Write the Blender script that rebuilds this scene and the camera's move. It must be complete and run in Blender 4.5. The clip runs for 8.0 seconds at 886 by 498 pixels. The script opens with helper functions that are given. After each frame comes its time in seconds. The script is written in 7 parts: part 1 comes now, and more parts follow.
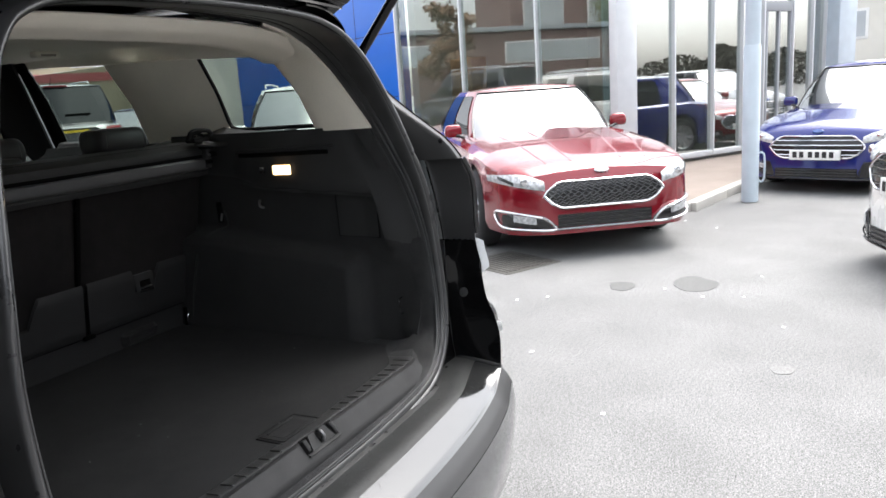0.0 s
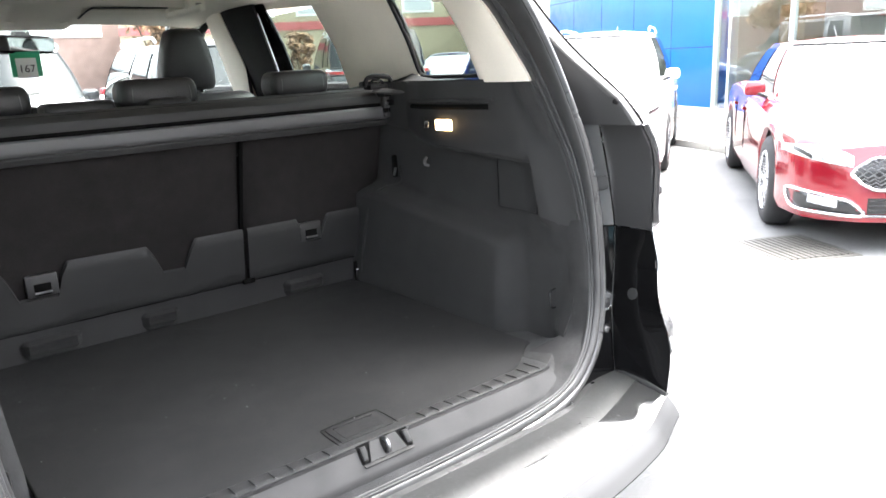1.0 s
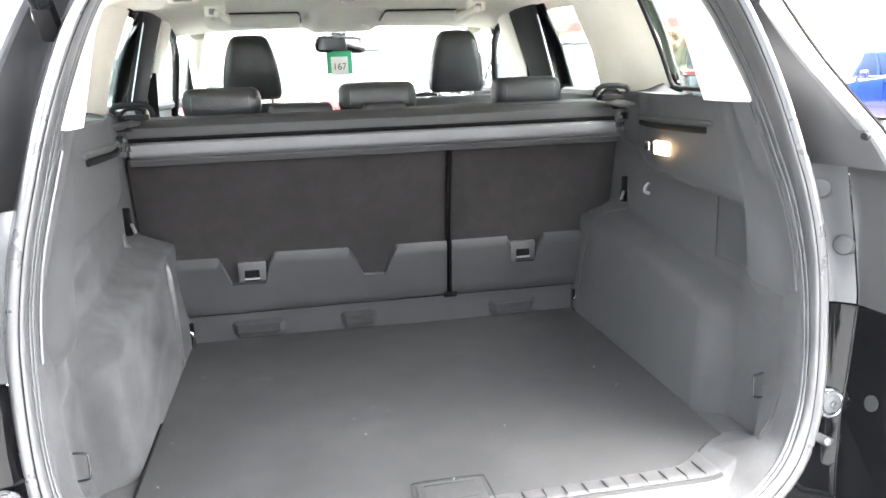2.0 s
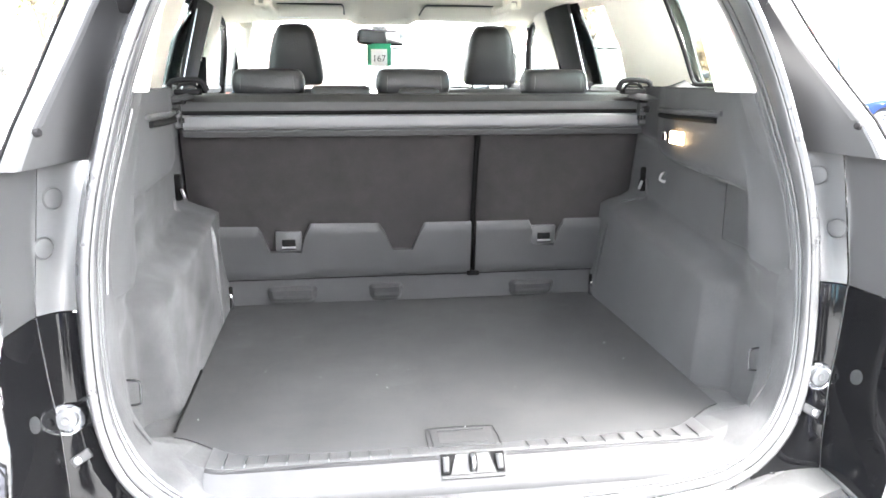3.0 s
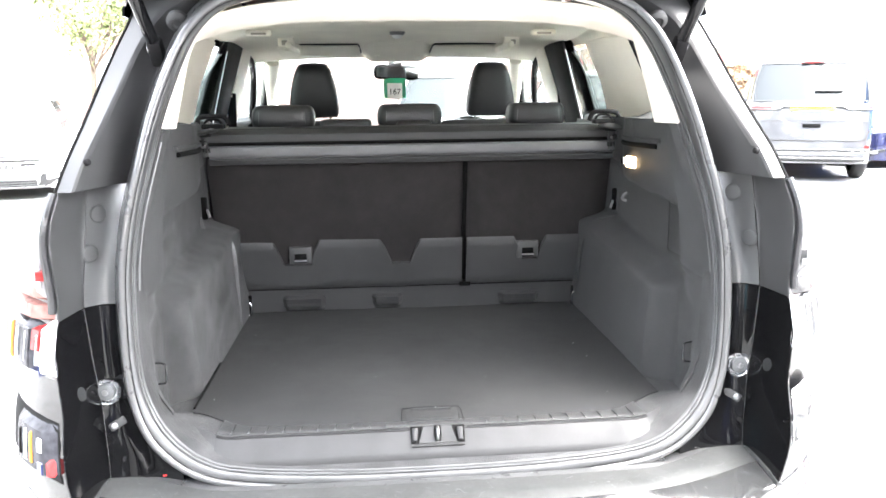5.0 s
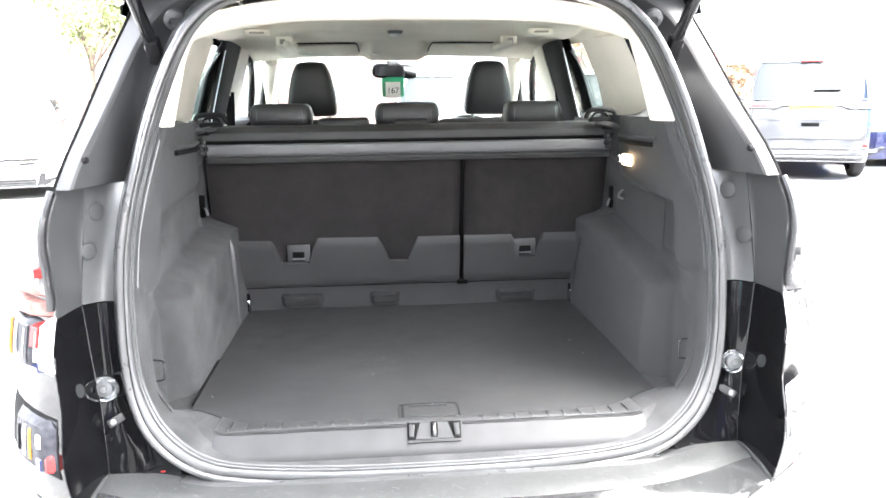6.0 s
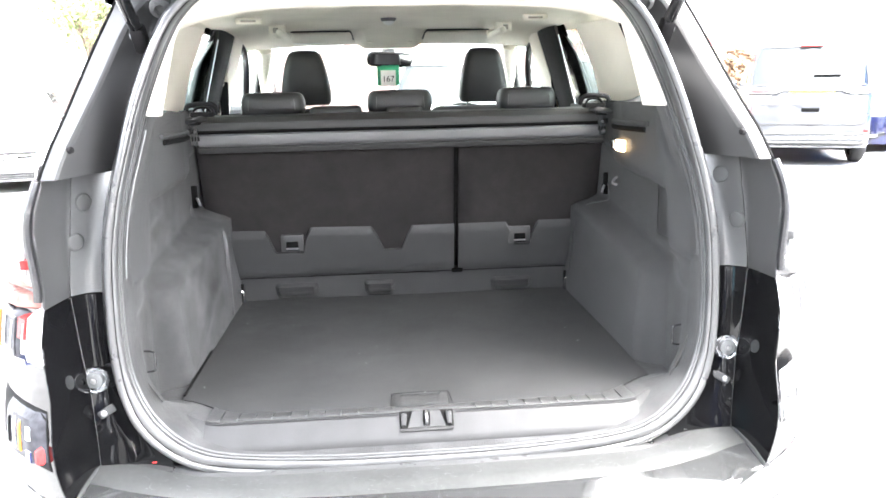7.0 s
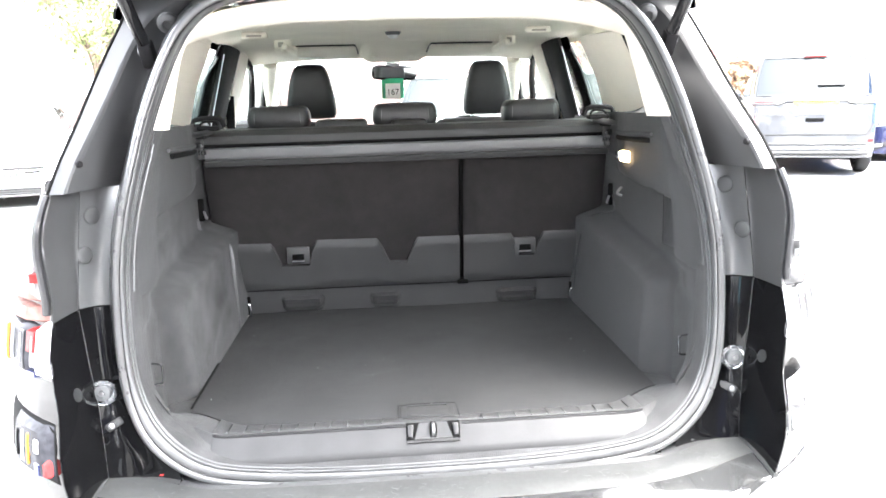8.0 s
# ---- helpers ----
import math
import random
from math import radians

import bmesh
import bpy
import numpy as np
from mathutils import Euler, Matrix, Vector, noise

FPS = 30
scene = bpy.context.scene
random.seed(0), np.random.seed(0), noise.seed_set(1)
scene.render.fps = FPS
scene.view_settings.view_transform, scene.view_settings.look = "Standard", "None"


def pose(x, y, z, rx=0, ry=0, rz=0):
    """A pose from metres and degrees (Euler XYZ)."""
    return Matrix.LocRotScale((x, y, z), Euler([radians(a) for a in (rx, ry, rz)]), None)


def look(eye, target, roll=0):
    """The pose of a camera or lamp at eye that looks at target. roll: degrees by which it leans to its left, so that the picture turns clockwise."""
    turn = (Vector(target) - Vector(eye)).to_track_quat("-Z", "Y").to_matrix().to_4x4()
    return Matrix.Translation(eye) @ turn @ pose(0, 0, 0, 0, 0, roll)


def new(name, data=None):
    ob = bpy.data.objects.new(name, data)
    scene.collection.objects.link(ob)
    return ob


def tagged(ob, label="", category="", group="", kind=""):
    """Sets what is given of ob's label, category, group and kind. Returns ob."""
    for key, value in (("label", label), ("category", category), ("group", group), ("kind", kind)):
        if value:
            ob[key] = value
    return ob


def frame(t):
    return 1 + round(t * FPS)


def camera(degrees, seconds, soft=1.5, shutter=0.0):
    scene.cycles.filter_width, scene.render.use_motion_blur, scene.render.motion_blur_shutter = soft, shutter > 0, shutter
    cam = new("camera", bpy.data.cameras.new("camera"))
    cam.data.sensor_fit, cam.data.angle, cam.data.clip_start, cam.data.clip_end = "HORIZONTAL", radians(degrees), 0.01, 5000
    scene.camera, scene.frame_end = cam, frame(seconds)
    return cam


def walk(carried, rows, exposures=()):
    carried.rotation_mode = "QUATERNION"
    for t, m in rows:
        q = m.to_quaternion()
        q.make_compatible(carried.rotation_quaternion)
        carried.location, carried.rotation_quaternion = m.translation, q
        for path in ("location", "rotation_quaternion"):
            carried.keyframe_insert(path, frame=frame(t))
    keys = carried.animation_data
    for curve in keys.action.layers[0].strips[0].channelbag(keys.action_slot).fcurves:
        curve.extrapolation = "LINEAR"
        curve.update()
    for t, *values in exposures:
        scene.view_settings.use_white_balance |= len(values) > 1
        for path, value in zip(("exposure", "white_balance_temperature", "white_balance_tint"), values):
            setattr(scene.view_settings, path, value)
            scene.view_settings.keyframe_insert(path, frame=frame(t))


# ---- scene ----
# ---------------------------------------------------------------- camera
cam = camera(62.1, 8.0, soft=1.6)
LEVEL = pose(0, 0, 0, -0.8, -0.45, 0)      # the estate car stands very slightly nose down and leans to its left
PATH = [
    (0, (-1.105, -0.935, 1.363), (0.620, -0.012, 0.948), -4.8),
    (0.5, (-0.888, -1.054, 1.363), (0.579, 0.231, 0.920), -4.4),
    (1, (-0.622, -1.016, 1.335), (0.569, 0.515, 0.847), -3.3),
    (1.5, (-0.396, -0.972, 1.327), (0.419, 0.790, 0.847), -3.9),
    (2, (-0.195, -0.982, 1.345), (0.155, 0.934, 0.891), -2.1),
    (2.2, (-0.167, -1.022, 1.309), (0.053, 0.931, 0.934), -0.7),
    (3.3, (-0.209, -1.140, 1.312), (0.070, 0.786, 0.849), 0.2),
    (3.5, (-0.189, -1.177, 1.316), (0.084, 0.754, 0.871), 0.2),
    (4, (-0.111, -1.285, 1.313), (0.106, 0.649, 0.853), 0.6),
    (4.5, (-0.093, -1.357, 1.315), (0.069, 0.595, 0.913), -0.6),
    (5, (-0.102, -1.375, 1.326), (0.067, 0.582, 0.949), -0.7),
    (6.5, (-0.086, -1.386, 1.321), (0.085, 0.569, 0.936), -0.8),
    (7, (-0.075, -1.377, 1.318), (0.091, 0.574, 0.911), -1.3),
    (7.5, (-0.077, -1.380, 1.321), (0.077, 0.575, 0.933), -1.7),
    (8, (-0.077, -1.382, 1.317), (0.077, 0.577, 0.943), -1.7),
]
EXPOSURES = [(0.0, 0.40), (0.5, 0.92), (1.0, 2.4), (1.5, 3.5), (2.0, 4.0), (3.5, 4.42), (4.5, 3.96), (5.0, 3.42), (6.5, 3.68), (7.5, 3.72), (8.0, 3.58)]
walk(cam, [(t, LEVEL @ look(eye, target, roll)) for t, eye, target, roll in PATH], EXPOSURES)

# ---------------------------------------------------------------- world and sun
SUN_TO = Vector((0.36, -0.20, 0.88)).normalized()
sky_world = bpy.data.worlds.new("sky")
scene.world = sky_world
sky_world.use_nodes = True
wn = sky_world.node_tree
wn.nodes.clear()
sky = wn.nodes.new("ShaderNodeTexSky")
sky.sky_type = "NISHITA"
sky.sun_disc = False
sky.sun_elevation = math.asin(SUN_TO.z)
sky.sun_rotation = math.atan2(SUN_TO.x, SUN_TO.y)
sky.air_density, sky.dust_density, sky.ozone_density = 1.0, 4.0, 1.0
hsv = wn.nodes.new("ShaderNodeHueSaturation")
hsv.inputs["Saturation"].default_value = 0.25
back = wn.nodes.new("ShaderNodeBackground")
back.inputs["Strength"].default_value = 0.54
wout = wn.nodes.new("ShaderNodeOutputWorld")
wn.links.new(sky.outputs[0], hsv.inputs["Color"])
wn.links.new(hsv.outputs[0], back.inputs["Color"])
wn.links.new(back.outputs[0], wout.inputs["Surface"])
sun = new("sun", bpy.data.lights.new("sun", "SUN"))
sun.data.energy, sun.data.angle, sun.data.color = 0.6, radians(40.0), (1.0, 0.96, 0.9)
sun.matrix_world = look(SUN_TO * 30, (0, 0, 0))


# ---------------------------------------------------------------- materials
def mk(name, base, rough=0.5, cloud=0.0, metal=0.0, coat=0.0, mottle=0.0, scale=6.0, grain=0.0, grain_scale=300.0, bump=0.0, bump_scale=200.0,
       alpha=1.0, trans=0.0, spec=0.5, emit=None, power=0.0, rough_var=0.0, sheen=0.0):
    """A procedural surface: base colour with broad mottling and fine grain, varied gloss and relief."""
    m = bpy.data.materials.new(name)
    m.use_nodes = True
    nt = m.node_tree
    b = nt.nodes["Principled BSDF"]
    b.inputs["Roughness"].default_value = rough
    b.inputs["Metallic"].default_value = metal
    b.inputs["Coat Weight"].default_value = coat
    b.inputs["Coat Roughness"].default_value = 0.04
    b.inputs["Specular IOR Level"].default_value = spec
    b.inputs["Transmission Weight"].default_value = trans
    b.inputs["Alpha"].default_value = alpha
    b.inputs["Sheen Weight"].default_value = sheen
    b.inputs["Base Color"].default_value = (*base, 1)
    if emit:
        b.inputs["Emission Color"].default_value = (*emit, 1)
        b.inputs["Emission Strength"].default_value = power
    tc = nt.nodes.new("ShaderNodeTexCoord")

    def noisy(sc, detail=4.0):
        n = nt.nodes.new("ShaderNodeTexNoise")
        n.inputs["Scale"].default_value, n.inputs["Detail"].default_value = sc, detail
        nt.links.new(tc.outputs["Object"], n.inputs["Vector"])
        return n.outputs["Fac"]

    def spread(fac, lo, hi):
        r = nt.nodes.new("ShaderNodeMapRange")
        r.inputs["From Min"].default_value, r.inputs["From Max"].default_value = 0.3, 0.7
        r.inputs["To Min"].default_value, r.inputs["To Max"].default_value = lo, hi
        nt.links.new(fac, r.inputs["Value"])
        return r.outputs[0]

    if mottle or grain:
        fac = spread(noisy(scale), 1 - mottle, 1 + mottle)
        if cloud:
            g = spread(noisy(scale * 4.7, 6.0), 1 - cloud, 1 + cloud)
            mul = nt.nodes.new("ShaderNodeMath")
            mul.operation = "MULTIPLY"
            nt.links.new(fac, mul.inputs[0])
            nt.links.new(g, mul.inputs[1])
            fac = mul.outputs[0]
        if grain:
            g = spread(noisy(grain_scale, 2.0), 1 - grain, 1 + grain)
            mul = nt.nodes.new("ShaderNodeMath")
            mul.operation = "MULTIPLY"
            nt.links.new(fac, mul.inputs[0])
            nt.links.new(g, mul.inputs[1])
            fac = mul.outputs[0]
        vm = nt.nodes.new("ShaderNodeVectorMath")
        vm.operation = "SCALE"
        vm.inputs[0].default_value = base
        nt.links.new(fac, vm.inputs["Scale"])
        nt.links.new(vm.outputs[0], b.inputs["Base Color"])
    if rough_var:
        nt.links.new(spread(noisy(scale * 3.1), max(0.02, rough - rough_var), rough + rough_var), b.inputs["Roughness"])
    if bump:
        bp = nt.nodes.new("ShaderNodeBump")
        bp.inputs["Strength"].default_value, bp.inputs["Distance"].default_value = bump, 0.002
        nt.links.new(noisy(bump_scale, 3.0), bp.inputs["Height"])
        nt.links.new(bp.outputs[0], b.inputs["Normal"])
    return m


def paint(name, base, flake=0.25):
    return mk(name, base, rough=0.20, metal=flake, coat=1.0, mottle=0.06, scale=3.0, rough_var=0.05)


def glass_mat(name, tint=(0.93, 0.97, 0.95), rough=0.0, gloss_min=0.06, grow=5.5):
    """Clear pane: see-through, with gloss that grows towards grazing angles."""
    m = bpy.data.materials.new(name)
    m.use_nodes = True
    nt = m.node_tree
    nt.nodes.clear()
    out = nt.nodes.new("ShaderNodeOutputMaterial")
    clear, gloss, mix, lw, pw, mr = (nt.nodes.new(k) for k in ("ShaderNodeBsdfTransparent", "ShaderNodeBsdfGlossy", "ShaderNodeMixShader", "ShaderNodeLayerWeight", "ShaderNodeMath", "ShaderNodeMapRange"))
    clear.inputs["Color"].default_value = (*tint, 1)
    gloss.inputs["Roughness"].default_value = rough
    lw.inputs["Blend"].default_value = 0.5
    pw.operation = "POWER"
    pw.inputs[1].default_value = grow
    mr.inputs["To Min"].default_value, mr.inputs["To Max"].default_value = gloss_min, 0.9
    nt.links.new(lw.outputs["Facing"], pw.inputs[0])
    nt.links.new(pw.outputs[0], mr.inputs["Value"])
    nt.links.new(mr.outputs[0], mix.inputs[0])
    nt.links.new(clear.outputs[0], mix.inputs[1])
    nt.links.new(gloss.outputs[0], mix.inputs[2])
    nt.links.new(mix.outputs[0], out.inputs["Surface"])
    return m


M = dict(
    black_paint=mk("black_paint", (0.003, 0.003, 0.0033), rough=0.045, mottle=0.2, scale=8, rough_var=0.02, spec=0.30),
    jamb=mk("jamb_paint", (0.039, 0.039, 0.0398), rough=0.36, mottle=0.08, scale=6),
    jamb_grey=mk("jamb_sealer", (0.056, 0.0567, 0.0575), rough=0.27, mottle=0.08, scale=6, spec=0.6),
    satin=mk("satin_plastic", (0.031, 0.031, 0.0316), rough=0.42, mottle=0.05, scale=5, spec=0.38),
    rubber=mk("seal_rubber", (0.046, 0.0462, 0.0468), rough=0.42, mottle=0.2, scale=20, bump=0.1, bump_scale=500),
    carpet=mk("boot_carpet", (0.0080, 0.0080, 0.0082), rough=0.95, mottle=0.42, scale=3.2, cloud=0.40, grain=0.40, grain_scale=700, bump=0.7, bump_scale=900),
    # the left wall's extra light is put into this base; mottling is wear
    felt=mk("lifted_side_felt", (0.0205, 0.0205, 0.0209), rough=0.92, mottle=0.48, scale=4, cloud=0.48, grain=0.3, grain_scale=600, bump=0.5, bump_scale=700, sheen=0.04),
    felt_smooth=mk("smooth_side_felt", (0.0175, 0.0175, 0.0179), rough=0.92, mottle=0.16, scale=3, cloud=0.14, grain=0.3, grain_scale=600, bump=0.5, bump_scale=700, sheen=0.04),
    trim_dark=mk("dark_trim", (0.025, 0.025, 0.0255), rough=0.62, mottle=0.12, scale=9, grain=0.12, grain_scale=900, bump=0.35, bump_scale=1200),
    seat_felt=mk("seat_back_felt", (0.0128, 0.011, 0.011), rough=0.95, mottle=0.25, scale=6, cloud=0.2, grain=0.35, grain_scale=600, bump=0.6, bump_scale=800),
    panel=mk("hard_panel", (0.024, 0.024, 0.0245), rough=0.6, mottle=0.12, scale=8, grain=0.1, grain_scale=900, bump=0.3, bump_scale=1300),
    sill=mk("sill_plastic", (0.0128, 0.0128, 0.0131), spec=0.32, rough=0.55, mottle=0.1, scale=8, grain=0.08, grain_scale=900, bump=0.15, bump_scale=1000, rough_var=0.08),
    bumper_pad=mk("bumper_pad", (0.031, 0.0318, 0.0316), rough=0.38, mottle=0.14, scale=5, cloud=0.10, grain=0.12, grain_scale=120, bump=0.05, bump_scale=300, rough_var=0.06, spec=0.38),
    bumper_edge=mk("bumper_edge", (0.020, 0.0204, 0.0206), rough=0.10, mottle=0.10, scale=5, rough_var=0.03, spec=0.6, coat=0.9),
    scratch=mk("scratch", (0.07, 0.07, 0.0714), rough=0.6, mottle=0.3, scale=40),
    beige=mk("beige_trim", (0.82, 0.765, 0.665), rough=0.7, mottle=0.05, scale=6, grain=0.05, grain_scale=500, bump=0.2, bump_scale=800),
    headliner=mk("headliner", (0.82, 0.765, 0.665), rough=0.95, mottle=0.06, scale=4, grain=0.08, grain_scale=600, bump=0.4, bump_scale=800),
    leather=mk("black_leather", (0.016, 0.016, 0.0165), rough=0.42, mottle=0.2, scale=9, bump=0.5, bump_scale=260, rough_var=0.08),
    thread=mk("pale_stitching", (0.10, 0.10, 0.098), rough=0.8, mottle=0.2, scale=90),
    pillar=mk("black_pillar", (0.007, 0.0065, 0.007), rough=0.8, spec=0.15, mottle=0.2, scale=9, bump=0.2, bump_scale=700),
    cover=mk("luggage_cover_vinyl", (0.022, 0.022, 0.0224), rough=0.6, mottle=0.2, scale=8, bump=0.35, bump_scale=420),
    # darker tone for the shade of slots in the beige trim
    slot_shade=mk("beige_slot_shade", (0.30, 0.27, 0.23), rough=0.6, mottle=0.06, scale=20),
    cassette=mk("cassette_plastic", (0.1, 0.1, 0.102), rough=0.5, mottle=0.08, scale=6, grain=0.06, grain_scale=800, rough_var=0.06),
    chrome=mk("chrome", (0.75, 0.75, 0.77), rough=0.12, metal=1.0, mottle=0.05, scale=20, rough_var=0.06),
    steel=mk("zinc_steel", (0.22, 0.22, 0.225), rough=0.38, metal=1.0, mottle=0.15, scale=60, rough_var=0.1),
    # near black, also laid on solid pieces as the shade of holes
    dark_hole=mk("dark_recess", (0.003, 0.003, 0.003), rough=0.85, spec=0.1, mottle=0.2, scale=30),
    buffer=mk("pale_rubber", (0.065, 0.067, 0.069), rough=0.45, mottle=0.15, scale=60),
    # sky mirrored in far windows is put into this pale colour
    sky_pane=mk("sky_tone_window_pane", (0.42, 0.45, 0.47), rough=0.08, mottle=0.15, scale=0.6),
    plug=mk("rubber_plug", (0.043, 0.0436, 0.0442), rough=0.5, mottle=0.15, scale=30, bump=0.1),
    blank=mk("dark_blanking_plug", (0.010, 0.0105, 0.0108), rough=0.4, mottle=0.2, scale=30),
    warm_lens=mk("lit_lamp_lens", (0.9, 0.82, 0.7), rough=0.35, emit=(1.0, 0.66, 0.32), power=3.2, mottle=0.1, scale=90),
    rosy_lens=mk("rosy_lens", (0.16, 0.080, 0.070), rough=0.14, spec=0.06, mottle=0.3, scale=60, bump=0.3, bump_scale=300),
    pale_lens=mk("pale_lens", (0.16, 0.155, 0.155), rough=0.14, spec=0.06, mottle=0.4, scale=60, bump=0.4, bump_scale=200),
    # dark surroundings mirrored in the left lenses, put into the colour
    dark_mirrored_lens=mk("dark_mirrored_lens", (0.022, 0.022, 0.025), rough=0.16, spec=0.06, mottle=0.5, scale=40, bump=0.4, bump_scale=120),
    red_lens=mk("red_lens", (0.20, 0.018, 0.018), rough=0.12, coat=0.0, spec=0.15, mottle=0.3, scale=60, bump=0.3, bump_scale=300),
    clear_lens=mk("clear_lens", (0.05, 0.05, 0.051), rough=0.14, metal=0.25, coat=0.0, spec=0.25, mottle=0.6, scale=38, bump=1.0, bump_scale=70),
    amber_reflection=mk("amber_reflection", (0.30, 0.13, 0.02), rough=0.12, coat=0.0, spec=0.06, mottle=0.2, scale=50, bump=0.3, bump_scale=250),
    glass=glass_mat("window_glass"),
    privacy=glass_mat("privacy_glass", (0.55, 0.60, 0.575), gloss_min=0.03, grow=9.0),
    screen=glass_mat("windscreen_glass", (0.95, 0.98, 0.965)),
    shop_glass=glass_mat("shop_glass", (0.82, 0.88, 0.85), gloss_min=0.20),
    side_glass=glass_mat("shop_side_glass", (0.80, 0.86, 0.84), gloss_min=0.46),
    gutter=mk("gutter_paint", (0.033, 0.033, 0.0337), rough=0.32, coat=0.5, mottle=0.15, scale=10, rough_var=0.08),
    sill_top=mk("ribbed_sill_plastic", (0.032, 0.032, 0.0326), rough=0.5, mottle=0.12, scale=9, grain=0.1, grain_scale=900, bump=0.25, bump_scale=1100),
    car_glass=None,
    white_plastic=mk("white_plastic", (0.75, 0.75, 0.73), rough=0.4, mottle=0.05, scale=20),
    green_card=mk("green_card", (0.02, 0.36, 0.17), rough=0.55, mottle=0.08, scale=30),
    white_card=mk("white_card", (0.82, 0.82, 0.8), rough=0.6, mottle=0.05, scale=30),
    ink=mk("black_ink", (0.02, 0.02, 0.02), rough=0.7, mottle=0.1, scale=50),
    mirror=mk("mirror", (0.9, 0.9, 0.92), rough=0.02, metal=1.0),
    tyre=mk("tyre", (0.018, 0.018, 0.019), rough=0.8, mottle=0.25, scale=12, bump=0.5, bump_scale=150),
    alloy=mk("alloy", (0.55, 0.56, 0.58), rough=0.25, metal=0.9, mottle=0.1, scale=15, rough_var=0.08),
    underbody=mk("underbody", (0.015, 0.015, 0.015), rough=0.85, mottle=0.3, scale=6),
    red_paint=paint("red_paint", (0.2, 0.004, 0.012)),
    blue_paint=paint("blue_paint", (0.006, 0.014, 0.14)),
    white_paint=mk("white_paint", (0.78, 0.78, 0.77), rough=0.28, coat=1.0, mottle=0.04, scale=3, rough_var=0.05),
    silver_paint=paint("silver_paint", (0.075, 0.078, 0.082), 0.5),
    head_lens=mk("head_lamp_lens", (0.42, 0.43, 0.44), rough=0.12, metal=0.25, spec=0.4, mottle=0.5, scale=38, bump=0.8, bump_scale=70),
    pale_silver=paint("pale_silver_paint", (0.105, 0.108, 0.115), 0.5),
    green_grey_paint=paint("grey_green_paint", (0.05, 0.065, 0.06)),
    dark_paint=paint("dark_grey_paint", (0.02, 0.022, 0.025)),
    navy_paint=paint("navy_paint", (0.010, 0.014, 0.06)),
    teal_paint=paint("pale_blue_paint", (0.16, 0.34, 0.42)),
    black_gloss=mk("black_gloss", (0.012, 0.012, 0.013), rough=0.25, coat=0.15, mottle=0.2, scale=10),
    plate_white=mk("plate_white", (0.78, 0.78, 0.76), rough=0.35, mottle=0.05, scale=30),
    plate_yellow=mk("plate_yellow", (0.75, 0.56, 0.03), rough=0.35, mottle=0.05, scale=30),
    oval_blue=mk("oval_blue", (0.05, 0.10, 0.30), rough=0.25, coat=1.0, mottle=0.1, scale=40),
    asphalt=None, paving=None,
)


def ground_mat(name, base, patch, speck, rough):
    """Worn asphalt: broad stains, cracks and a sprinkle of pale and dark stone chips."""
    m = mk(name, base, rough=rough, bump=0.9, bump_scale=160)
    nt = m.node_tree
    b = nt.nodes["Principled BSDF"]
    tc = nt.nodes["Texture Coordinate"]
    col = None
    for sc, amount, det in ((0.35, patch, 5.0), (2.3, patch * 0.7, 6.0), (60.0, speck * 0.3, 3.0), (190.0, speck, 2.0)):
        n = nt.nodes.new("ShaderNodeTexNoise")
        n.inputs["Scale"].default_value, n.inputs["Detail"].default_value = sc, det
        nt.links.new(tc.outputs["Object"], n.inputs["Vector"])
        r = nt.nodes.new("ShaderNodeMapRange")
        r.inputs["From Min"].default_value, r.inputs["From Max"].default_value = 0.32, 0.68
        r.inputs["To Min"].default_value, r.inputs["To Max"].default_value = 1 - amount, 1 + amount
        nt.links.new(n.outputs["Fac"], r.inputs["Value"])
        if col is None:
            col = r.outputs[0]
        else:
            mu = nt.nodes.new("ShaderNodeMath")
            mu.operation = "MULTIPLY"
            nt.links.new(col, mu.inputs[0])
            nt.links.new(r.outputs[0], mu.inputs[1])
            col = mu.outputs[0]
    vm = nt.nodes.new("ShaderNodeVectorMath")
    vm.operation = "SCALE"
    vm.inputs[0].default_value = base
    nt.links.new(col, vm.inputs["Scale"])
    nt.links.new(vm.outputs[0], b.inputs["Base Color"])
    return m


def tint_glass(name, base, low=0.05, grow=4.5):
    """Dark tinted car glass: near-black, with strong gloss at grazing angles."""
    m = glass_mat(name, gloss_min=low)
    nt = m.node_tree
    dark = nt.nodes.new("ShaderNodeBsdfDiffuse")
    dark.inputs["Color"].default_value = (*base, 1)
    mix = nt.nodes["Mix Shader"]
    nt.links.new(dark.outputs[0], mix.inputs[1])
    nt.nodes["Math"].inputs[1].default_value = grow
    return m


M["car_glass"] = tint_glass("tinted_car_glass", (0.012, 0.015, 0.016))
M["car_screen"] = tint_glass("sloping_screen_glass", (0.02, 0.024, 0.024), 0.34, 1.4)
M["asphalt"] = ground_mat("asphalt", (0.160, 0.160, 0.158), 0.14, 0.62, 0.85)
M["paving"] = ground_mat("paving", (0.235, 0.195, 0.170), 0.10, 0.12, 0.85)
M["kerb"] = ground_mat("kerb_concrete", (0.42, 0.41, 0.38), 0.12, 0.12, 0.85)
M["stain"] = ground_mat("pale_stain", (0.178, 0.178, 0.174), 0.2, 0.3, 0.85)
M["iron"] = ground_mat("drain_iron", (0.075, 0.071, 0.064), 0.2, 0.2, 0.7)
M["tar"] = ground_mat("tar_patch", (0.105, 0.105, 0.103), 0.12, 0.25, 0.8)
M["blue_panel"] = mk("blue_cladding", (0.006, 0.12, 0.54), rough=0.35, coat=0.3, mottle=0.05, scale=1.5, rough_var=0.06)
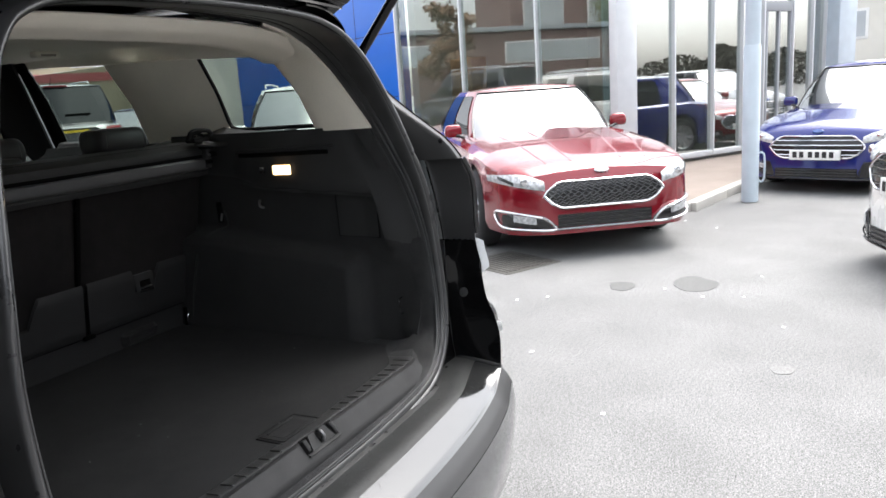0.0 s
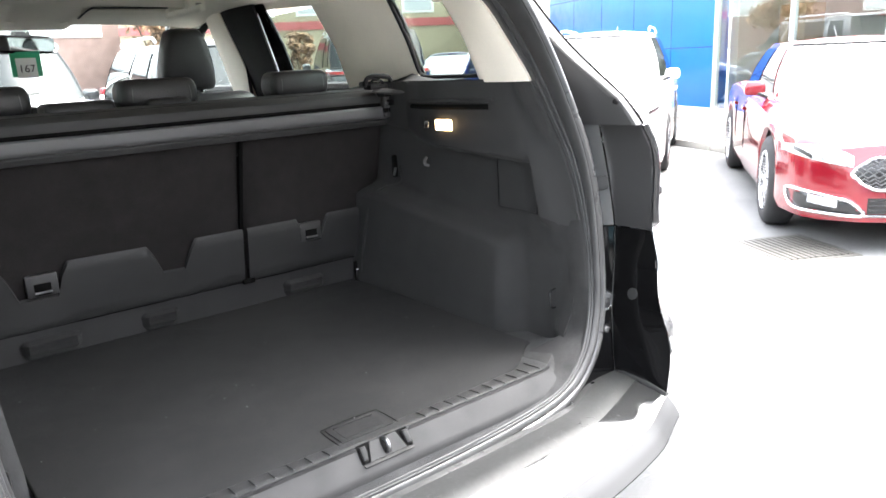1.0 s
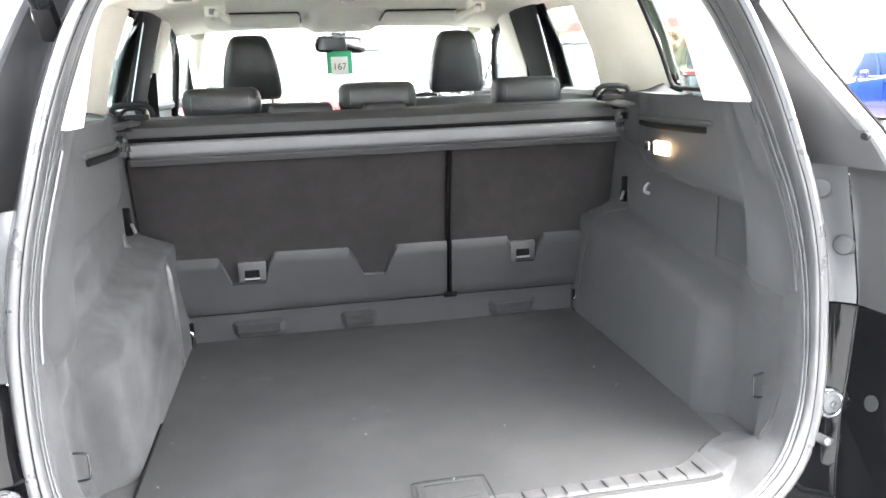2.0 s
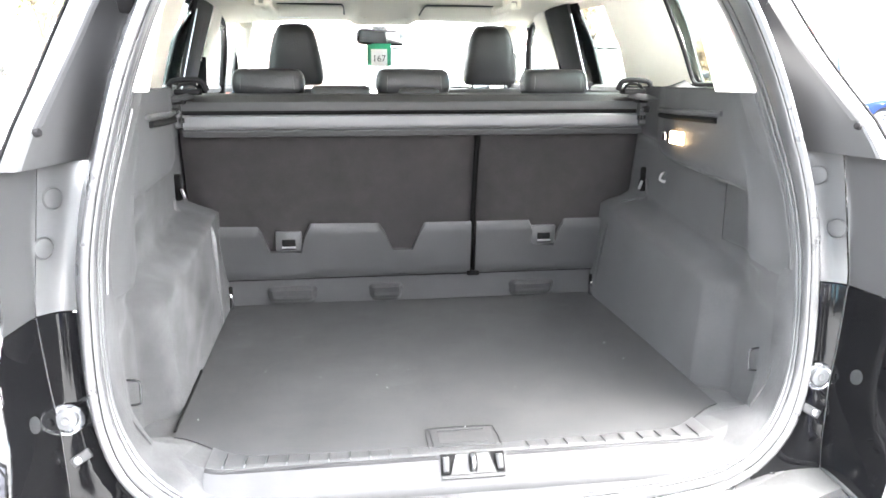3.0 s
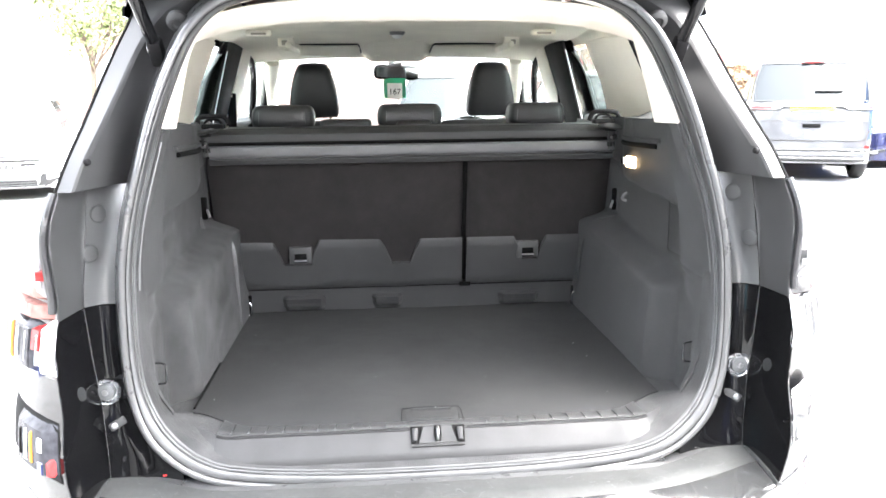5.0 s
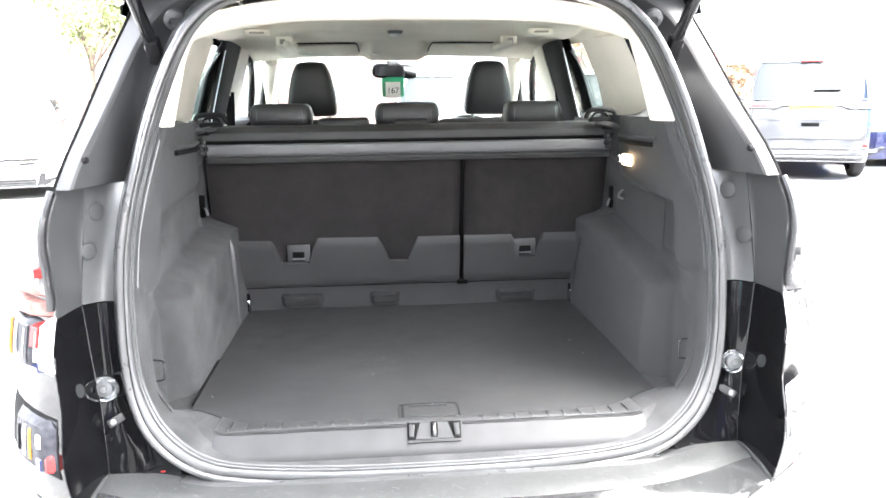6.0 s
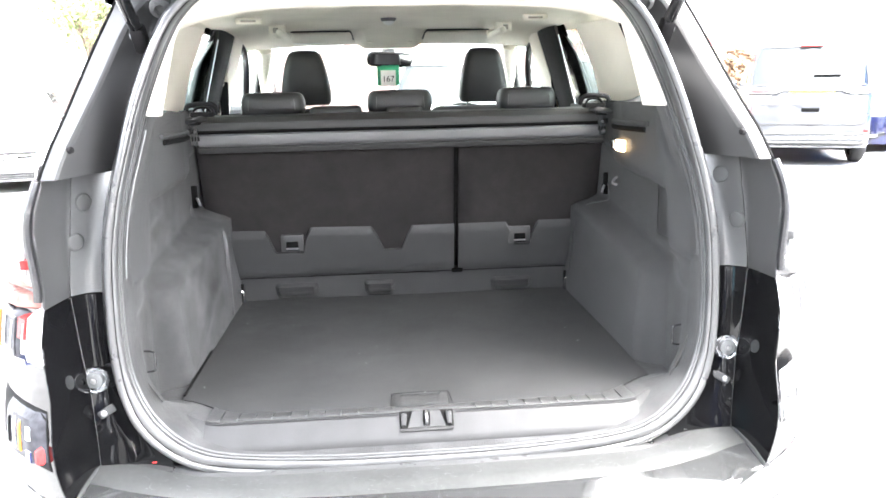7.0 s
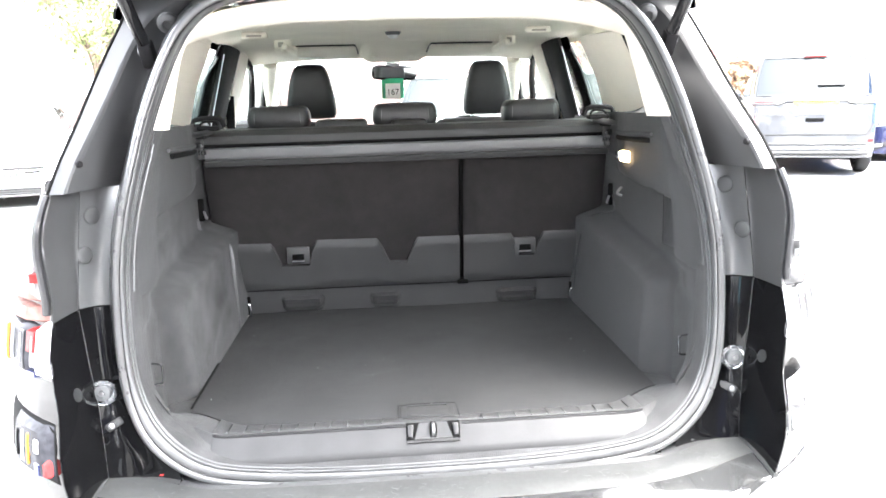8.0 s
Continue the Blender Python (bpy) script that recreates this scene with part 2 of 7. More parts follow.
M["alu"] = mk("white_aluminium", (0.62, 0.64, 0.66), rough=0.4, metal=0.2, mottle=0.04, scale=6)
M["post_paint"] = mk("post_paint", (0.45, 0.52, 0.58), rough=0.45, mottle=0.06, scale=5, bump=0.15, bump_scale=60)
M["fascia"] = mk("fascia_grey", (0.30, 0.32, 0.34), rough=0.5, mottle=0.06, scale=3)
M["inside_wall"] = mk("showroom_wall", (0.42, 0.37, 0.33), rough=0.8, mottle=0.08, scale=1.5)
M["inside_floor"] = mk("showroom_floor", (0.30, 0.29, 0.28), rough=0.35, mottle=0.08, scale=2)
M["wood"] = mk("brown_cupboard", (0.30, 0.16, 0.08), rough=0.5, mottle=0.2, scale=5)
M["render_wall"] = mk("pale_render", (0.62, 0.60, 0.54), rough=0.85, mottle=0.07, scale=1.2, grain=0.05)
M["cream_wall"] = mk("cream_render", (0.30, 0.27, 0.19), rough=0.85, mottle=0.07, scale=1.2, grain=0.05)
M["red_band"] = mk("red_band", (0.34, 0.085, 0.085), rough=0.5, mottle=0.06, scale=2)
M["clad"] = mk("sky_block_grey", (0.10, 0.10, 0.10), rough=0.6, mottle=0.12, scale=0.8, grain=0.1, grain_scale=12)
M["brick"] = mk("brown_brick", (0.17, 0.115, 0.105), rough=0.85, mottle=0.2, scale=3, grain=0.2, grain_scale=30)
M["bark"] = mk("bark", (0.10, 0.075, 0.055), rough=0.95, mottle=0.3, scale=9, bump=0.8, bump_scale=40)


def leaf_mat(name, base):
    m = mk(name, base, rough=0.7, mottle=0.1, scale=2)
    nt = m.node_tree
    geo, ramp = nt.nodes.new("ShaderNodeNewGeometry"), nt.nodes.new("ShaderNodeMapRange")
    ramp.inputs["To Min"].default_value, ramp.inputs["To Max"].default_value = 0.5, 1.6
    vm = nt.nodes.new("ShaderNodeVectorMath")
    vm.operation = "SCALE"
    vm.inputs[0].default_value = base
    nt.links.new(geo.outputs["Random Per Island"], ramp.inputs["Value"])
    nt.links.new(ramp.outputs[0], vm.inputs["Scale"])
    nt.links.new(vm.outputs[0], nt.nodes["Principled BSDF"].inputs["Base Color"])
    return m


M["leaf_green"] = leaf_mat("leaf_green", (0.09, 0.11, 0.035))
M["leaf_far"] = leaf_mat("leaf_far", (0.070, 0.066, 0.052))
M["leaf_brown"] = leaf_mat("leaf_brown", (0.195, 0.120, 0.070))


# ---------------------------------------------------------------- mesh helpers
def ease(a, b, v):
    k = min(1.0, max(0.0, (v - a) / (b - a)))
    return k * k * (3 - 2 * k)


def lerp(v, xs, ys):
    return float(np.interp(v, xs, ys))


def part(name, bm, material, parent=None, label="", angle=38, flat=False):
    """Links a bmesh as one mesh object, under a thing or a part."""
    me = bpy.data.meshes.new(name)
    bmesh.ops.recalc_face_normals(bm, faces=bm.faces)
    bm.to_mesh(me)
    bm.free()
    if not flat:
        me.polygons.foreach_set("use_smooth", [True] * len(me.polygons))
        me.set_sharp_from_angle(angle=radians(angle))
    me.materials.append(M[material])
    ob = new(name, me)
    ob.parent = parent
    return tagged(ob, label=label)


def thing(name, m, label, category, group="", kind=""):
    ob = new(name)
    ob.empty_display_size = 0.1
    ob.matrix_basis = m
    return tagged(ob, label, category, group, kind)


def joined(*bms):
    out = bms[0]
    for b in bms[1:]:
        me = bpy.data.meshes.new("join")
        b.to_mesh(me)
        b.free()
        out.from_mesh(me)
        bpy.data.meshes.remove(me)
    return out


def moved(bm, m):
    bmesh.ops.transform(bm, matrix=m, verts=bm.verts)
    return bm


def box(x0, x1, y0, y1, z0, z1, bevel=0.0, seg=2):
    bm = bmesh.new()
    bmesh.ops.create_cube(bm, size=1)
    for v in bm.verts:
        v.co = Vector((x0 + (x1 - x0) * (v.co.x + 0.5), y0 + (y1 - y0) * (v.co.y + 0.5), z0 + (z1 - z0) * (v.co.z + 0.5)))
    if bevel:
        bmesh.ops.bevel(bm, geom=bm.edges[:], offset=bevel, segments=seg, profile=0.5, affect="EDGES")
    return bm


def rod(p, q, r, seg=12, r2=None):
    p, q = Vector(p), Vector(q)
    bm = bmesh.new()
    bmesh.ops.create_cone(bm, cap_ends=True, segments=seg, radius1=r, radius2=r if r2 is None else r2, depth=(q - p).length)
    turn = (q - p).to_track_quat("Z", "Y").to_matrix().to_4x4()
    return moved(bm, Matrix.Translation((p + q) / 2) @ turn)


def rings(loops, closed=True, cap=True):
    """Skins a row of point loops of equal length."""
    bm = bmesh.new()
    rows = [[bm.verts.new(p) for p in loop] for loop in loops]
    n = len(rows[0])
    for a, b in zip(rows, rows[1:]):
        for i in range(n if closed else n - 1):
            j = (i + 1) % n
            bm.faces.new((a[i], a[j], b[j], b[i]))
    if cap and closed:
        bm.faces.new(rows[0])
        bm.faces.new(rows[-1])
    return bm


def sheet(f, us, vs, thick=0.0):
    """The surface f(u, v) on a grid, given a thickness."""
    bm = rings([[f(u, v) for u in us] for v in vs], closed=False)
    if thick:
        bmesh.ops.recalc_face_normals(bm, faces=bm.faces)
        bmesh.ops.solidify(bm, geom=bm.faces[:], thickness=thick)
    return bm


def tube(points, r, seg=8, closed=False, flat=1.0):
    """A round bar along a line of points."""
    pts = [Vector(p) for p in points]
    n = len(pts)
    loops, up = [], None
    for i, p in enumerate(pts):
        a = pts[i - 1] if (i or closed) else p
        b = pts[(i + 1) % n] if (i < n - 1 or closed) else p
        d = (b - a).normalized()
        if up is None:
            up = d.orthogonal().normalized()
        up = (up - d * up.dot(d)).normalized()
        side = d.cross(up)
        loops.append([p + r * (math.cos(t) * up + flat * math.sin(t) * side) for t in (2 * math.pi * k / seg for k in range(seg))])
    if closed:
        loops.append(loops[0])
        bm = rings(loops, cap=False)
        bmesh.ops.remove_doubles(bm, verts=bm.verts, dist=1e-6)
        return bm
    return rings(loops)


def lathe(profile, seg=32):
    """Turns a profile of (radius, height) round the x axis."""
    loops = [[(h, r * math.cos(t), r * math.sin(t)) for t in (2 * math.pi * k / seg for k in range(seg))] for r, h in profile]
    return rings(loops, cap=False)


def smooth_line(pts, n, closed=False):
    """Points evenly along a rounded curve through the given ones."""
    P = [Vector(p) for p in pts]
    m = len(P)
    out = []
    span = m if closed else m - 1
    for k in range(n):
        s = k * span / (n if closed else n - 1)
        i = min(int(s), span - 1)
        t = s - i
        g = (lambda q: P[q % m]) if closed else (lambda q: P[min(max(q, 0), m - 1)])
        p0, p1, p2, p3 = g(i - 1), g(i), g(i + 1), g(i + 2)
        out.append(0.5 * (2 * p1 + (p2 - p0) * t + (2 * p0 - 5 * p1 + 4 * p2 - p3) * t * t + (3 * p1 - p0 - 3 * p2 + p3) * t ** 3))
    return out


# ---------------------------------------------------------------- the estate car with the open boot
ESTATE = thing("estate_car", LEVEL, "black family estate car with its tailgate raised and empty boot", "car")


def ya(z):
    """How far forward the inner edge of the boot opening lies at a height."""
    return lerp(z, [0.55, 0.60, 0.66, 0.80, 1.00, 1.15, 1.30, 1.45, 1.54, 1.60], [-0.06, -0.055, -0.045, -0.015, 0.01, 0.05, 0.11, 0.19, 0.25, 0.28])


RIM_HALF = [(0, 0.622), (0.20, 0.625), (0.37, 0.638), (0.455, 0.662), (0.52, 0.715), (0.552, 0.78), (0.565, 0.87), (0.568, 0.97),
            (0.566, 1.06), (0.556, 1.14), (0.54, 1.22), (0.518, 1.32), (0.487, 1.43), (0.455, 1.50), (0.40, 1.545), (0.28, 1.573), (0, 1.582)]
RIM = smooth_line([(x, ya(z), z) for x, z in RIM_HALF] + [(-x, ya(z), z) for x, z in RIM_HALF[-2:0:-1]], 128, closed=True)


def rim_x(z):
    return lerp(z, [p[1] for p in RIM_HALF[3:]], [p[0] for p in RIM_HALF[3:]])


def rim_out(d, back=0.0):
    """The rim widened by d and moved forward by back."""
    out = []
    n = len(RIM)
    for i, p in enumerate(RIM):
        t = (RIM[(i + 1) % n] - RIM[i - 1])
        nrm = Vector((t.z, 0, -t.x)).normalized()
        out.append(Vector((p.x + nrm.x * d, p.y + back, p.z + nrm.z * d)))
    return out


def seal_y(z):
    """How far forward the rearmost ridge of the seal lies at a height; it stands further back than the trim."""
    return lerp(z, [0.55, 0.60, 0.66, 0.76, 0.85, 0.95, 1.05, 1.15, 1.25, 1.35, 1.45, 1.56], [-0.062, -0.055, -0.046, -0.035, -0.028, -0.021, -0.014, -0.004, 0.017, 0.043, 0.071, 0.115])


SEAL_HALF = [(0, 0.614), (0.20, 0.617), (0.37, 0.630), (0.462, 0.654), (0.527, 0.708), (0.558, 0.775), (0.570, 0.86), (0.571, 0.96),
             (0.566, 1.05), (0.551, 1.14), (0.532, 1.22), (0.505, 1.32), (0.466, 1.425), (0.432, 1.482), (0.38, 1.524), (0.268, 1.551), (0, 1.560)]
SEAL = smooth_line([(x, seal_y(z), z) for x, z in SEAL_HALF] + [(-x, seal_y(z), z) for x, z in SEAL_HALF[-2:0:-1]], 128, closed=True)


def seal_out(d, back=0.0):
    """The seal's ridge widened by d and moved forward by back."""
    out = []
    n = len(SEAL)
    for i, p in enumerate(SEAL):
        t = SEAL[(i + 1) % n] - SEAL[i - 1]
        nrm = Vector((t.z, 0, -t.x)).normalized()
        out.append(Vector((p.x + nrm.x * d, p.y + back, p.z + nrm.z * d)))
    return out


def trim_in(z):
    """How far inside the rim line the trims end."""
    return 0.019 - 0.013 * ease(0.70, 0.86, z)


# rubber weatherstrip: two thin ribs and a broad bulb that climb from the trim's edge to the ridge
TRIM_EDGE = [a + (b - a) * ((trim_in(c.z) - 0.006) / 0.013) for a, b, c in zip(rim_out(-0.006, 0.004), rim_out(-0.019, 0.004), RIM)]
INWARD = [(((a - b) * 0.5).normalized() * 0.55 + Vector((0, -0.83, 0))) * min(1.0, (b - c).length / 0.055) for a, b, c in zip(seal_out(-0.01), SEAL, TRIM_EDGE)]
STRIP = ((0, -0.003), (0.02, 0.0006), (0.06, 0.0026), (0.11, 0.0031), (0.16, 0.0026), (0.195, 0.0006), (0.21, -0.0020), (0.225, 0.0006), (0.26, 0.0026), (0.315, 0.0031), (0.37, 0.0026), (0.405, 0.0006),
         (0.42, -0.0020), (0.435, 0.0006), (0.47, 0.0032), (0.54, 0.0058), (0.64, 0.0074), (0.74, 0.0077), (0.84, 0.0065), (0.92, 0.0040), (0.97, 0.0012), (1.0, -0.0020))
strip_loops = [[a + (b - a) * u + n * h for a, b, n in zip(TRIM_EDGE, SEAL, INWARD)] for u, h in STRIP]
part("weatherstrip", rings([g + [g[0]] for g in strip_loops], closed=False), "rubber", ESTATE, "grooved grey rubber weatherstrip round the boot opening", angle=75)
# dark tubes stand for the shade inside the grooves
for u in (0.21, 0.42, 0.997):
    part("groove_shade", tube([a + (b - a) * u - n * 0.0016 for a, b, n in zip(TRIM_EDGE, SEAL, INWARD)], 0.0011, 5, closed=True), "dark_hole", ESTATE)
# painted gutter outside the seal
gut = [seal_out(0.0006, 0.002), seal_out(0.003, -0.0035), seal_out(0.008, -0.0055), seal_out(0.013, -0.004), seal_out(0.0165, 0.002), seal_out(0.0185, 0.012), rim_out(0.036, 0.016), rim_out(0.040, 0.03)]
gbm = rings([g + [g[0]] for g in gut], closed=False)
part("gutter", gbm, "gutter", ESTATE, "painted metal gutter of the boot opening", angle=60)

# jamb panels either side of the opening
OUT_Z = [0.585, 0.62, 0.66, 0.70, 0.75, 0.80, 0.85, 0.90, 0.95, 1.00, 1.05, 1.10, 1.15, 1.195]
OUT_X = [0.626, 0.634, 0.648, 0.656, 0.660, 0.664, 0.672, 0.676, 0.670, 0.660, 0.664, 0.668, 0.660, 0.648]
OUT_Y = [-0.154, -0.154, -0.151, -0.148, -0.136, -0.112, -0.099, -0.097, -0.089, -0.091, -0.090, -0.090, -0.088, -0.070]
SEAM_Z = [0.585, 0.64, 0.68, 0.78, 0.86, 0.978, 1.08, 1.195]
SEAM_X = [0.631, 0.632, 0.634, 0.640, 0.648, 0.657, 0.648, 0.640]
SEAM_Y = [-0.03, -0.018, -0.012, -0.002, -0.001, 0.002, 0.012, 0.03]


def jamb_inner(s):
    def f(u, z):
        a = (rim_x(max(z, 0.66)) + 0.037, ya(z) + 0.022)
        b = (lerp(z, SEAM_Z, SEAM_X), lerp(z, SEAM_Z, SEAM_Y) + 0.004)
        if a[0] > b[0] - 0.004:
            a = (b[0] - 0.004, a[1])
        dip = 0.012 * math.sin(math.pi * u)
        return (s * (a[0] + (b[0] - a[0]) * u), a[1] + (b[1] - a[1]) * u + dip, z)
    return f


def jamb_outer(s, deep=0.0):
    def f(u, z):
        a = (lerp(z, SEAM_Z, SEAM_X), lerp(z, SEAM_Z, SEAM_Y))
        b = (lerp(z, OUT_Z, OUT_X), lerp(z, OUT_Z, OUT_Y))
        hollow = (0.016 + deep) * math.sin(math.pi * u) * ease(0.6, 0.75, z)
        return (s * (a[0] + (b[0] - a[0]) * u), a[1] + (b[1] - a[1]) * u + hollow, z)
    return f


def disc(c, r, h, m=None, seg=24, dome=0.3):
    """A low round button that faces backwards."""
    prof = [(0.0001, -h), (r * 0.7, -h), (r * 0.93, -h * (1 - dome)), (r, 0.0), (r, h)]
    bm = lathe(prof, seg)
    return moved(bm, Matrix.Translation(c) @ (m or Matrix.Identity(4)) @ pose(0, 0, 0, 0, 0, 90))


def lying(f, px, pz, out=0.0035):
    """A frame lying on a jamb surface at a half-width and height; its -y looks outwards."""
    u_ = min(np.linspace(0.03, 0.97, 95), key=lambda q: abs(abs(f(q, pz)[0]) - px))
    a_, b_, c_ = Vector(f(u_ - 0.02, pz)), Vector(f(u_ + 0.02, pz)), Vector(f(u_, pz))
    ax = b_ - a_ if b_.x > a_.x else a_ - b_
    ax.normalize()
    up_ = (Vector(f(u_, pz + 0.01)) - c_).normalized()
    back_ = up_.cross(ax).normalized()
    m = Matrix((ax, back_, ax.cross(back_))).transposed().to_4x4()
    m.translation = c_ - back_ * out
    return m


us = [k / 8 for k in range(9)]
for s in (1, -1):
    low = [0.60 + 0.365 * k / 16 for k in range(17)]
    high = [0.968 + 0.222 * k / 10 for k in range(11)]
    part("jamb_lower", sheet(jamb_inner(s), us, low, 0.002), "black_paint", ESTATE, "glossy black painted boot jamb")
    part("corner_panel", sheet(jamb_outer(s), us, low, 0.002), "black_paint", ESTATE, "glossy black rear corner panel")
    part("jamb_upper", sheet(jamb_inner(s), us, high, 0.002), "jamb_grey", ESTATE, "satin grey jamb with two round plugs")
    part("lamp_surround", sheet(jamb_outer(s, 0.012), us, high, 0.003), "satin", ESTATE, "dark plastic surround beside the tail lamp")
    part("panel_seam", tube([(s * (lerp(z, SEAM_Z, SEAM_X)), lerp(z, SEAM_Z, SEAM_Y) - 0.0005, z) for z in low], 0.0022, 6), "jamb", ESTATE)
    for px, pz in ((0.617, 1.150), (0.641, 1.062)) if s > 0 else ((0.630, 1.138), (0.643, 1.067)):
        at = lying(jamb_inner(s), px, pz)
        part("plug", moved(disc((0, 0, 0), 0.0155, 0.0016), at), "plug", ESTATE, "round rubber plug")
        part("plug_rim", moved(tube([(0.0168 * math.cos(t), 0.0, 0.0168 * math.sin(t)) for t in np.linspace(0, 2 * math.pi, 25)[:-1]], 0.0009, 6, closed=True), at), "trim_dark", ESTATE)
    # rubber stop in its cup, and the latch tongue below it
    cup = lathe([(0.0001, 0.004), (0.0185, 0.004), (0.0195, -0.003), (0.0225, -0.004), (0.0245, 0.006)], 28)
    bx = 0.621 if s > 0 else -0.629
    cup = part("buffer_cup", moved(cup, Matrix.Translation((bx, 0.002, 0.800)) @ pose(0, 0, 0, 0, 0, 90)), "alloy", ESTATE, "round bright-edged cup")
    part("rubber_buffer", disc((bx, -0.001, 0.803), 0.0170, 0.005, dome=0.25), "buffer", cup, "pale rubber bump stop")
    part("buffer_screw", disc((bx, -0.0075, 0.803), 0.006, 0.0015), "steel", cup)
    part("blind_plug", moved(disc((0, 0, 0), 0.0165, 0.0012), lying(jamb_outer(s), 0.657, 0.818, 0.001)), "blank", ESTATE, "dark round blanking plug")
    gm = lying(jamb_inner(s), 0.616, 0.736, 0.004) @ pose(0, 0, 0, 0, s * 28, 0)
    br = part("guide_bracket", moved(joined(box(-0.016, 0.016, -0.004, 0.004, -0.008, 0.008, 0.003, 3), box(-s * 0.028 - 0.008, -s * 0.028 + 0.018, -0.003, 0.004, -0.005, 0.005, 0.002, 2)), gm), "trim_dark", ESTATE, "small black guide bracket")
    part("guide_screw", moved(disc((s * 0.006, -0.004, 0.0), 0.006, 0.0025), gm), "steel", br, "steel screw")
    part("lip_clip", box(s * 0.520 - 0.004, s * 0.520 + 0.004, -0.049, -0.044, 0.6485, 0.6505, 0.0005), "red_lens" if s < 0 else "black_gloss", ESTATE, "small red clip" if s < 0 else "small black clip")

# D-pillar outer trim
DP_Z = [1.19, 1.24, 1.30, 1.35, 1.40, 1.45, 1.50, 1.62]


def dpillar(s):
    def f(u, z):
        a = (rim_x(z) + 0.036, ya(z) + 0.03)
        b = (lerp(z, DP_Z, [0.652, 0.640, 0.636, 0.634, 0.626, 0.612, 0.596, 0.570]), lerp(z, DP_Z, [-0.074, -0.044, 0.034, 0.098, 0.146, 0.182, 0.218, 0.31]))
        turn = ease(0.0, 0.62, u)
        lift = -0.005 * (ease(0.0, 0.60, u) if u < 0.60 else (1 - u) / 0.40)
        return (s * (a[0] + (b[0] - a[0]) * u), a[1] + (b[1] - a[1]) * turn + 0.010 * math.sin(math.pi * min(1.0, u / 0.5)) + lift, z)
    return f


def qx(y, z):
    """Half the outer width of the body above the belt line."""
    return lerp(y, [-0.02, 0.10, 0.25, 0.45, 0.72, 1.2, 1.7, 2.6, 3.2], [0.68, 0.70, 0.735, 0.765, 0.79, 0.83, 0.85, 0.82, 0.74]) - 0.30 * max(0, z - 1.2) - 0.15 * max(0, z - 1.45)


pz = [1.192 + (1.64 - 1.192) * k / 16 for k in range(17)]
for s in (1, -1):
    part("d_pillar_trim", sheet(dpillar(s), [k / 20 for k in range(21)], pz, 0.003), "satin", ESTATE, "black satin trim panel on the rear pillar", angle=14)
    part("pillar_edge", tube([dpillar(s)(1.0, z) for z in pz], 0.0030, 6), "dark_hole", ESTATE, "black edge of the pillar trim")
    part("trim_stud", moved(disc((0, 0, 0), 0.006, 0.004), lying(dpillar(s), 0.607, 1.240, 0.001)), "pillar", ESTATE)
    # outer skin from the trim's edge to the rear side window
    def skin(u, z, s=s):
        b = dpillar(s)(1.0, z)
        y = b[1] + (0.42 + (z - 1.19) * 0.25 - b[1]) * u
        e = qx(y, z)
        k = ease(0, 0.55, u)
        return (s * (abs(b[0]) * (1 - k) + e * k), y, z)
    part("d_pillar_skin", sheet(skin, us, pz, 0.002), "black_paint", ESTATE)

# tail lamps, fog reflectors and the rear wings
def wing_pt(s, u, z):
    """Body side from the rear corner forward, u 0 to 1."""
    zc = min(z, 1.195)
    ox, oy = lerp(zc, OUT_Z, OUT_X), lerp(zc, OUT_Z, OUT_Y)
    y = oy + (0.45 - oy) * u
    side = lerp(z, [0.25, 0.5, 0.7, 0.95, 1.2], [0.84, 0.880, 0.887, 0.862, 0.750])
    k = 1 - (1 - min(1, u * 1.02)) ** (3.3 - 2.0 * ease(0.98, 1.19, z))
    return (s * (ox + (side - ox) * k), y, z)


def patch(s, u0, u1, z0, z1, lift, nu=8, nz=8, thick=0.004, taper=0.0):
    def f(a, b):
        z = z0 + (z1 - z0) * b
        uu = u0 + (u1 - u0) * a * (1 - taper * (1 - b))
        p = Vector(wing_pt(s, uu, z))
        q = Vector(wing_pt(s, uu + 0.02, z)) - p
        n = Vector((q.y, -q.x, 0)).normalized() * (1 if s > 0 else -1)
        if n.x * s < 0:
            n = -n
        edge = min(a, 1 - a, b, 1 - b)
        return p + n * lift * ease(0, 0.12, edge)
    return sheet(f, [k / nu for k in range(nu + 1)], [k / nz for k in range(nz + 1)], thick)


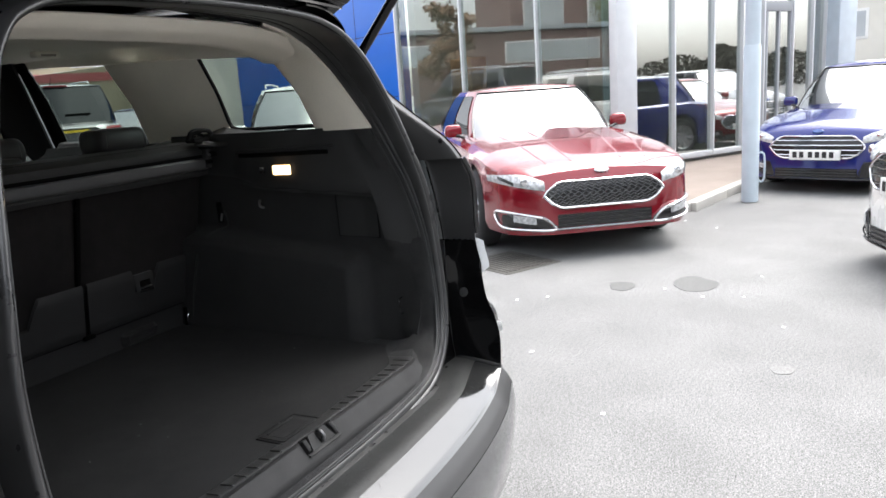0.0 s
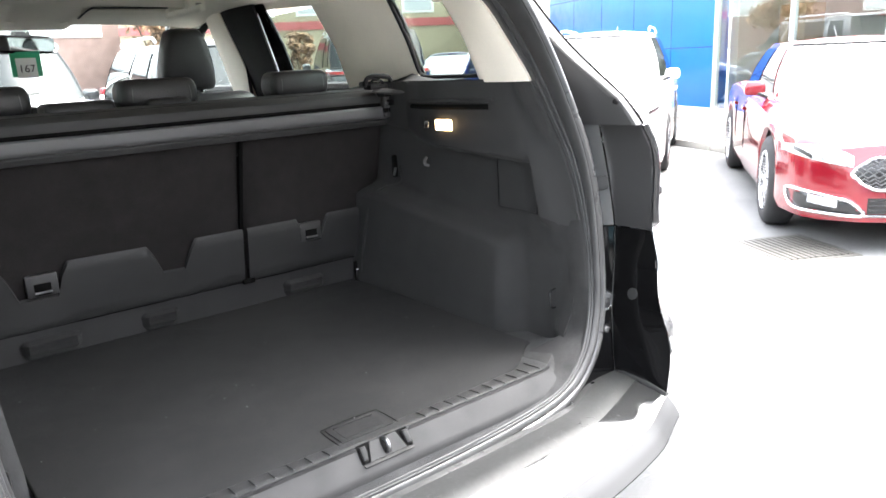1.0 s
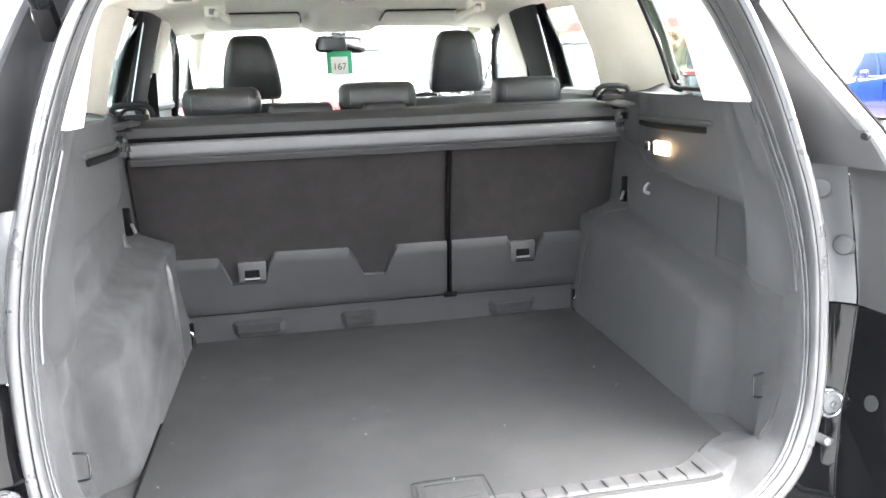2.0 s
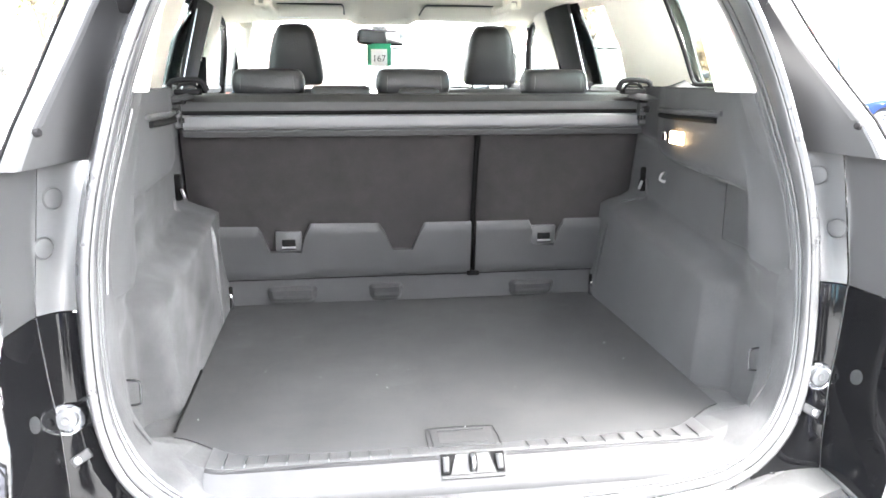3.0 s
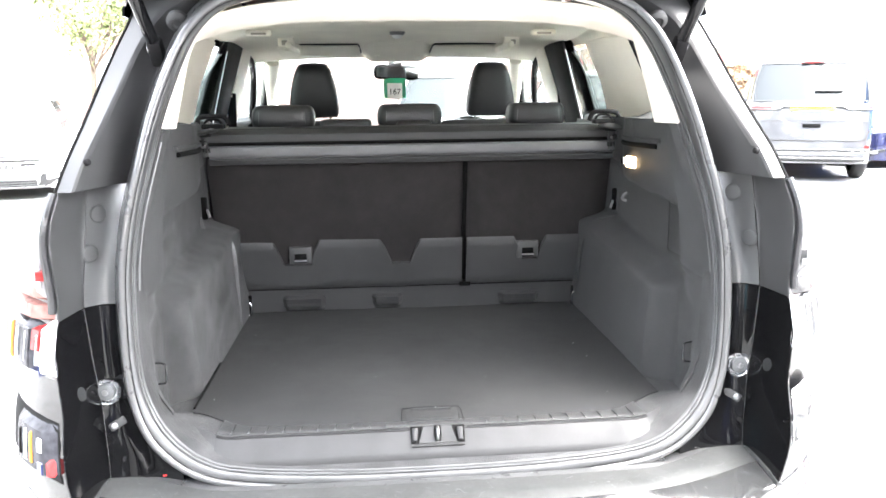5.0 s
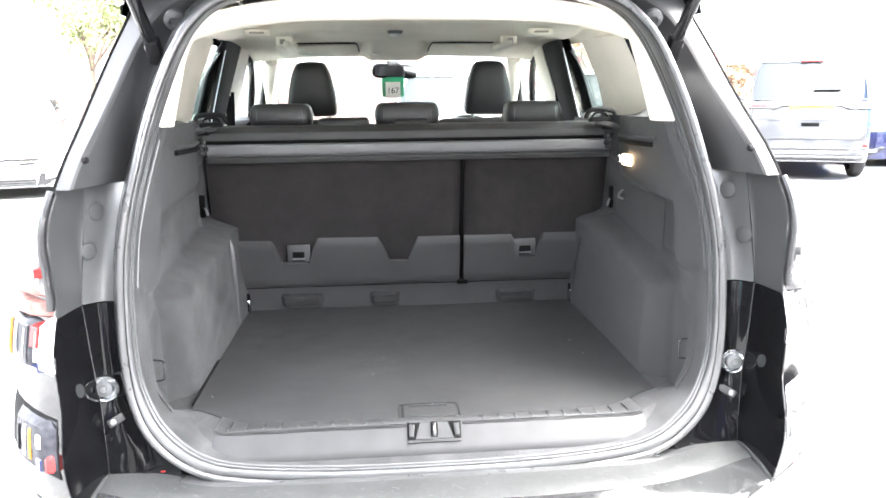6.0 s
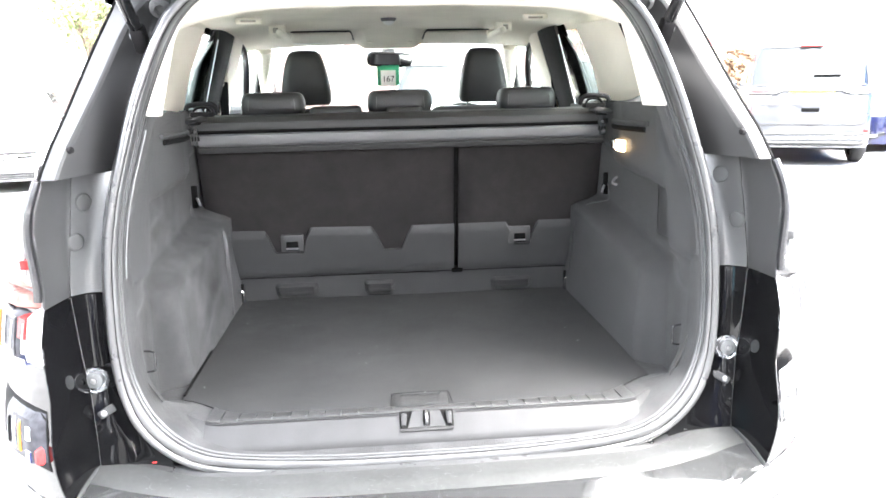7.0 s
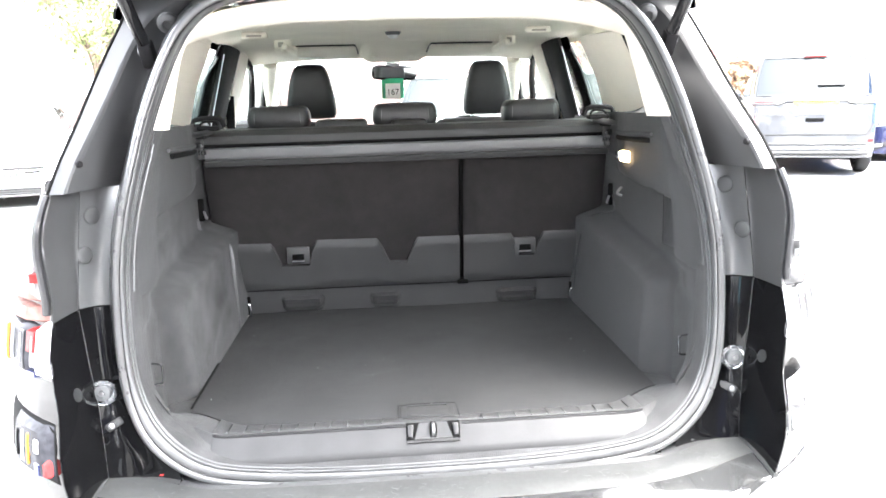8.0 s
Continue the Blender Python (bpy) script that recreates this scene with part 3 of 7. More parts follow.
for s in (1, -1):
    def wing(u, z, s=s):
        return wing_pt(s, u, z)
    part("rear_wing", sheet(wing, [k / 16 for k in range(17)], [0.585 + (1.20 - 0.585) * k / 20 for k in range(21)], 0.002), "black_paint", ESTATE, "glossy black rear wing")
    # left and right lamp materials differ for the light each side mirrors
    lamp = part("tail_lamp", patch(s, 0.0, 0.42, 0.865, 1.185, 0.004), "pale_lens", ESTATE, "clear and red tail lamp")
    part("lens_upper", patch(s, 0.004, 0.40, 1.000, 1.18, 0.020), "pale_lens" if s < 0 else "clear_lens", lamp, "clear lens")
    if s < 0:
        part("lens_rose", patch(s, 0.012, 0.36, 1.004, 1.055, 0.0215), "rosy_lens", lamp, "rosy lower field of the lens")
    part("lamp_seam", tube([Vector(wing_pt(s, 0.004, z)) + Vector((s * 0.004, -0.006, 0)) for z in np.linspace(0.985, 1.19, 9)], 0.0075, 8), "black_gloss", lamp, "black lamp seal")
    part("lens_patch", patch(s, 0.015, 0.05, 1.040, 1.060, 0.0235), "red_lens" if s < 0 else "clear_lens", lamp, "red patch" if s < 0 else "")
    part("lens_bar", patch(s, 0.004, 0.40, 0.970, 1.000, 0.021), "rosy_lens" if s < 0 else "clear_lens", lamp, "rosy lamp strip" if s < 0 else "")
    low_ = part("lens_lower", patch(s, 0.004, 0.40, 0.870, 0.968, 0.020), "dark_mirrored_lens" if s < 0 else "clear_lens", lamp, "clear ribbed lower lens")
    # coloured strips stand in for surroundings mirrored in the clear lens
    part("lens_reflection_outer", patch(s, 0.160, 0.260, 0.876, 0.964, 0.0225), "amber_reflection" if s < 0 else "head_lens", low_, "amber strip painted as a reflection" if s < 0 else "clear strip painted as a reflection")
    part("lens_reflection_inner", patch(s, 0.010, 0.050, 0.915, 0.962, 0.0225), "red_lens" if s < 0 else "clear_lens", low_, "red strip painted as a reflection" if s < 0 else "")
    part("lens_reflection_dark", patch(s, 0.055, 0.100, 0.876, 0.964, 0.0225), "dark_mirrored_lens" if s < 0 else "steel", low_, "dark strip painted as a reflection")
    part("lens_reflection_foot", patch(s, 0.010, 0.050, 0.874, 0.888, 0.0225), "navy_paint" if s < 0 else "steel", low_)
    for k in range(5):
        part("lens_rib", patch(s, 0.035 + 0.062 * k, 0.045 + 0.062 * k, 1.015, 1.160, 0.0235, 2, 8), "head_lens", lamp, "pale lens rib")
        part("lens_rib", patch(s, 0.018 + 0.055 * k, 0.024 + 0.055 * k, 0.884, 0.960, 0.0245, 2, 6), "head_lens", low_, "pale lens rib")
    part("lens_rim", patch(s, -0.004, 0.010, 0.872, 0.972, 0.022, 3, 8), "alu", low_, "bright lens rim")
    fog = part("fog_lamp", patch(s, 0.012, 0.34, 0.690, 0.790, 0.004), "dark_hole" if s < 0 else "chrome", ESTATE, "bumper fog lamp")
    part("fog_lens", patch(s, 0.016, 0.20, 0.695, 0.785, 0.014), "dark_mirrored_lens" if s < 0 else "clear_lens", fog, "clear fog lamp lens")
    # reflections in the fog lamp, painted as small coloured patches
    for u0, u1, z0, z1, left, right in ((0.020, 0.034, 0.700, 0.735, "red_lens", "head_lens"), (0.038, 0.075, 0.735, 0.768, "head_lens", "clear_lens"), (0.034, 0.080, 0.698, 0.728, "navy_paint", "steel"), (0.085, 0.105, 0.700, 0.780, "amber_reflection", "head_lens"), (0.115, 0.135, 0.700, 0.780, "head_lens", "steel"), (0.145, 0.165, 0.705, 0.775, "dark_hole", "head_lens")):
        part("fog_reflection", patch(s, u0, u1, z0, z1, 0.0165, 3, 5), left if s < 0 else right, fog, "painted reflection in the fog lamp")

# bumper: step pad and cover
def pad_y(x):
    """Rear edge of the bumper's step."""
    return -0.207 + 0.053 * (abs(x) / 0.636) ** 2.6


def pad_f(u, v):
    """The step: v 0 at the opening to 1 at its rolled rear edge."""
    x = u * 0.636
    y0, y1 = -0.066 + 0.066 * ease(0.40, 0.636, abs(x)), pad_y(x)
    y = y0 + (y1 - y0) * v
    roll = 0.036 * max(0.0, (v - 0.30) / 0.70) ** 1.25 + 0.008 * ease(0.93, 1.0, v)
    z = 0.616 + 0.020 * abs(u) ** 3 - 0.008 * v - roll * (1 - 0.75 * ease(0.86, 1.0, abs(u)))
    return (x, y, z)


xs = [k / 30 for k in range(-30, 31)]
part("bumper_step", sheet(pad_f, xs, [k / 14 for k in range(7)] + [0.46, 0.50], 0.004), "bumper_pad", ESTATE, "scuffed dark grey plastic loading step of the bumper")
part("bumper_edge", sheet(pad_f, xs, [0.502 + k / 24 for k in range(10)] + [0.9, 0.93, 0.96, 0.98, 1.0], 0.004), "bumper_edge", ESTATE, "glossy rolled rear edge of the step")
def rim_step(u, v):
    p = Vector(pad_f(u, 0))
    return (p.x, p.y + 0.026 * (1 - v) - 0.003, p.z + 0.004 - 0.006 * v * v)
part("step_flange", sheet(rim_step, xs, [k / 5 for k in range(6)], 0.003), "gutter", ESTATE)
for s in (1, -1):
    part("step_edge", tube([(pad_f(s, v)[0], pad_f(s, v)[1], pad_f(s, v)[2] + 0.002) for v in (0, 0.25, 0.5, 0.75, 1)], 0.006, 8), "bumper_pad", ESTATE)


def cover_f(u, t):
    """The bumper below the step: a dark rolled band, then the pale cover; t 0 to 1 downwards."""
    e = pad_f(u, 1.0)
    out = lerp(t, [0, 0.15, 0.3, 0.5, 0.8, 1], [0.0, 0.018, 0.034, 0.044, 0.030, -0.02])
    drop = lerp(t, [0, 0.15, 0.3, 0.5, 0.8, 1], [0.0, 0.020, 0.046, 0.11, 0.22, 0.28])
    return (e[0] * (1 + out * 0.9), e[1] - out * (1 - 0.4 * abs(u) ** 3), e[2] - drop)


part("bumper_band", sheet(cover_f, xs, [0, 0.05, 0.1, 0.15, 0.2, 0.26, 0.29], 0.004), "satin", ESTATE, "dark rolled band under the step")
part("bumper_cover", sheet(cover_f, xs, [0.30, 0.31, 0.36, 0.45, 0.6, 0.8, 1], 0.004), "silver_paint", ESTATE, "pale silver lower bumper cover")
for s in (1, -1):
    def corner(u, t, s=s):
        a = Vector(cover_f(s, t))
        w, w0 = Vector(wing_pt(s, u, max(a.z, 0.3))), Vector(wing_pt(s, 0, max(a.z, 0.3)))
        k = ease(0, 0.5, u)
        q = w + (a - w0) * (1 - k)
        return Vector((q.x, q.y, a.z))
    part("bumper_corner", sheet(corner, [k / 12 for k in range(13)], [0, 0.05, 0.1, 0.15, 0.2, 0.29, 0.36, 0.45, 0.6, 0.8, 1], 0.003), "silver_paint", ESTATE)
random.seed(4)
scr = []
for k in range(240):
    cx = random.choice((-0.52, -0.36, -0.05, 0.0, 0.03, 0.3, 0.42, 0.5)) + random.gauss(0, 0.045)
    cv = min(0.70, max(0.06, random.gauss(0.32, 0.17)))
    a, ln = random.gauss(1.2, 0.7), random.expovariate(1 / 0.006) + 0.001
    p = []
    for t in (0, 0.3, 0.6, 1):
        p.append(Vector(pad_f(max(-1, min(1, (cx + t * ln * math.cos(a)) / 0.636)), max(0.02, min(0.9, cv + t * ln * 5 * math.sin(a))))) + Vector((0, 0, 0.0003)))
        a += random.gauss(0, 0.5)
    scr.append(tube(p, random.uniform(0.00012, 0.00035), 4))
tagged(part("scuffs", joined(*scr), "scratch", ESTATE, "pale scratches worn into the step"), kind="stuff")

# boot floor, apron and sill
def floor_edge(x):
    a = abs(x)
    return 0.022 + 0.012 * (a / 0.4) ** 2 + 0.085 * ease(0.36, 0.512, a)


def floor_f(u, v):
    x = u * (0.505 + 0.010 * v)
    y0 = floor_edge(u * 0.505)
    return (x, y0 + (0.93 - y0) * v, 0.7015 + 0.0012 * math.sin(9 * x + 4 * v) * ease(0, 0.1, v))


part("boot_floor", sheet(floor_f, [k / 24 for k in range(-24, 25)], [0, 0.005, 0.012] + [k / 20 for k in range(1, 21)], 0.004), "carpet", ESTATE, "charcoal carpet boot floor, bare and clean")


random.seed(12)
lint = []
for k in range(22):
    p = Vector(floor_f(random.uniform(-0.95, 0.95), random.uniform(0.05, 0.9))) + Vector((0, 0, 0.003))
    a = random.uniform(0, 3.14)
    lint.append(tube([p, p + Vector((math.cos(a), math.sin(a), 0.1)) * random.uniform(0.001, 0.005)], random.uniform(0.0005, 0.0010), 5))
tagged(part("lint", joined(*lint), "cassette", ESTATE, "pale specks of lint on the carpet"), kind="stuff")


def apron_f(x, v):
    """From the floor's edge over the sill down to the weatherstrip; v 0 to 1."""
    a = abs(x)
    side = ease(0.40, 0.545, a)
    ztop = 0.702 + 0.016 * side
    e = floor_edge(min(a, 0.512))
    tuck = 0.05 * ease(0.485, 0.545, a)
    prof_y = [e + 0.01, -0.004 + 0.06 * side, -0.030 + 0.035 * side + tuck * 0.6, -0.044 + 0.012 * side + tuck, -0.050 + 0.006 * side + tuck]
    prof_z = [0.697, ztop, 0.668 + 0.045 * side, 0.648 + 0.05 * side, 0.636 + 0.045 * side]
    return (x, lerp(v, [0, 0.3, 0.75, 0.95, 1], prof_y), lerp(v, [0, 0.3, 0.75, 0.95, 1], prof_z))


AX = [k / 36 * 0.545 for k in range(-36, 37)]
AV = [0, 0.1, 0.2, 0.27, 0.30, 0.34, 0.45, 0.6, 0.72, 0.76, 0.85, 0.95, 1]
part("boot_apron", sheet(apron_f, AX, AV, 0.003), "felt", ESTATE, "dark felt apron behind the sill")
def scuff_f(x, v):
    p = Vector(apron_f(x, 0.33 + 0.58 * v))
    return p + Vector((0, -0.0035, 0.0035)) * ease(0, 0.08, min(v, 1 - v) + 0.02)
part("sill_plate", sheet(scuff_f, [k / 30 * 0.432 for k in range(-30, 31)], [k / 10 for k in range(11)], 0.002), "sill", ESTATE, "smooth grey plastic sill scuff plate")
def ribbed(x, v):
    p = Vector(apron_f(x, 0.02 + 0.31 * v))
    return p + Vector((0, -0.001, 0.0045))
part("sill_top", sheet(ribbed, [k / 30 * 0.430 for k in range(-30, 31)], [k / 6 for k in range(7)], 0.002), "sill_top", ESTATE, "ribbed grey plastic sill top")
for k in range(-13, 14):
    x = k * 0.0335
    if abs(x) < 0.075 or abs(x) > 0.43:
        continue
    part("sill_rib", tube([Vector(apron_f(x, q)) + Vector((0, -0.003 * q, 0.0062)) for q in (0.08, 0.16, 0.22, 0.28)], 0.0013, 6), "blank", ESTATE, "dark slot in the sill top")
    part("sill_nib", tube([Vector(apron_f(x - 0.0008, q)) + Vector((0, -0.003, 0.0062)) for q in (0.282, 0.305)], 0.0017, 6), "buffer", ESTATE)

AP = [i for i, p in enumerate(RIM) if p.z < 1.295]
AP = [i for i in range(len(RIM) // 2 + 1, len(RIM)) if i in AP] + [i for i in range(len(RIM) // 2 + 1) if i in AP]
ap_loops = []
for d, k in ((-0.019, 0.004), (-0.026, 0.012), (-0.032, 0.035), (-0.035, 0.075), (-0.030, 0.14)):
    a_, b_ = rim_out(d, k), rim_out(-0.006 + 0.3 * (d + 0.019), 0.003 + 0.4 * (k - 0.003))
    ap_loops.append([p + (q - p) * ease(0.655, 0.76, r.z) for p, q, r in zip(a_, b_, RIM)])
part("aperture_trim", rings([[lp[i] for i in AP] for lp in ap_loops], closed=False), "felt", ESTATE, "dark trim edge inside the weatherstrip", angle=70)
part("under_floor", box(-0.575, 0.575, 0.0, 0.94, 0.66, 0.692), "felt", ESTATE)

for s in (1, -1):
    lip = [p for p in rim_out(-0.010, 0.010) if p.x * s > 0.3 and 0.972 < p.z < 1.285]
    lip.sort(key=lambda p: p.z)
    # left lip's brightness is put into its colour with pale jamb paint
    part("trim_lip", tube(lip, 0.0028, 6), "jamb" if s < 0 else "trim_dark", ESTATE, "edge lip of the quarter trim")

# lock striker in its plate
plate = part("striker_plate", sheet(lambda a, b: Vector(apron_f(a * 0.062, 0.16 + 0.60 * b)) + Vector((0, -0.003, 0.003)) * ease(0, 0.15, min(0.5 - abs(a) / 2, b, 1 - b) * 2 + 0.04), [k / 8 for k in range(-8, 9)], [k / 10 for k in range(11)], 0.003), "sill", ESTATE, "grey plastic lock striker plate")
def face(x, v, out):
    return Vector(apron_f(x, v)) + Vector((0, -0.75, 0.65)) * (out - 0.0040)
# nothing is cut; dark sheets put the recess and slot shade in colour
part("striker_recess_shade", sheet(lambda a, b: face(a * 0.0535, 0.29 + 0.37 * b, 0.0098), [k / 6 for k in range(-6, 7)], [k / 6 for k in range(7)], 0.001), "dark_hole", plate, "dark sheet for the shade of a recess")
part("striker_flap", sheet(lambda a, b: face(a * (0.0275 + 0.0105 * b), 0.315 + 0.34 * b, 0.0130), [k / 6 for k in range(-6, 7)], [k / 6 for k in range(7)], 0.0025), "sill", plate, "raised grey flap")
part("striker_slot_shade", sheet(lambda a, b: face(a * (0.0075 - 0.002 * abs(2 * b - 1) ** 4), 0.30 + 0.33 * b, 0.0137), [-1, -0.5, 0, 0.5, 1], [k / 8 for k in range(9)], 0.001), "dark_hole", plate)
part("striker_loop", tube(smooth_line([face(0.0, 0.35, 0.012), face(0.0, 0.37, 0.020), face(0, 0.45, 0.024), face(0.0, 0.55, 0.022), face(0, 0.60, 0.012)], 14), 0.0034, 10), "steel", plate, "steel striker loop")
for s in (1, -1):
    part("striker_cheek", rings([[face(s * (cx + w * a), 0.345 + 0.28 * q, 0.011 + o * h_) for a, h_ in ((-1, 0), (-0.9, 0.8), (-0.5, 1), (0.5, 1), (0.9, 0.8), (1, 0))] for q, o, w, cx in ((0, 0.001, 0.0055, 0.0445), (0.06, 0.006, 0.006, 0.0445), (0.5, 0.007, 0.0055, 0.045), (0.92, 0.005, 0.0048, 0.0455), (1, 0.001, 0.004, 0.0455))]), "sill", plate, "moulded side cheek")
part("striker_tray", sheet(lambda a, b: face(a * 0.052, 0.665 + 0.06 * b, 0.0125 + 0.002 * b), [-1, -0.5, 0, 0.5, 1], [0, 0.5, 1], 0.002), "sill", plate)
# lift handle in the floor
hx0, hx1 = -0.060, 0.049
def tray(x0, x1, y0, y1, z0, z1, r):
    """A low frame with a rounded rear edge."""
    c = smooth_line([(x0, y0, 0), (x0 + 0.001, y1 - r, 0), (x0 + r, y1, 0), (x1 - r, y1, 0), (x1 - 0.001, y1 - r, 0), (x1, y0, 0)], 30)
    return tube([(p[0], p[1], z1) for p in c], 0.0010, 8)
handle = part("floor_handle", box(hx0, hx1, 0.022, 0.086, 0.7022, 0.7040, 0.0015), "carpet", ESTATE, "plastic lift handle of the boot floor")
part("handle_frame", tray(hx0 - 0.008, hx1 + 0.008, 0.012, 0.093, 0.7, 0.7025, 0.014), "pillar", handle, "dark rounded frame")
part("handle_lip", box(hx0 + 0.012, hx1 - 0.014, 0.074, 0.078, 0.7035, 0.7080, 0.0012), "sill", handle, "pale finger lip")
part("handle_recess", box(hx0 + 0.012, hx1 - 0.014, 0.032, 0.074, 0.7040, 0.7048, 0.0), "carpet", handle)

# side walls of the boot
def wall_x(y, z):
    """Half the boot's inner width: trim above, a recess below it, then the wheel arch."""
    trim = lerp(y, [0.0, 0.08, 0.2, 0.44, 0.56, 0.66, 0.95], [0.542, 0.545, 0.540, 0.540, 0.560, 0.592, 0.612])
    recess = lerp(y, [0.0, 0.10, 0.20, 0.45, 0.60, 0.70, 0.95], [0.546, 0.556, 0.586, 0.592, 0.598, 0.604, 0.612])
    zl = lerp(y, [0.03, 0.125, 0.137, 0.30, 0.575, 0.66, 0.95], [0.96, 0.97, 1.100, 1.11, 1.126, 1.145, 1.175])
    up = recess + (trim - recess) * ease(zl - 0.004, zl + 0.016, z)
    zt = lerp(y, [0.18, 0.30, 0.60, 0.75, 0.95], [0.930, 0.955, 0.985, 1.005, 1.005])
    f = 1 - ease(zt - 0.034, zt + 0.004, z)
    arch = ease(0.196, 0.244, y)
    low = 0.570 - 0.058 * arch + 0.010 * ease(0.72, 0.92, z) * arch
    return up * (1 - f) + low * f


WY = [0.03 + 0.90 * k / 60 for k in range(61)]
WZ = [0.69 + 0.605 * k / 60 for k in range(61)]
for s in (1, -1):
    def wall(y, z, s=s):
        rag = (0.0045 if s < 0 else 0.0015) * math.sin(15 * y + 4 * z + 1) * math.sin(11 * z - 6 * y) * ease(0.70, 0.76, z) * (1 - ease(0.90, 0.98, z)) * ease(0.12, 0.2, y)
        if s < 0:
            fold = math.exp(-((z - 1.02 - 0.20 * (y - 0.30)) / 0.018) ** 2) * ease(0.12, 0.20, y) * (1 - ease(0.38, 0.46, y))
            dent = math.exp(-((z - 0.90 + 0.5 * (y - 0.40)) / 0.030) ** 2) * ease(0.26, 0.34, y) * (1 - ease(0.50, 0.62, y))
            rag += 0.010 * fold + 0.007 * dent - 0.005 * math.exp(-((z - 0.80 - 0.4 * (y - 0.5)) / 0.025) ** 2) * ease(0.3, 0.45, y) * (1 - ease(0.6, 0.7, y))
        x = wall_x(y, z) + rag
        if y < 0.12:
            x = x + (rim_x(max(z, 0.70)) - trim_in(z) + 0.002 - x) * (1 - ease(0.03, 0.12, y)) * ease(0.69, 0.74, z)
            yy = max(y, ya(z) + 0.008 + (y - 0.03))
        else:
            yy = max(y, ya(z) + 0.098 + (y - 0.12) * 0.3)
        return (s * x, yy, z)
    # left side: scuffed felt in a tone lifted for its light
    w = part("boot_side_wall", sheet(wall, WY, WZ, 0.003 * s), "felt_smooth" if s > 0 else "felt", ESTATE, "dark felt-covered boot side over the wheel arch" if s > 0 else "creased and scuffed dark felt boot side over the wheel arch", angle=60)
    # upper plastic quarter trim, with its stepped lower edge
    def upper(y, t, s=s):
        zlow = lerp(y, [0.03, 0.125, 0.137, 0.30, 0.575, 0.66, 0.95], [0.972, 0.980, 1.116, 1.125, 1.141, 1.16, 1.19])
        z = zlow + (1.292 - zlow) * t
        p = Vector(wall(y, z))
        return (p.x - s * 0.004 * ease(0, 0.05, min(t + 0.01, 1)), p.y - 0.001, z)
    part("quarter_trim", sheet(upper, WY, [k / 14 for k in range(15)], 0.002 * s), "trim_dark", ESTATE, "grained dark plastic quarter trim", angle=60)
    # ledge beside the luggage cover, with the cover's guide slot
    def ledge(y, t, s=s):
        z = 1.292
        x0, x1 = wall_x(max(y, 0.1), 1.29) - 0.003, inner_x(y, z) + 0.004
        return (s * (x0 + (x1 - x0) * t), max(y, ya(1.29) + 0.01), z - 0.02 * ease(0.55, 0.85, y) * (1 - t))
    def inner_x(y, z):
        return lerp(y, [0, 0.05, 0.25, 0.72, 1.2, 1.7, 2.6], [0.50, 0.51, 0.53, 0.65, 0.73, 0.78, 0.76]) - 0.25 * (z - 1.29)
    part("trim_ledge", sheet(ledge, WY, [0, 0.5, 1], 0.003), "trim_dark", ESTATE)
    slot = tube([(s * (wall_x(y, 1.235) - 0.007), y, 1.232 - 0.012 * (y - 0.3)) for y in (0.27, 0.35, 0.45, 0.55, 0.62)], 0.006, 8)
    part("cover_guide", slot, "dark_hole", ESTATE, "slot for the luggage cover")
    part("cover_guide_lip", tube([(s * (wall_x(y, 1.245) - 0.008), y, 1.246 - 0.012 * (y - 0.3)) for y in (0.25, 0.35, 0.45, 0.55, 0.64)], 0.005, 8), "trim_dark", ESTATE)
    # lashing hook, bag hook and tie-down ring
    part("lashing_eye", tube(smooth_line([(s * 0.566, 0.100, 0.822), (s * 0.548, 0.098, 0.820), (s * 0.545, 0.098, 0.812), (s * 0.545, 0.096, 0.788), (s * 0.548, 0.096, 0.780), (s * 0.566, 0.096, 0.778)], 16), 0.0020, 8), "black_gloss", ESTATE, "black wire lashing eye")
    if s > 0:
        part("bag_hook", tube(smooth_line([(s * 0.566, 0.560, 1.094), (s * 0.556, 0.555, 1.088), (s * 0.552, 0.550, 1.078), (s * 0.562, 0.545, 1.074)], 10), 0.004, 8), "cassette", ESTATE, "grey plastic bag hook")
    if s < 0:
        part("floor_gap", tube([(s * (0.506 + 0.010 * v), 0.125 + 0.79 * v, 0.7040) for v in (0.02, 0.1, 0.2, 0.3, 0.38)], 0.0026, 6), "dark_hole", ESTATE, "dark gap beside the floor")
    ring = part("tie_down", box(s * 0.512 - 0.009, s * 0.512 + 0.009, 0.872, 0.884, 0.698, 0.762, 0.003), "dark_hole", ESTATE, "tie-down point by the seat back")
    part("tie_ring", tube([(s * 0.510 + 0.007 * math.cos(t), 0.866, 0.722 + 0.020 * math.sin(t)) for t in np.linspace(0, 2 * math.pi, 17)[:-1]], 0.0036, 8, closed=True), "chrome", ring, "bright metal ring")
    # seam trim round the front of the wheel arch, left highlight painted pale
    seam = smooth_line([(-0.606, 0.725, 1.03), (-0.600, 0.730, 0.998), (-0.572, 0.745, 0.978), (-0.535, 0.735, 0.964), (-0.519, 0.725, 0.93), (-0.515, 0.72, 0.84), (-0.514, 0.72, 0.76), (-0.513, 0.72, 0.71)], 30) if s < 0 else smooth_line([(s * 0.600, 0.74, 1.055), (s * 0.604, 0.735, 1.010), (s * 0.575, 0.76, 0.998), (s * 0.545, 0.78, 0.985), (s * 0.522, 0.80, 0.93), (s * 0.515, 0.82, 0.86), (s * 0.513, 0.84, 0.78), (s * 0.513, 0.85, 0.71)], 30)
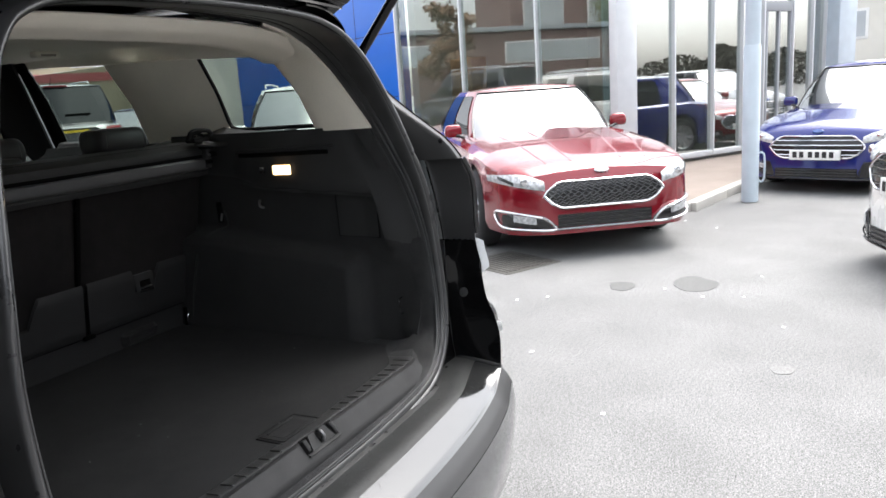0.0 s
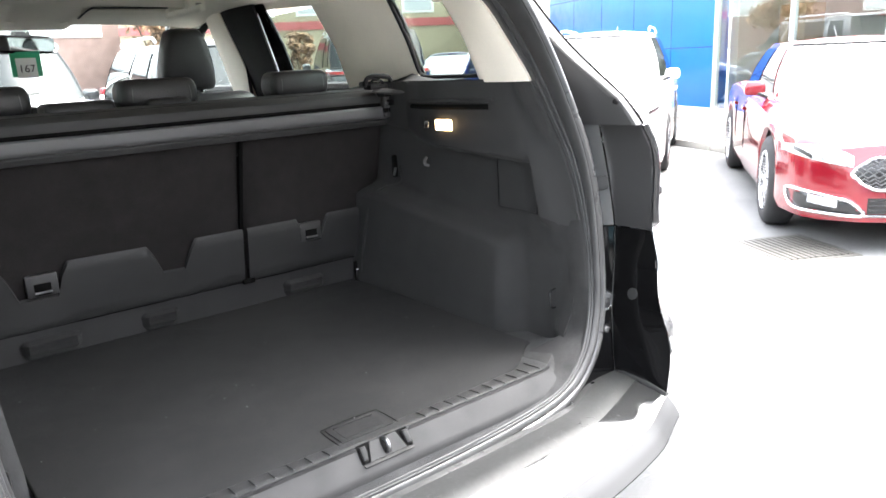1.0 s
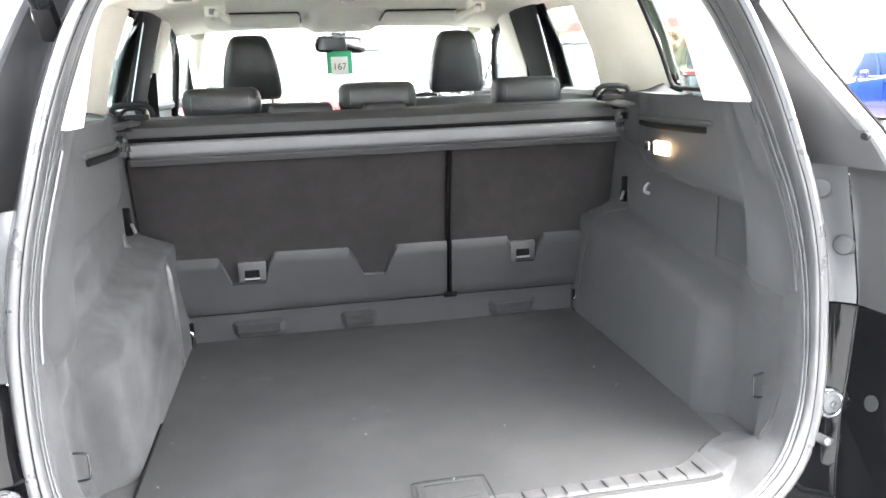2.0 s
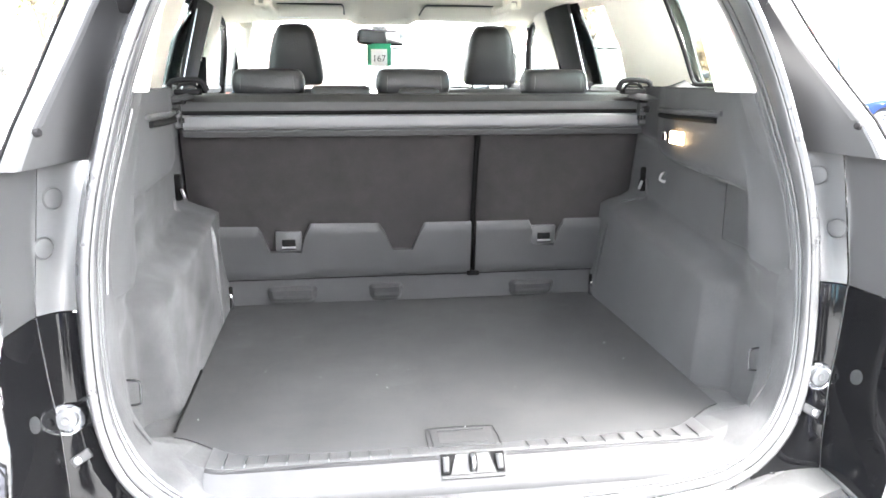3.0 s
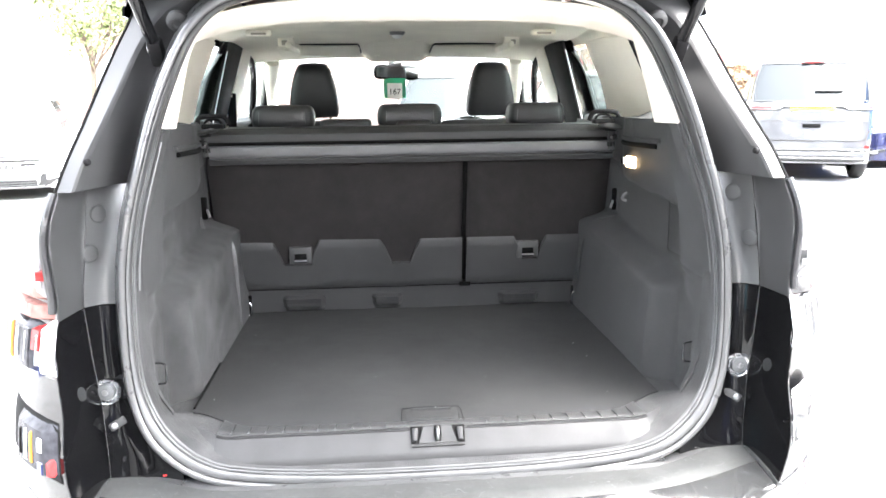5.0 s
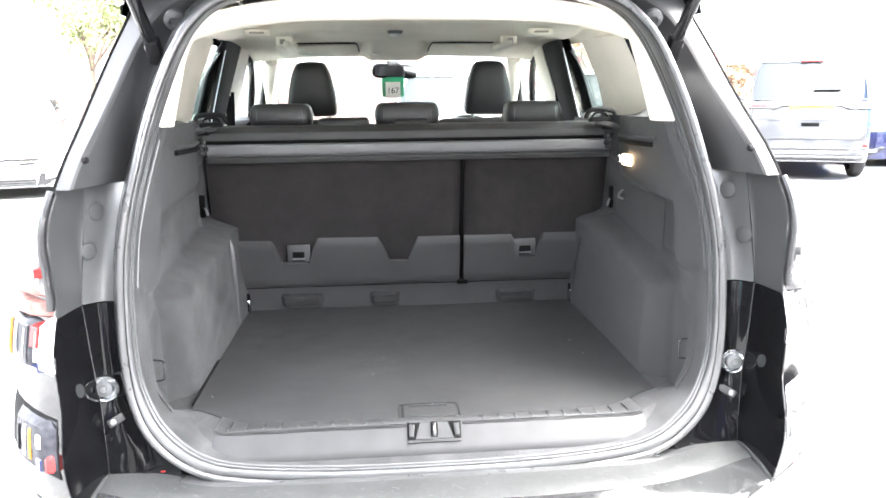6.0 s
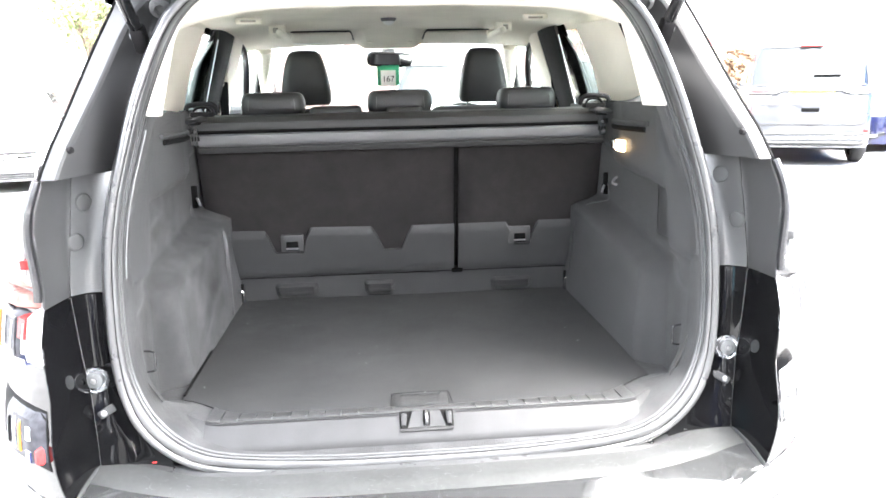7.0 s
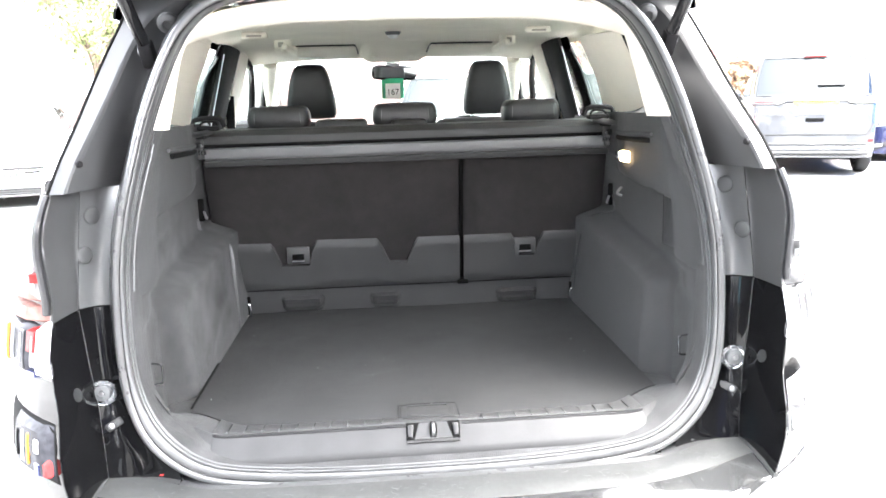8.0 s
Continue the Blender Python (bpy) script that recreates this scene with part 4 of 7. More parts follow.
    part("arch_edge", tube(seam, 0.0075 if s < 0 else 0.005, 10, flat=0.7), "trim_dark" if s > 0 else "jamb", ESTATE, "rounded trim edge of the wheel arch")
    latch = part("seat_latch", joined(box(s * 0.600 - 0.010, s * 0.600 + 0.010, 0.752, 0.764, 1.020, 1.085, 0.004), box(s * 0.590 - 0.006, s * 0.590 + 0.006, 0.744, 0.756, 1.028, 1.052, 0.003)), "dark_hole", ESTATE, "seat back latch")
    part("latch_tongue", moved(box(-0.0035, 0.0035, -0.003, 0.003, -0.012, 0.012, 0.002), pose(s * 0.584, 0.740, 1.040, 0, s * 18, 0)), "steel", latch, "steel latch tongue")
# 12 volt socket panel and boot lamp on the right-hand wall
sock = part("socket_panel", sheet(lambda y, z: (wall_x(y, z) - 0.006 - 0.002 * ease(0, 0.01, min(y - 0.15, 0.295 - y)), y, z), [0.15 + 0.145 * k / 8 for k in range(9)], [0.990 + 0.115 * k / 8 for k in range(9)], 0.002), "trim_dark", ESTATE, "plain access panel with a power socket")
outline = [(0.150, 0.990), (0.295, 0.990), (0.295, 1.105), (0.150, 1.105)]
part("panel_gap", tube([(wall_x(outline[k][0] * (1 - q) + outline[(k + 1) % 4][0] * q, outline[k][1] * (1 - q) + outline[(k + 1) % 4][1] * q) - 0.0075, outline[k][0] * (1 - q) + outline[(k + 1) % 4][0] * q, outline[k][1] * (1 - q) + outline[(k + 1) % 4][1] * q) for k in range(4) for q in (0, 0.33, 0.66)], 0.0016, 6, closed=True), "dark_hole", sock)
part("power_socket", moved(lathe([(0.0001, 0.002), (0.009, 0.002), (0.011, 0.0), (0.012, 0.004)], 20), Matrix.Translation((wall_x(0.2, 1.08) - 0.010, 0.200, 1.085))), "dark_hole", sock)
lamp = part("boot_lamp", box(0.533, 0.545, 0.400, 0.478, 1.170, 1.203, 0.004), "trim_dark", ESTATE, "small boot lamp, lit")
part("lamp_lens", box(0.5275, 0.536, 0.404, 0.466, 1.173, 1.200, 0.003), "warm_lens", lamp, "warm glowing lens")
part("lamp_clip", box(0.533, 0.541, 0.500, 0.520, 1.176, 1.196, 0.003), "chrome", lamp)

# rear seat backs, split two to one
def seat_y(z):
    return lerp(z, [0.69, 0.77, 0.93, 1.24, 1.30], [0.905, 0.900, 0.872, 0.795, 0.80])


def seat_sheet(x0, x1, z0, z1, out=0.0, edge=0.02, nx=16, nz=16, thick=0.004):
    def f(a, b):
        x, z = x0 + (x1 - x0) * a, z0 + (z1 - z0) * b
        e = min((x - x0), (x1 - x), (z - z0) * 2, (z1 - z) * 2)
        return (x, seat_y(z) + 0.018 * (1 - ease(0, edge, e)) - out, z)
    return sheet(f, [k / nx for k in range(nx + 1)], [k / nz for k in range(nz + 1)], thick)


NOTCH_L = [(-0.525, 0.931), (-0.428, 0.929), (-0.420, 0.915), (-0.400, 0.858), (-0.312, 0.856), (-0.300, 0.905), (-0.286, 0.935), (-0.106, 0.932), (-0.092, 0.91), (-0.070, 0.857), (-0.010, 0.855), (0.010, 0.905), (0.022, 0.930), (0.146, 0.930)]
NOTCH_R = [(0.172, 0.930), (0.312, 0.930), (0.322, 0.91), (0.338, 0.860), (0.392, 0.858), (0.404, 0.905), (0.416, 0.932), (0.53, 0.932)]


def hard_panel(outline, x0, x1):
    xs_, zs_ = [p[0] for p in outline], [p[1] for p in outline]
    cols = sorted(set([x0 + (x1 - x0) * k / 40 for k in range(41)] + xs_))
    def f(x, b):
        top = lerp(x, xs_, zs_)
        z = 0.780 + (top - 0.780) * b
        return (x, seat_y(z) - 0.010 - 0.006 * ease(0.0, 0.06, min(b + 0.02, 1.0 - b) + 0.0), z)
    return sheet(f, cols, [0, 0.05, 0.2, 0.4, 0.6, 0.8, 0.94, 0.98, 1], 0.004)


for nm, x0, x1, outline in (("wide", -0.598, 0.151, NOTCH_L), ("narrow", 0.165, 0.602, NOTCH_R)):
    back_ = part("rear_seat_back", seat_sheet(x0, x1, 0.775, 1.27), "seat_felt", ESTATE, "dark felt back of the " + nm + " rear seat", angle=60)
    part("seat_hard_panel", hard_panel(outline, max(x0, -0.528), min(x1, 0.53)), "panel", back_, "grey moulded lower panel", angle=50)
    cx = -0.346 if nm == "wide" else 0.357
    part("anchor_plate", box(cx - 0.034, cx + 0.034, 0.858, 0.872, 0.862, 0.914, 0.003), "sill_top", back_, "grey child seat anchor plate")
    part("anchor_hole", box(cx - 0.018, cx + 0.018, 0.8555, 0.860, 0.866, 0.893, 0.001), "dark_hole", back_)
    part("anchor_bar", rod((cx - 0.018, 0.854, 0.872), (cx + 0.018, 0.854, 0.872), 0.003), "steel", back_)
part("seat_filler", box(-0.74, 0.74, 0.945, 0.96, 0.36, 1.22), "seat_felt", ESTATE)
part("gap_strap", tube([(0.158, 0.905, 0.79), (0.158, 0.882, 0.92), (0.158, 0.83, 1.12), (0.158, 0.80, 1.22)], 0.0065, 8), "dark_hole", ESTATE, "dark strip painted as a reflection in the seat gap")
part("gap_foot", box(0.143, 0.178, 0.872, 0.886, 0.772, 0.785, 0.003), "dark_hole", ESTATE)
# hinge cover below the seats
part("seat_base_panel", sheet(lambda x, b: (x, 0.905 - 0.012 * b, 0.690 + 0.088 * b), [-0.53 + 1.06 * k / 20 for k in range(21)], [0, 0.5, 0.94, 1], 0.004), "panel", ESTATE, "grey hinge cover panel under the seat backs")
for x0, x1, z0, z1 in ((-0.412, -0.275, 0.700, 0.752), (-0.135, -0.035, 0.700, 0.751), (0.268, 0.402, 0.696, 0.746)):
    def pocket(a, b, x0=x0, x1=x1, z0=z0, z1=z1):
        """A rounded lid with a rolled upper edge."""
        e = min(a, 1 - a) * (x1 - x0)
        inset = 0.010 * (1 - ease(0.0, 0.5, b)) * (2 * a - 1)
        return (x0 + (x1 - x0) * a - inset, 0.903 - 0.024 * ease(0, 0.018, e) * ease(0, 0.5, b) * (1 - 0.5 * ease(0.86, 1.0, b)) - 0.004 * ease(0.62, 0.80, b) * (1 - ease(0.86, 0.98, b)), z0 + (z1 - z0) * b)
    part("hinge_cover", sheet(pocket, [k / 24 for k in range(25)], [k / 14 for k in range(15)], 0.003), "felt_smooth", ESTATE, "dark moulded hinge cover", angle=40)
part("panel_joint", tube([(-0.53, 0.888, 0.777), (0, 0.888, 0.777), (0.53, 0.888, 0.777)], 0.003, 6), "dark_hole", ESTATE)

# rolled luggage cover in its cassette
COVER = thing("luggage_cover", LEVEL @ pose(0, 0.72, 1.225), "grey and black retractable luggage cover, rolled up behind the seats", "luggage cover")
def prism(prof, x0, x1, n=2):
    return rings([[(x0 + (x1 - x0) * k / n, y, z) for y, z in prof] for k in range(n + 1)])
part("cassette_face", prism([(0.07, -0.037), (0.052, -0.032), (0.046, -0.024), (0.046, -0.004), (0.050, 0.0), (0.075, 0.002)], -0.578, 0.592), "cassette", COVER, "pale grey cassette face")
part("cassette_lower", prism([(0.085, -0.055), (0.062, -0.052), (0.056, -0.040), (0.058, -0.035), (0.085, -0.035)], -0.582, 0.596), "trim_dark", COVER)
part("cassette_slot", prism([(0.058, 0.001), (0.056, 0.011), (0.09, 0.014), (0.09, 0.001)], -0.585, 0.60), "dark_hole", COVER)
part("cover_roll", prism([(0.056, 0.011), (0.053, 0.018), (0.056, 0.032), (0.075, 0.044), (0.12, 0.050), (0.17, 0.052), (0.18, 0.030), (0.12, 0.012)], -0.585, 0.598), "cover", COVER, "black leather-grain cover flap")
for s in (1, -1):
    end = part("cover_end_cap", box(s * 0.598 - 0.022, s * 0.598 + 0.018, 0.035, 0.15, -0.03, 0.036, 0.008, 3), "trim_dark", COVER, "black plastic end cap")
    for k in range(4):
        part("grip_rib", box(s * 0.585 - 0.014 + k * 0.008, s * 0.585 - 0.010 + k * 0.008, 0.031, 0.041, -0.016, -0.004, 0.001), "black_gloss", end)
    part("cover_hinge", joined(tube(smooth_line([(s * 0.600, 0.03, 0.062), (s * 0.590, 0.03, 0.082), (s * 0.530, 0.035, 0.084), (s * 0.515, 0.04, 0.060)], 14), 0.0068, 8), tube(smooth_line([(s * 0.585, 0.045, 0.060), (s * 0.575, 0.045, 0.074), (s * 0.545, 0.045, 0.075), (s * 0.535, 0.05, 0.060)], 12), 0.0035, 6), box(s * 0.56 - 0.03, s * 0.56 + 0.03, 0.03, 0.07, 0.050, 0.064, 0.004)), "pillar", COVER, "black wire hinge bracket")
    part("end_step", joined(box(s * 0.588 - 0.020, s * 0.588 + 0.020, 0.020, 0.075, 0.028, 0.047, 0.003), box(s * 0.600 - 0.016, s * 0.600 + 0.016, 0.010, 0.060, 0.004, 0.020, 0.003)), "pillar", end, "stepped black clip")
    part("end_screw", disc((s * 0.582, 0.030, 0.010), 0.004, 0.003), "steel", end)
    part("cover_arm", tube([(s * 0.60, -0.10, 0.045), (s * 0.59, 0.0, 0.040), (s * 0.55, 0.05, 0.048)], 0.010, 8, flat=0.6), "trim_dark", COVER)


# head restraints
def pad_block(w, d, h, narrow=0.85, seg=32, sharp=0.28):
    """A stuffed head restraint: a rounded block narrower at the top."""
    loops = []
    for k in range(13):
        t = k / 12
        a = math.pi * (t - 0.5)
        ring = math.cos(a) ** sharp if abs(t - 0.5) < 0.499 else 0.25
        wz = (1 - (1 - narrow) * t)
        z = h * (0.5 + 0.5 * math.sin(a) * 1.0)
        loop = []
        for j in range(seg):
            b = 2 * math.pi * j / seg
            c, sn = math.cos(b), math.sin(b)
            loop.append((w / 2 * wz * ring * math.copysign(abs(c) ** (sharp * 1.8), c), d / 2 * (0.35 + 0.65 * ring) * ring * math.copysign(abs(sn) ** 0.6, sn), z))
        loops.append(loop)
    return rings(loops)


def head_restraint(x, y, z, w, d, h, parent, label, lean=0, posts=True, narrow=0.85, stitched=True, sharp=0.28):
    m = pose(x, y, z, lean, 0, 0)
    hr = part("head_restraint", moved(pad_block(w, d, h, narrow, sharp=sharp), m), "leather", parent, label, angle=70)
    if posts:
        for s in (1, -1):
            part("post", rod(m @ Vector((s * w * 0.26, 0, -0.05)), m @ Vector((s * w * 0.26, 0, 0.02)), 0.0055), "chrome", hr, "chrome post")
    if stitched:
        for s in (1, -1):
            part("stitching", tube([m @ Vector((s * w * 0.36 * (1 - (1 - narrow) * t), -d * 0.485 * (0.4 + 0.6 * math.sin(math.pi * (0.12 + 0.76 * t)) ** 0.3), h * (0.12 + 0.76 * t))) for t in (0, 0.25, 0.5, 0.75, 1)], 0.0009, 6), "thread", hr, "pale stitching")
    return hr


for x, w in ((-0.383, 0.192), (-0.002, 0.203), (0.390, 0.183)):
    head_restraint(x, 0.93, 1.266, w, 0.11, 0.074, ESTATE, "folded black leather rear head restraint", narrow=0.95, sharp=0.16)
part("rear_seat_top", joined(box(-0.60, 0.62, 0.90, 1.02, 1.12, 1.262, 0.03, 4)), "leather", ESTATE, "black leather top of the rear seats")
for x0, x1, z1 in ((-0.272, -0.118, 1.296), (-0.045, 0.064, 1.291)):
    part("seat_shoulder", box(x0, x1, 0.86, 0.97, 1.2, z1, 0.014, 3), "leather", ESTATE, "black leather seat shoulder")
for x in (-0.353, 0.368):
    fs = part("front_seat", joined(box(x - 0.24, x + 0.24, 1.60, 1.76, 0.75, 1.28, 0.06, 4), box(x - 0.25, x + 0.25, 1.65, 2.15, 0.60, 0.78, 0.06, 4)), "leather", ESTATE, "black leather front seat")
    head_restraint(x, 1.72, 1.292, 0.245, 0.11, 0.218, fs, "tall black leather front head restraint", lean=6, narrow=0.48, stitched=False, sharp=0.2)


# ---------------------------------------------------------------- cabin
def inner_x(y, z):
    """Half the width inside the cabin above the belt line."""
    return lerp(y, [0, 0.05, 0.25, 0.72, 1.2, 1.7, 2.6, 3.2], [0.50, 0.51, 0.53, 0.65, 0.73, 0.78, 0.76, 0.66]) - 0.25 * (z - 1.29)


def strip(s, edge0, edge1, fx, lift=0.0, n=6, nz=10, thick=0.012, round_=0.012):
    """An upright trim between two edges, each a list of (y, z) from bottom to top."""
    def at(e, t):
        zs_ = np.linspace(0, 1, len(e))
        return lerp(t, zs_, [p[0] for p in e]), lerp(t, zs_, [p[1] for p in e])
    def f(u, t):
        (y0, z0), (y1, z1) = at(edge0, t), at(edge1, t)
        y, z = y0 + (y1 - y0) * u, z0 + (z1 - z0) * u
        return (s * (fx(y, z) - lift + round_ * (2 * u - 1) ** 4), y, z)
    return sheet(f, [k / n for k in range(n + 1)], [k / nz for k in range(nz + 1)], thick * s)


for s in (1, -1):
    # rear pillar trim, from the weatherstrip to the rear side window
    def dtrim(u, t, s=s):
        z = 1.290 + 0.27 * t
        y0 = ya(z) + 0.006
        y1 = lerp(t, [0, 0.4, 0.75, 1], [0.268, 0.315, 0.385, 0.47])
        y = y0 + (y1 - y0) * u
        x = (rim_x(z) - 0.005) * (1 - ease(0, 0.55, u)) + (inner_x(y, z) - 0.004) * ease(0, 0.55, u)
        return (s * x, y, z)
    part("rear_pillar_trim", sheet(dtrim, [k / 10 for k in range(11)], [k / 14 for k in range(15)], 0.006 * s), "beige", ESTATE, "pale beige rear pillar trim", angle=60)
    part("pillar_return", strip(s, [(0.268, 1.292), (0.315, 1.40), (0.385, 1.49), (0.47, 1.56)], [(0.31, 1.292), (0.345, 1.40), (0.415, 1.49), (0.50, 1.56)], inner_x, -0.012), "beige", ESTATE)
    def cpillar(u, t, s=s):
        front = Vector((lerp(t, [0, 0.5, 1], [0.695, 0.665, 0.620]), lerp(t, [0, 0.5, 1], [1.13, 1.15, 1.20]), 1.275 + 0.27 * t))
        rear = Vector((lerp(t, [0, 0.5, 1], [0.732, 0.688, 0.630]), lerp(t, [0, 0.5, 1], [0.80, 0.79, 0.80]), 1.305 + 0.225 * t))
        p = front + (rear - front) * u
        return (s * (p.x - 0.018 * math.sin(math.pi * u) + 0.010 * (2 * u - 1) ** 6), p.y, p.z)
    part("middle_pillar_trim", sheet(cpillar, [k / 12 for k in range(13)], [k / 10 for k in range(11)], 0.010 * s), "beige", ESTATE, "pale beige middle pillar trim", angle=60)
    part("rear_door_frame", strip(s, [(1.75, 1.20), (1.76, 1.40), (1.78, 1.60)], [(2.00, 1.20), (2.02, 1.40), (2.08, 1.60)], inner_x, 0.02), "pillar", ESTATE, "black rear door frame", angle=60)
    part("front_pillar_trim", strip(s, [(2.00, 1.20), (2.02, 1.40), (2.08, 1.60)], [(2.20, 1.20), (2.21, 1.40), (2.23, 1.60)], inner_x, 0.026), "beige", ESTATE, "pale beige seat belt pillar", angle=60)
    part("front_door_seal", tube(smooth_line([(s * (inner_x(y, z) - 0.01), y, z) for y, z in ((2.62, 1.22), (2.57, 1.33), (2.50, 1.42), (2.42, 1.49), (2.32, 1.545), (2.20, 1.57))], 24), 0.016, 8), "pillar", ESTATE, "black front door seal")
    part("frame_bead", tube([(s * (inner_x(y, z) - 0.014), y, z) for y, z in ((1.742, 1.24), (1.748, 1.36), (1.756, 1.46), (1.765, 1.56))], 0.0020, 6), "alu", ESTATE, "bright window bead")
    part("windscreen_pillar", tube([(s * 0.70, 3.02, 1.22), (s * 0.66, 2.72, 1.40), (s * 0.60, 2.38, 1.565)], 0.035, 10), "beige", ESTATE, "pale beige windscreen pillar")
    part("belt_anchor", box(s * 0.745 - 0.012, s * 0.745 + 0.012, 1.98, 2.03, 1.38, 1.44, 0.008, 3), "beige", ESTATE, "seat belt height adjuster")
    belt = tube([(s * 0.735, 2.0, 1.40), (s * 0.74, 1.99, 1.2), (s * 0.745, 1.98, 0.9)], 0.022, 8, flat=0.08)
    part("seat_belt", belt, "pillar", ESTATE, "black seat belt")
    part("quarter_window_seal", tube(smooth_line([(s * x, y, z) for x, y, z in ((0.632, 0.79, 1.530), (0.686, 0.782, 1.415), (0.726, 0.788, 1.325), (0.728, 0.77, 1.306), (0.715, 0.72, 1.300), (0.66, 0.52, 1.300), (0.58, 0.34, 1.302))], 30), 0.006, 8), "pillar", ESTATE, "black quarter window seal")
    # cant rail between the side windows and the headliner
    part("cant_rail", sheet(lambda y, t, s=s: (s * (inner_x(y, 1.50) + 0.006 - 0.11 * t * t - 0.01 * t), y, lerp(y, [0.38, 0.8, 1.2, 1.7, 2.3], [1.495, 1.525, 1.545, 1.575, 1.565]) + 0.06 * math.sin(t * math.pi / 2)), [0.38 + 1.95 * k / 30 for k in range(31)], [k / 8 for k in range(9)], 0.004 * s), "headliner", ESTATE, angle=60)
    gx = s * 0.470 + 0.004
    gh_ = part("grab_handle", joined(box(gx - 0.034, gx + 0.034, 1.80, 1.84, 1.578, 1.626, 0.010, 3), box(gx - s * 0.020 - 0.013, gx - s * 0.020 + 0.013, 1.70, 2.06, 1.566, 1.592, 0.009, 3), box(gx - 0.034, gx + 0.034, 2.02, 2.07, 1.578, 1.626, 0.010, 3)), "beige", ESTATE, "pale folded grab handle")
    # slots are not cut; their shade is a darker patch
    part("handle_slot_shade", box(gx + s * 0.006 - 0.011, gx + s * 0.006 + 0.011, 1.7965, 1.801, 1.586, 1.606, 0.002), "slot_shade", gh_, "painted shade of a slot")
    part("coat_hook", box(s * 0.50 - 0.045, s * 0.50 + 0.045, 1.30, 1.335, 1.575, 1.597, 0.008, 3), "beige", ESTATE, "pale grab handle socket")
    part("coat_hook_shade", box(s * 0.50 - 0.026, s * 0.50 + 0.026, 1.297, 1.31, 1.580, 1.587, 0.002), "slot_shade", ESTATE)
    # door cards and sills
    part("door_card", sheet(lambda y, z, s=s: (s * (0.775 - 0.12 * ease(1.1, 0.55, y) + 0.01 * math.sin(3 * y) - 0.03 * ease(1.2, 1.29, z) * 0), y, z), [0.72 + 2.2 * k / 20 for k in range(21)], [0.40, 0.7, 0.95, 1.1, 1.2, 1.26, 1.275], 0.01 * s), "trim_dark", ESTATE, "dark door card", angle=60)
    for y0, y1 in ((1.06, 1.68), (2.16, 2.94)):
        part("window_ledge", tube([(s * (inner_x(y, 1.27) + 0.01), y, 1.272) for y in np.linspace(y0 - 0.05, y1 + 0.05, 8)], 0.022, 8), "trim_dark", ESTATE)
    def corner_(u, t, s=s):
        a, b = Vector((0.690, 1.03, 1.272)), Vector((0.730, 0.835, 1.314))
        c, d = Vector((0.600, 0.62, 1.268)), Vector((0.575, 0.40, 1.298))
        p = (a * (1 - t) + b * t) * (1 - u) + (c * (1 - t) + d * t) * u
        return (s * p.x, p.y, p.z - 0.010 * math.sin(math.pi * u))
    part("window_corner", sheet(corner_, [k / 8 for k in range(9)], [0, 0.25, 0.5, 0.75, 1], 0.01), "trim_dark", ESTATE, "dark trim under the quarter window")
    # panes, standing just outside the trims
    def pane(y0b, y1b, y0t, y1t, zb, zt, s=s):
        return sheet(lambda u, t: (s * (qx(y0b + (y1b - y0b) * u, zb + (zt - zb) * t) - 0.012), (y0b + (y1b - y0b) * u) * (1 - t) + (y0t + (y1t - y0t) * u) * t, zb + (zt - zb) * t), [k / 6 for k in range(7)], [k / 6 for k in range(7)], 0.004)
    for nm, a in (("quarter_window", (0.36, 0.80, 0.36, 0.90, 1.26, 1.54)), ("rear_door_window", (1.0, 1.78, 1.05, 1.78, 1.22, 1.548)), ("front_door_window", (2.0, 3.0, 2.05, 2.42, 1.22, 1.565))):
        p_ = part(nm, pane(*a), "glass" if nm == "front_door_window" else "privacy", ESTATE, "clear side window glass" if nm == "front_door_window" else "green-tinted side window glass")
        p_.visible_shadow = False
    # outer pillars and roof rail
    for e0, e1 in (([(0.80, 1.2), (0.86, 1.56)], [(1.0, 1.2), (1.07, 1.58)]), ([(1.74, 1.18), (1.75, 1.62)], [(2.06, 1.18), (2.04, 1.62)])):
        part("outer_pillar", strip(s, e0, e1, qx, 0.004, thick=-0.006), "black_gloss", ESTATE)
    part("roof_side", sheet(lambda y, t, s=s: (s * (qx(y, 1.56) + 0.004 - 0.16 * t * t), y, 1.555 + 0.085 * math.sin(t * math.pi / 2) + lerp(y, [0.25, 1.0, 2.0, 2.5], [-0.04, 0.02, 0.02, -0.03])), [0.22 + 2.25 * k / 24 for k in range(25)], [k / 8 for k in range(9)], -0.004 * s), "black_paint", ESTATE)
    part("screen_pillar_outer", tube([(s * 0.76, 3.10, 1.14), (s * 0.69, 2.75, 1.40), (s * 0.60, 2.40, 1.61)], 0.04, 10), "black_paint", ESTATE)
    # door mirror
    mir = part("door_mirror", moved(pad_block(0.20, 0.12, 0.15, 0.9), pose(s * 0.98, 2.66, 1.12)), "black_paint", ESTATE, "black door mirror")
    part("mirror_glass", box(s * 0.98 - 0.08, s * 0.98 + 0.08, 2.600, 2.603, 1.135, 1.25), "mirror", mir)
    part("mirror_arm", rod((s * 0.82, 2.70, 1.12), (s * 0.93, 2.68, 1.15), 0.02), "black_gloss", mir)


def roof_z(y):
    return lerp(y, [0.28, 0.45, 0.7, 1.1, 1.7, 2.1, 2.35], [1.555, 1.553, 1.583, 1.612, 1.628, 1.615, 1.575])


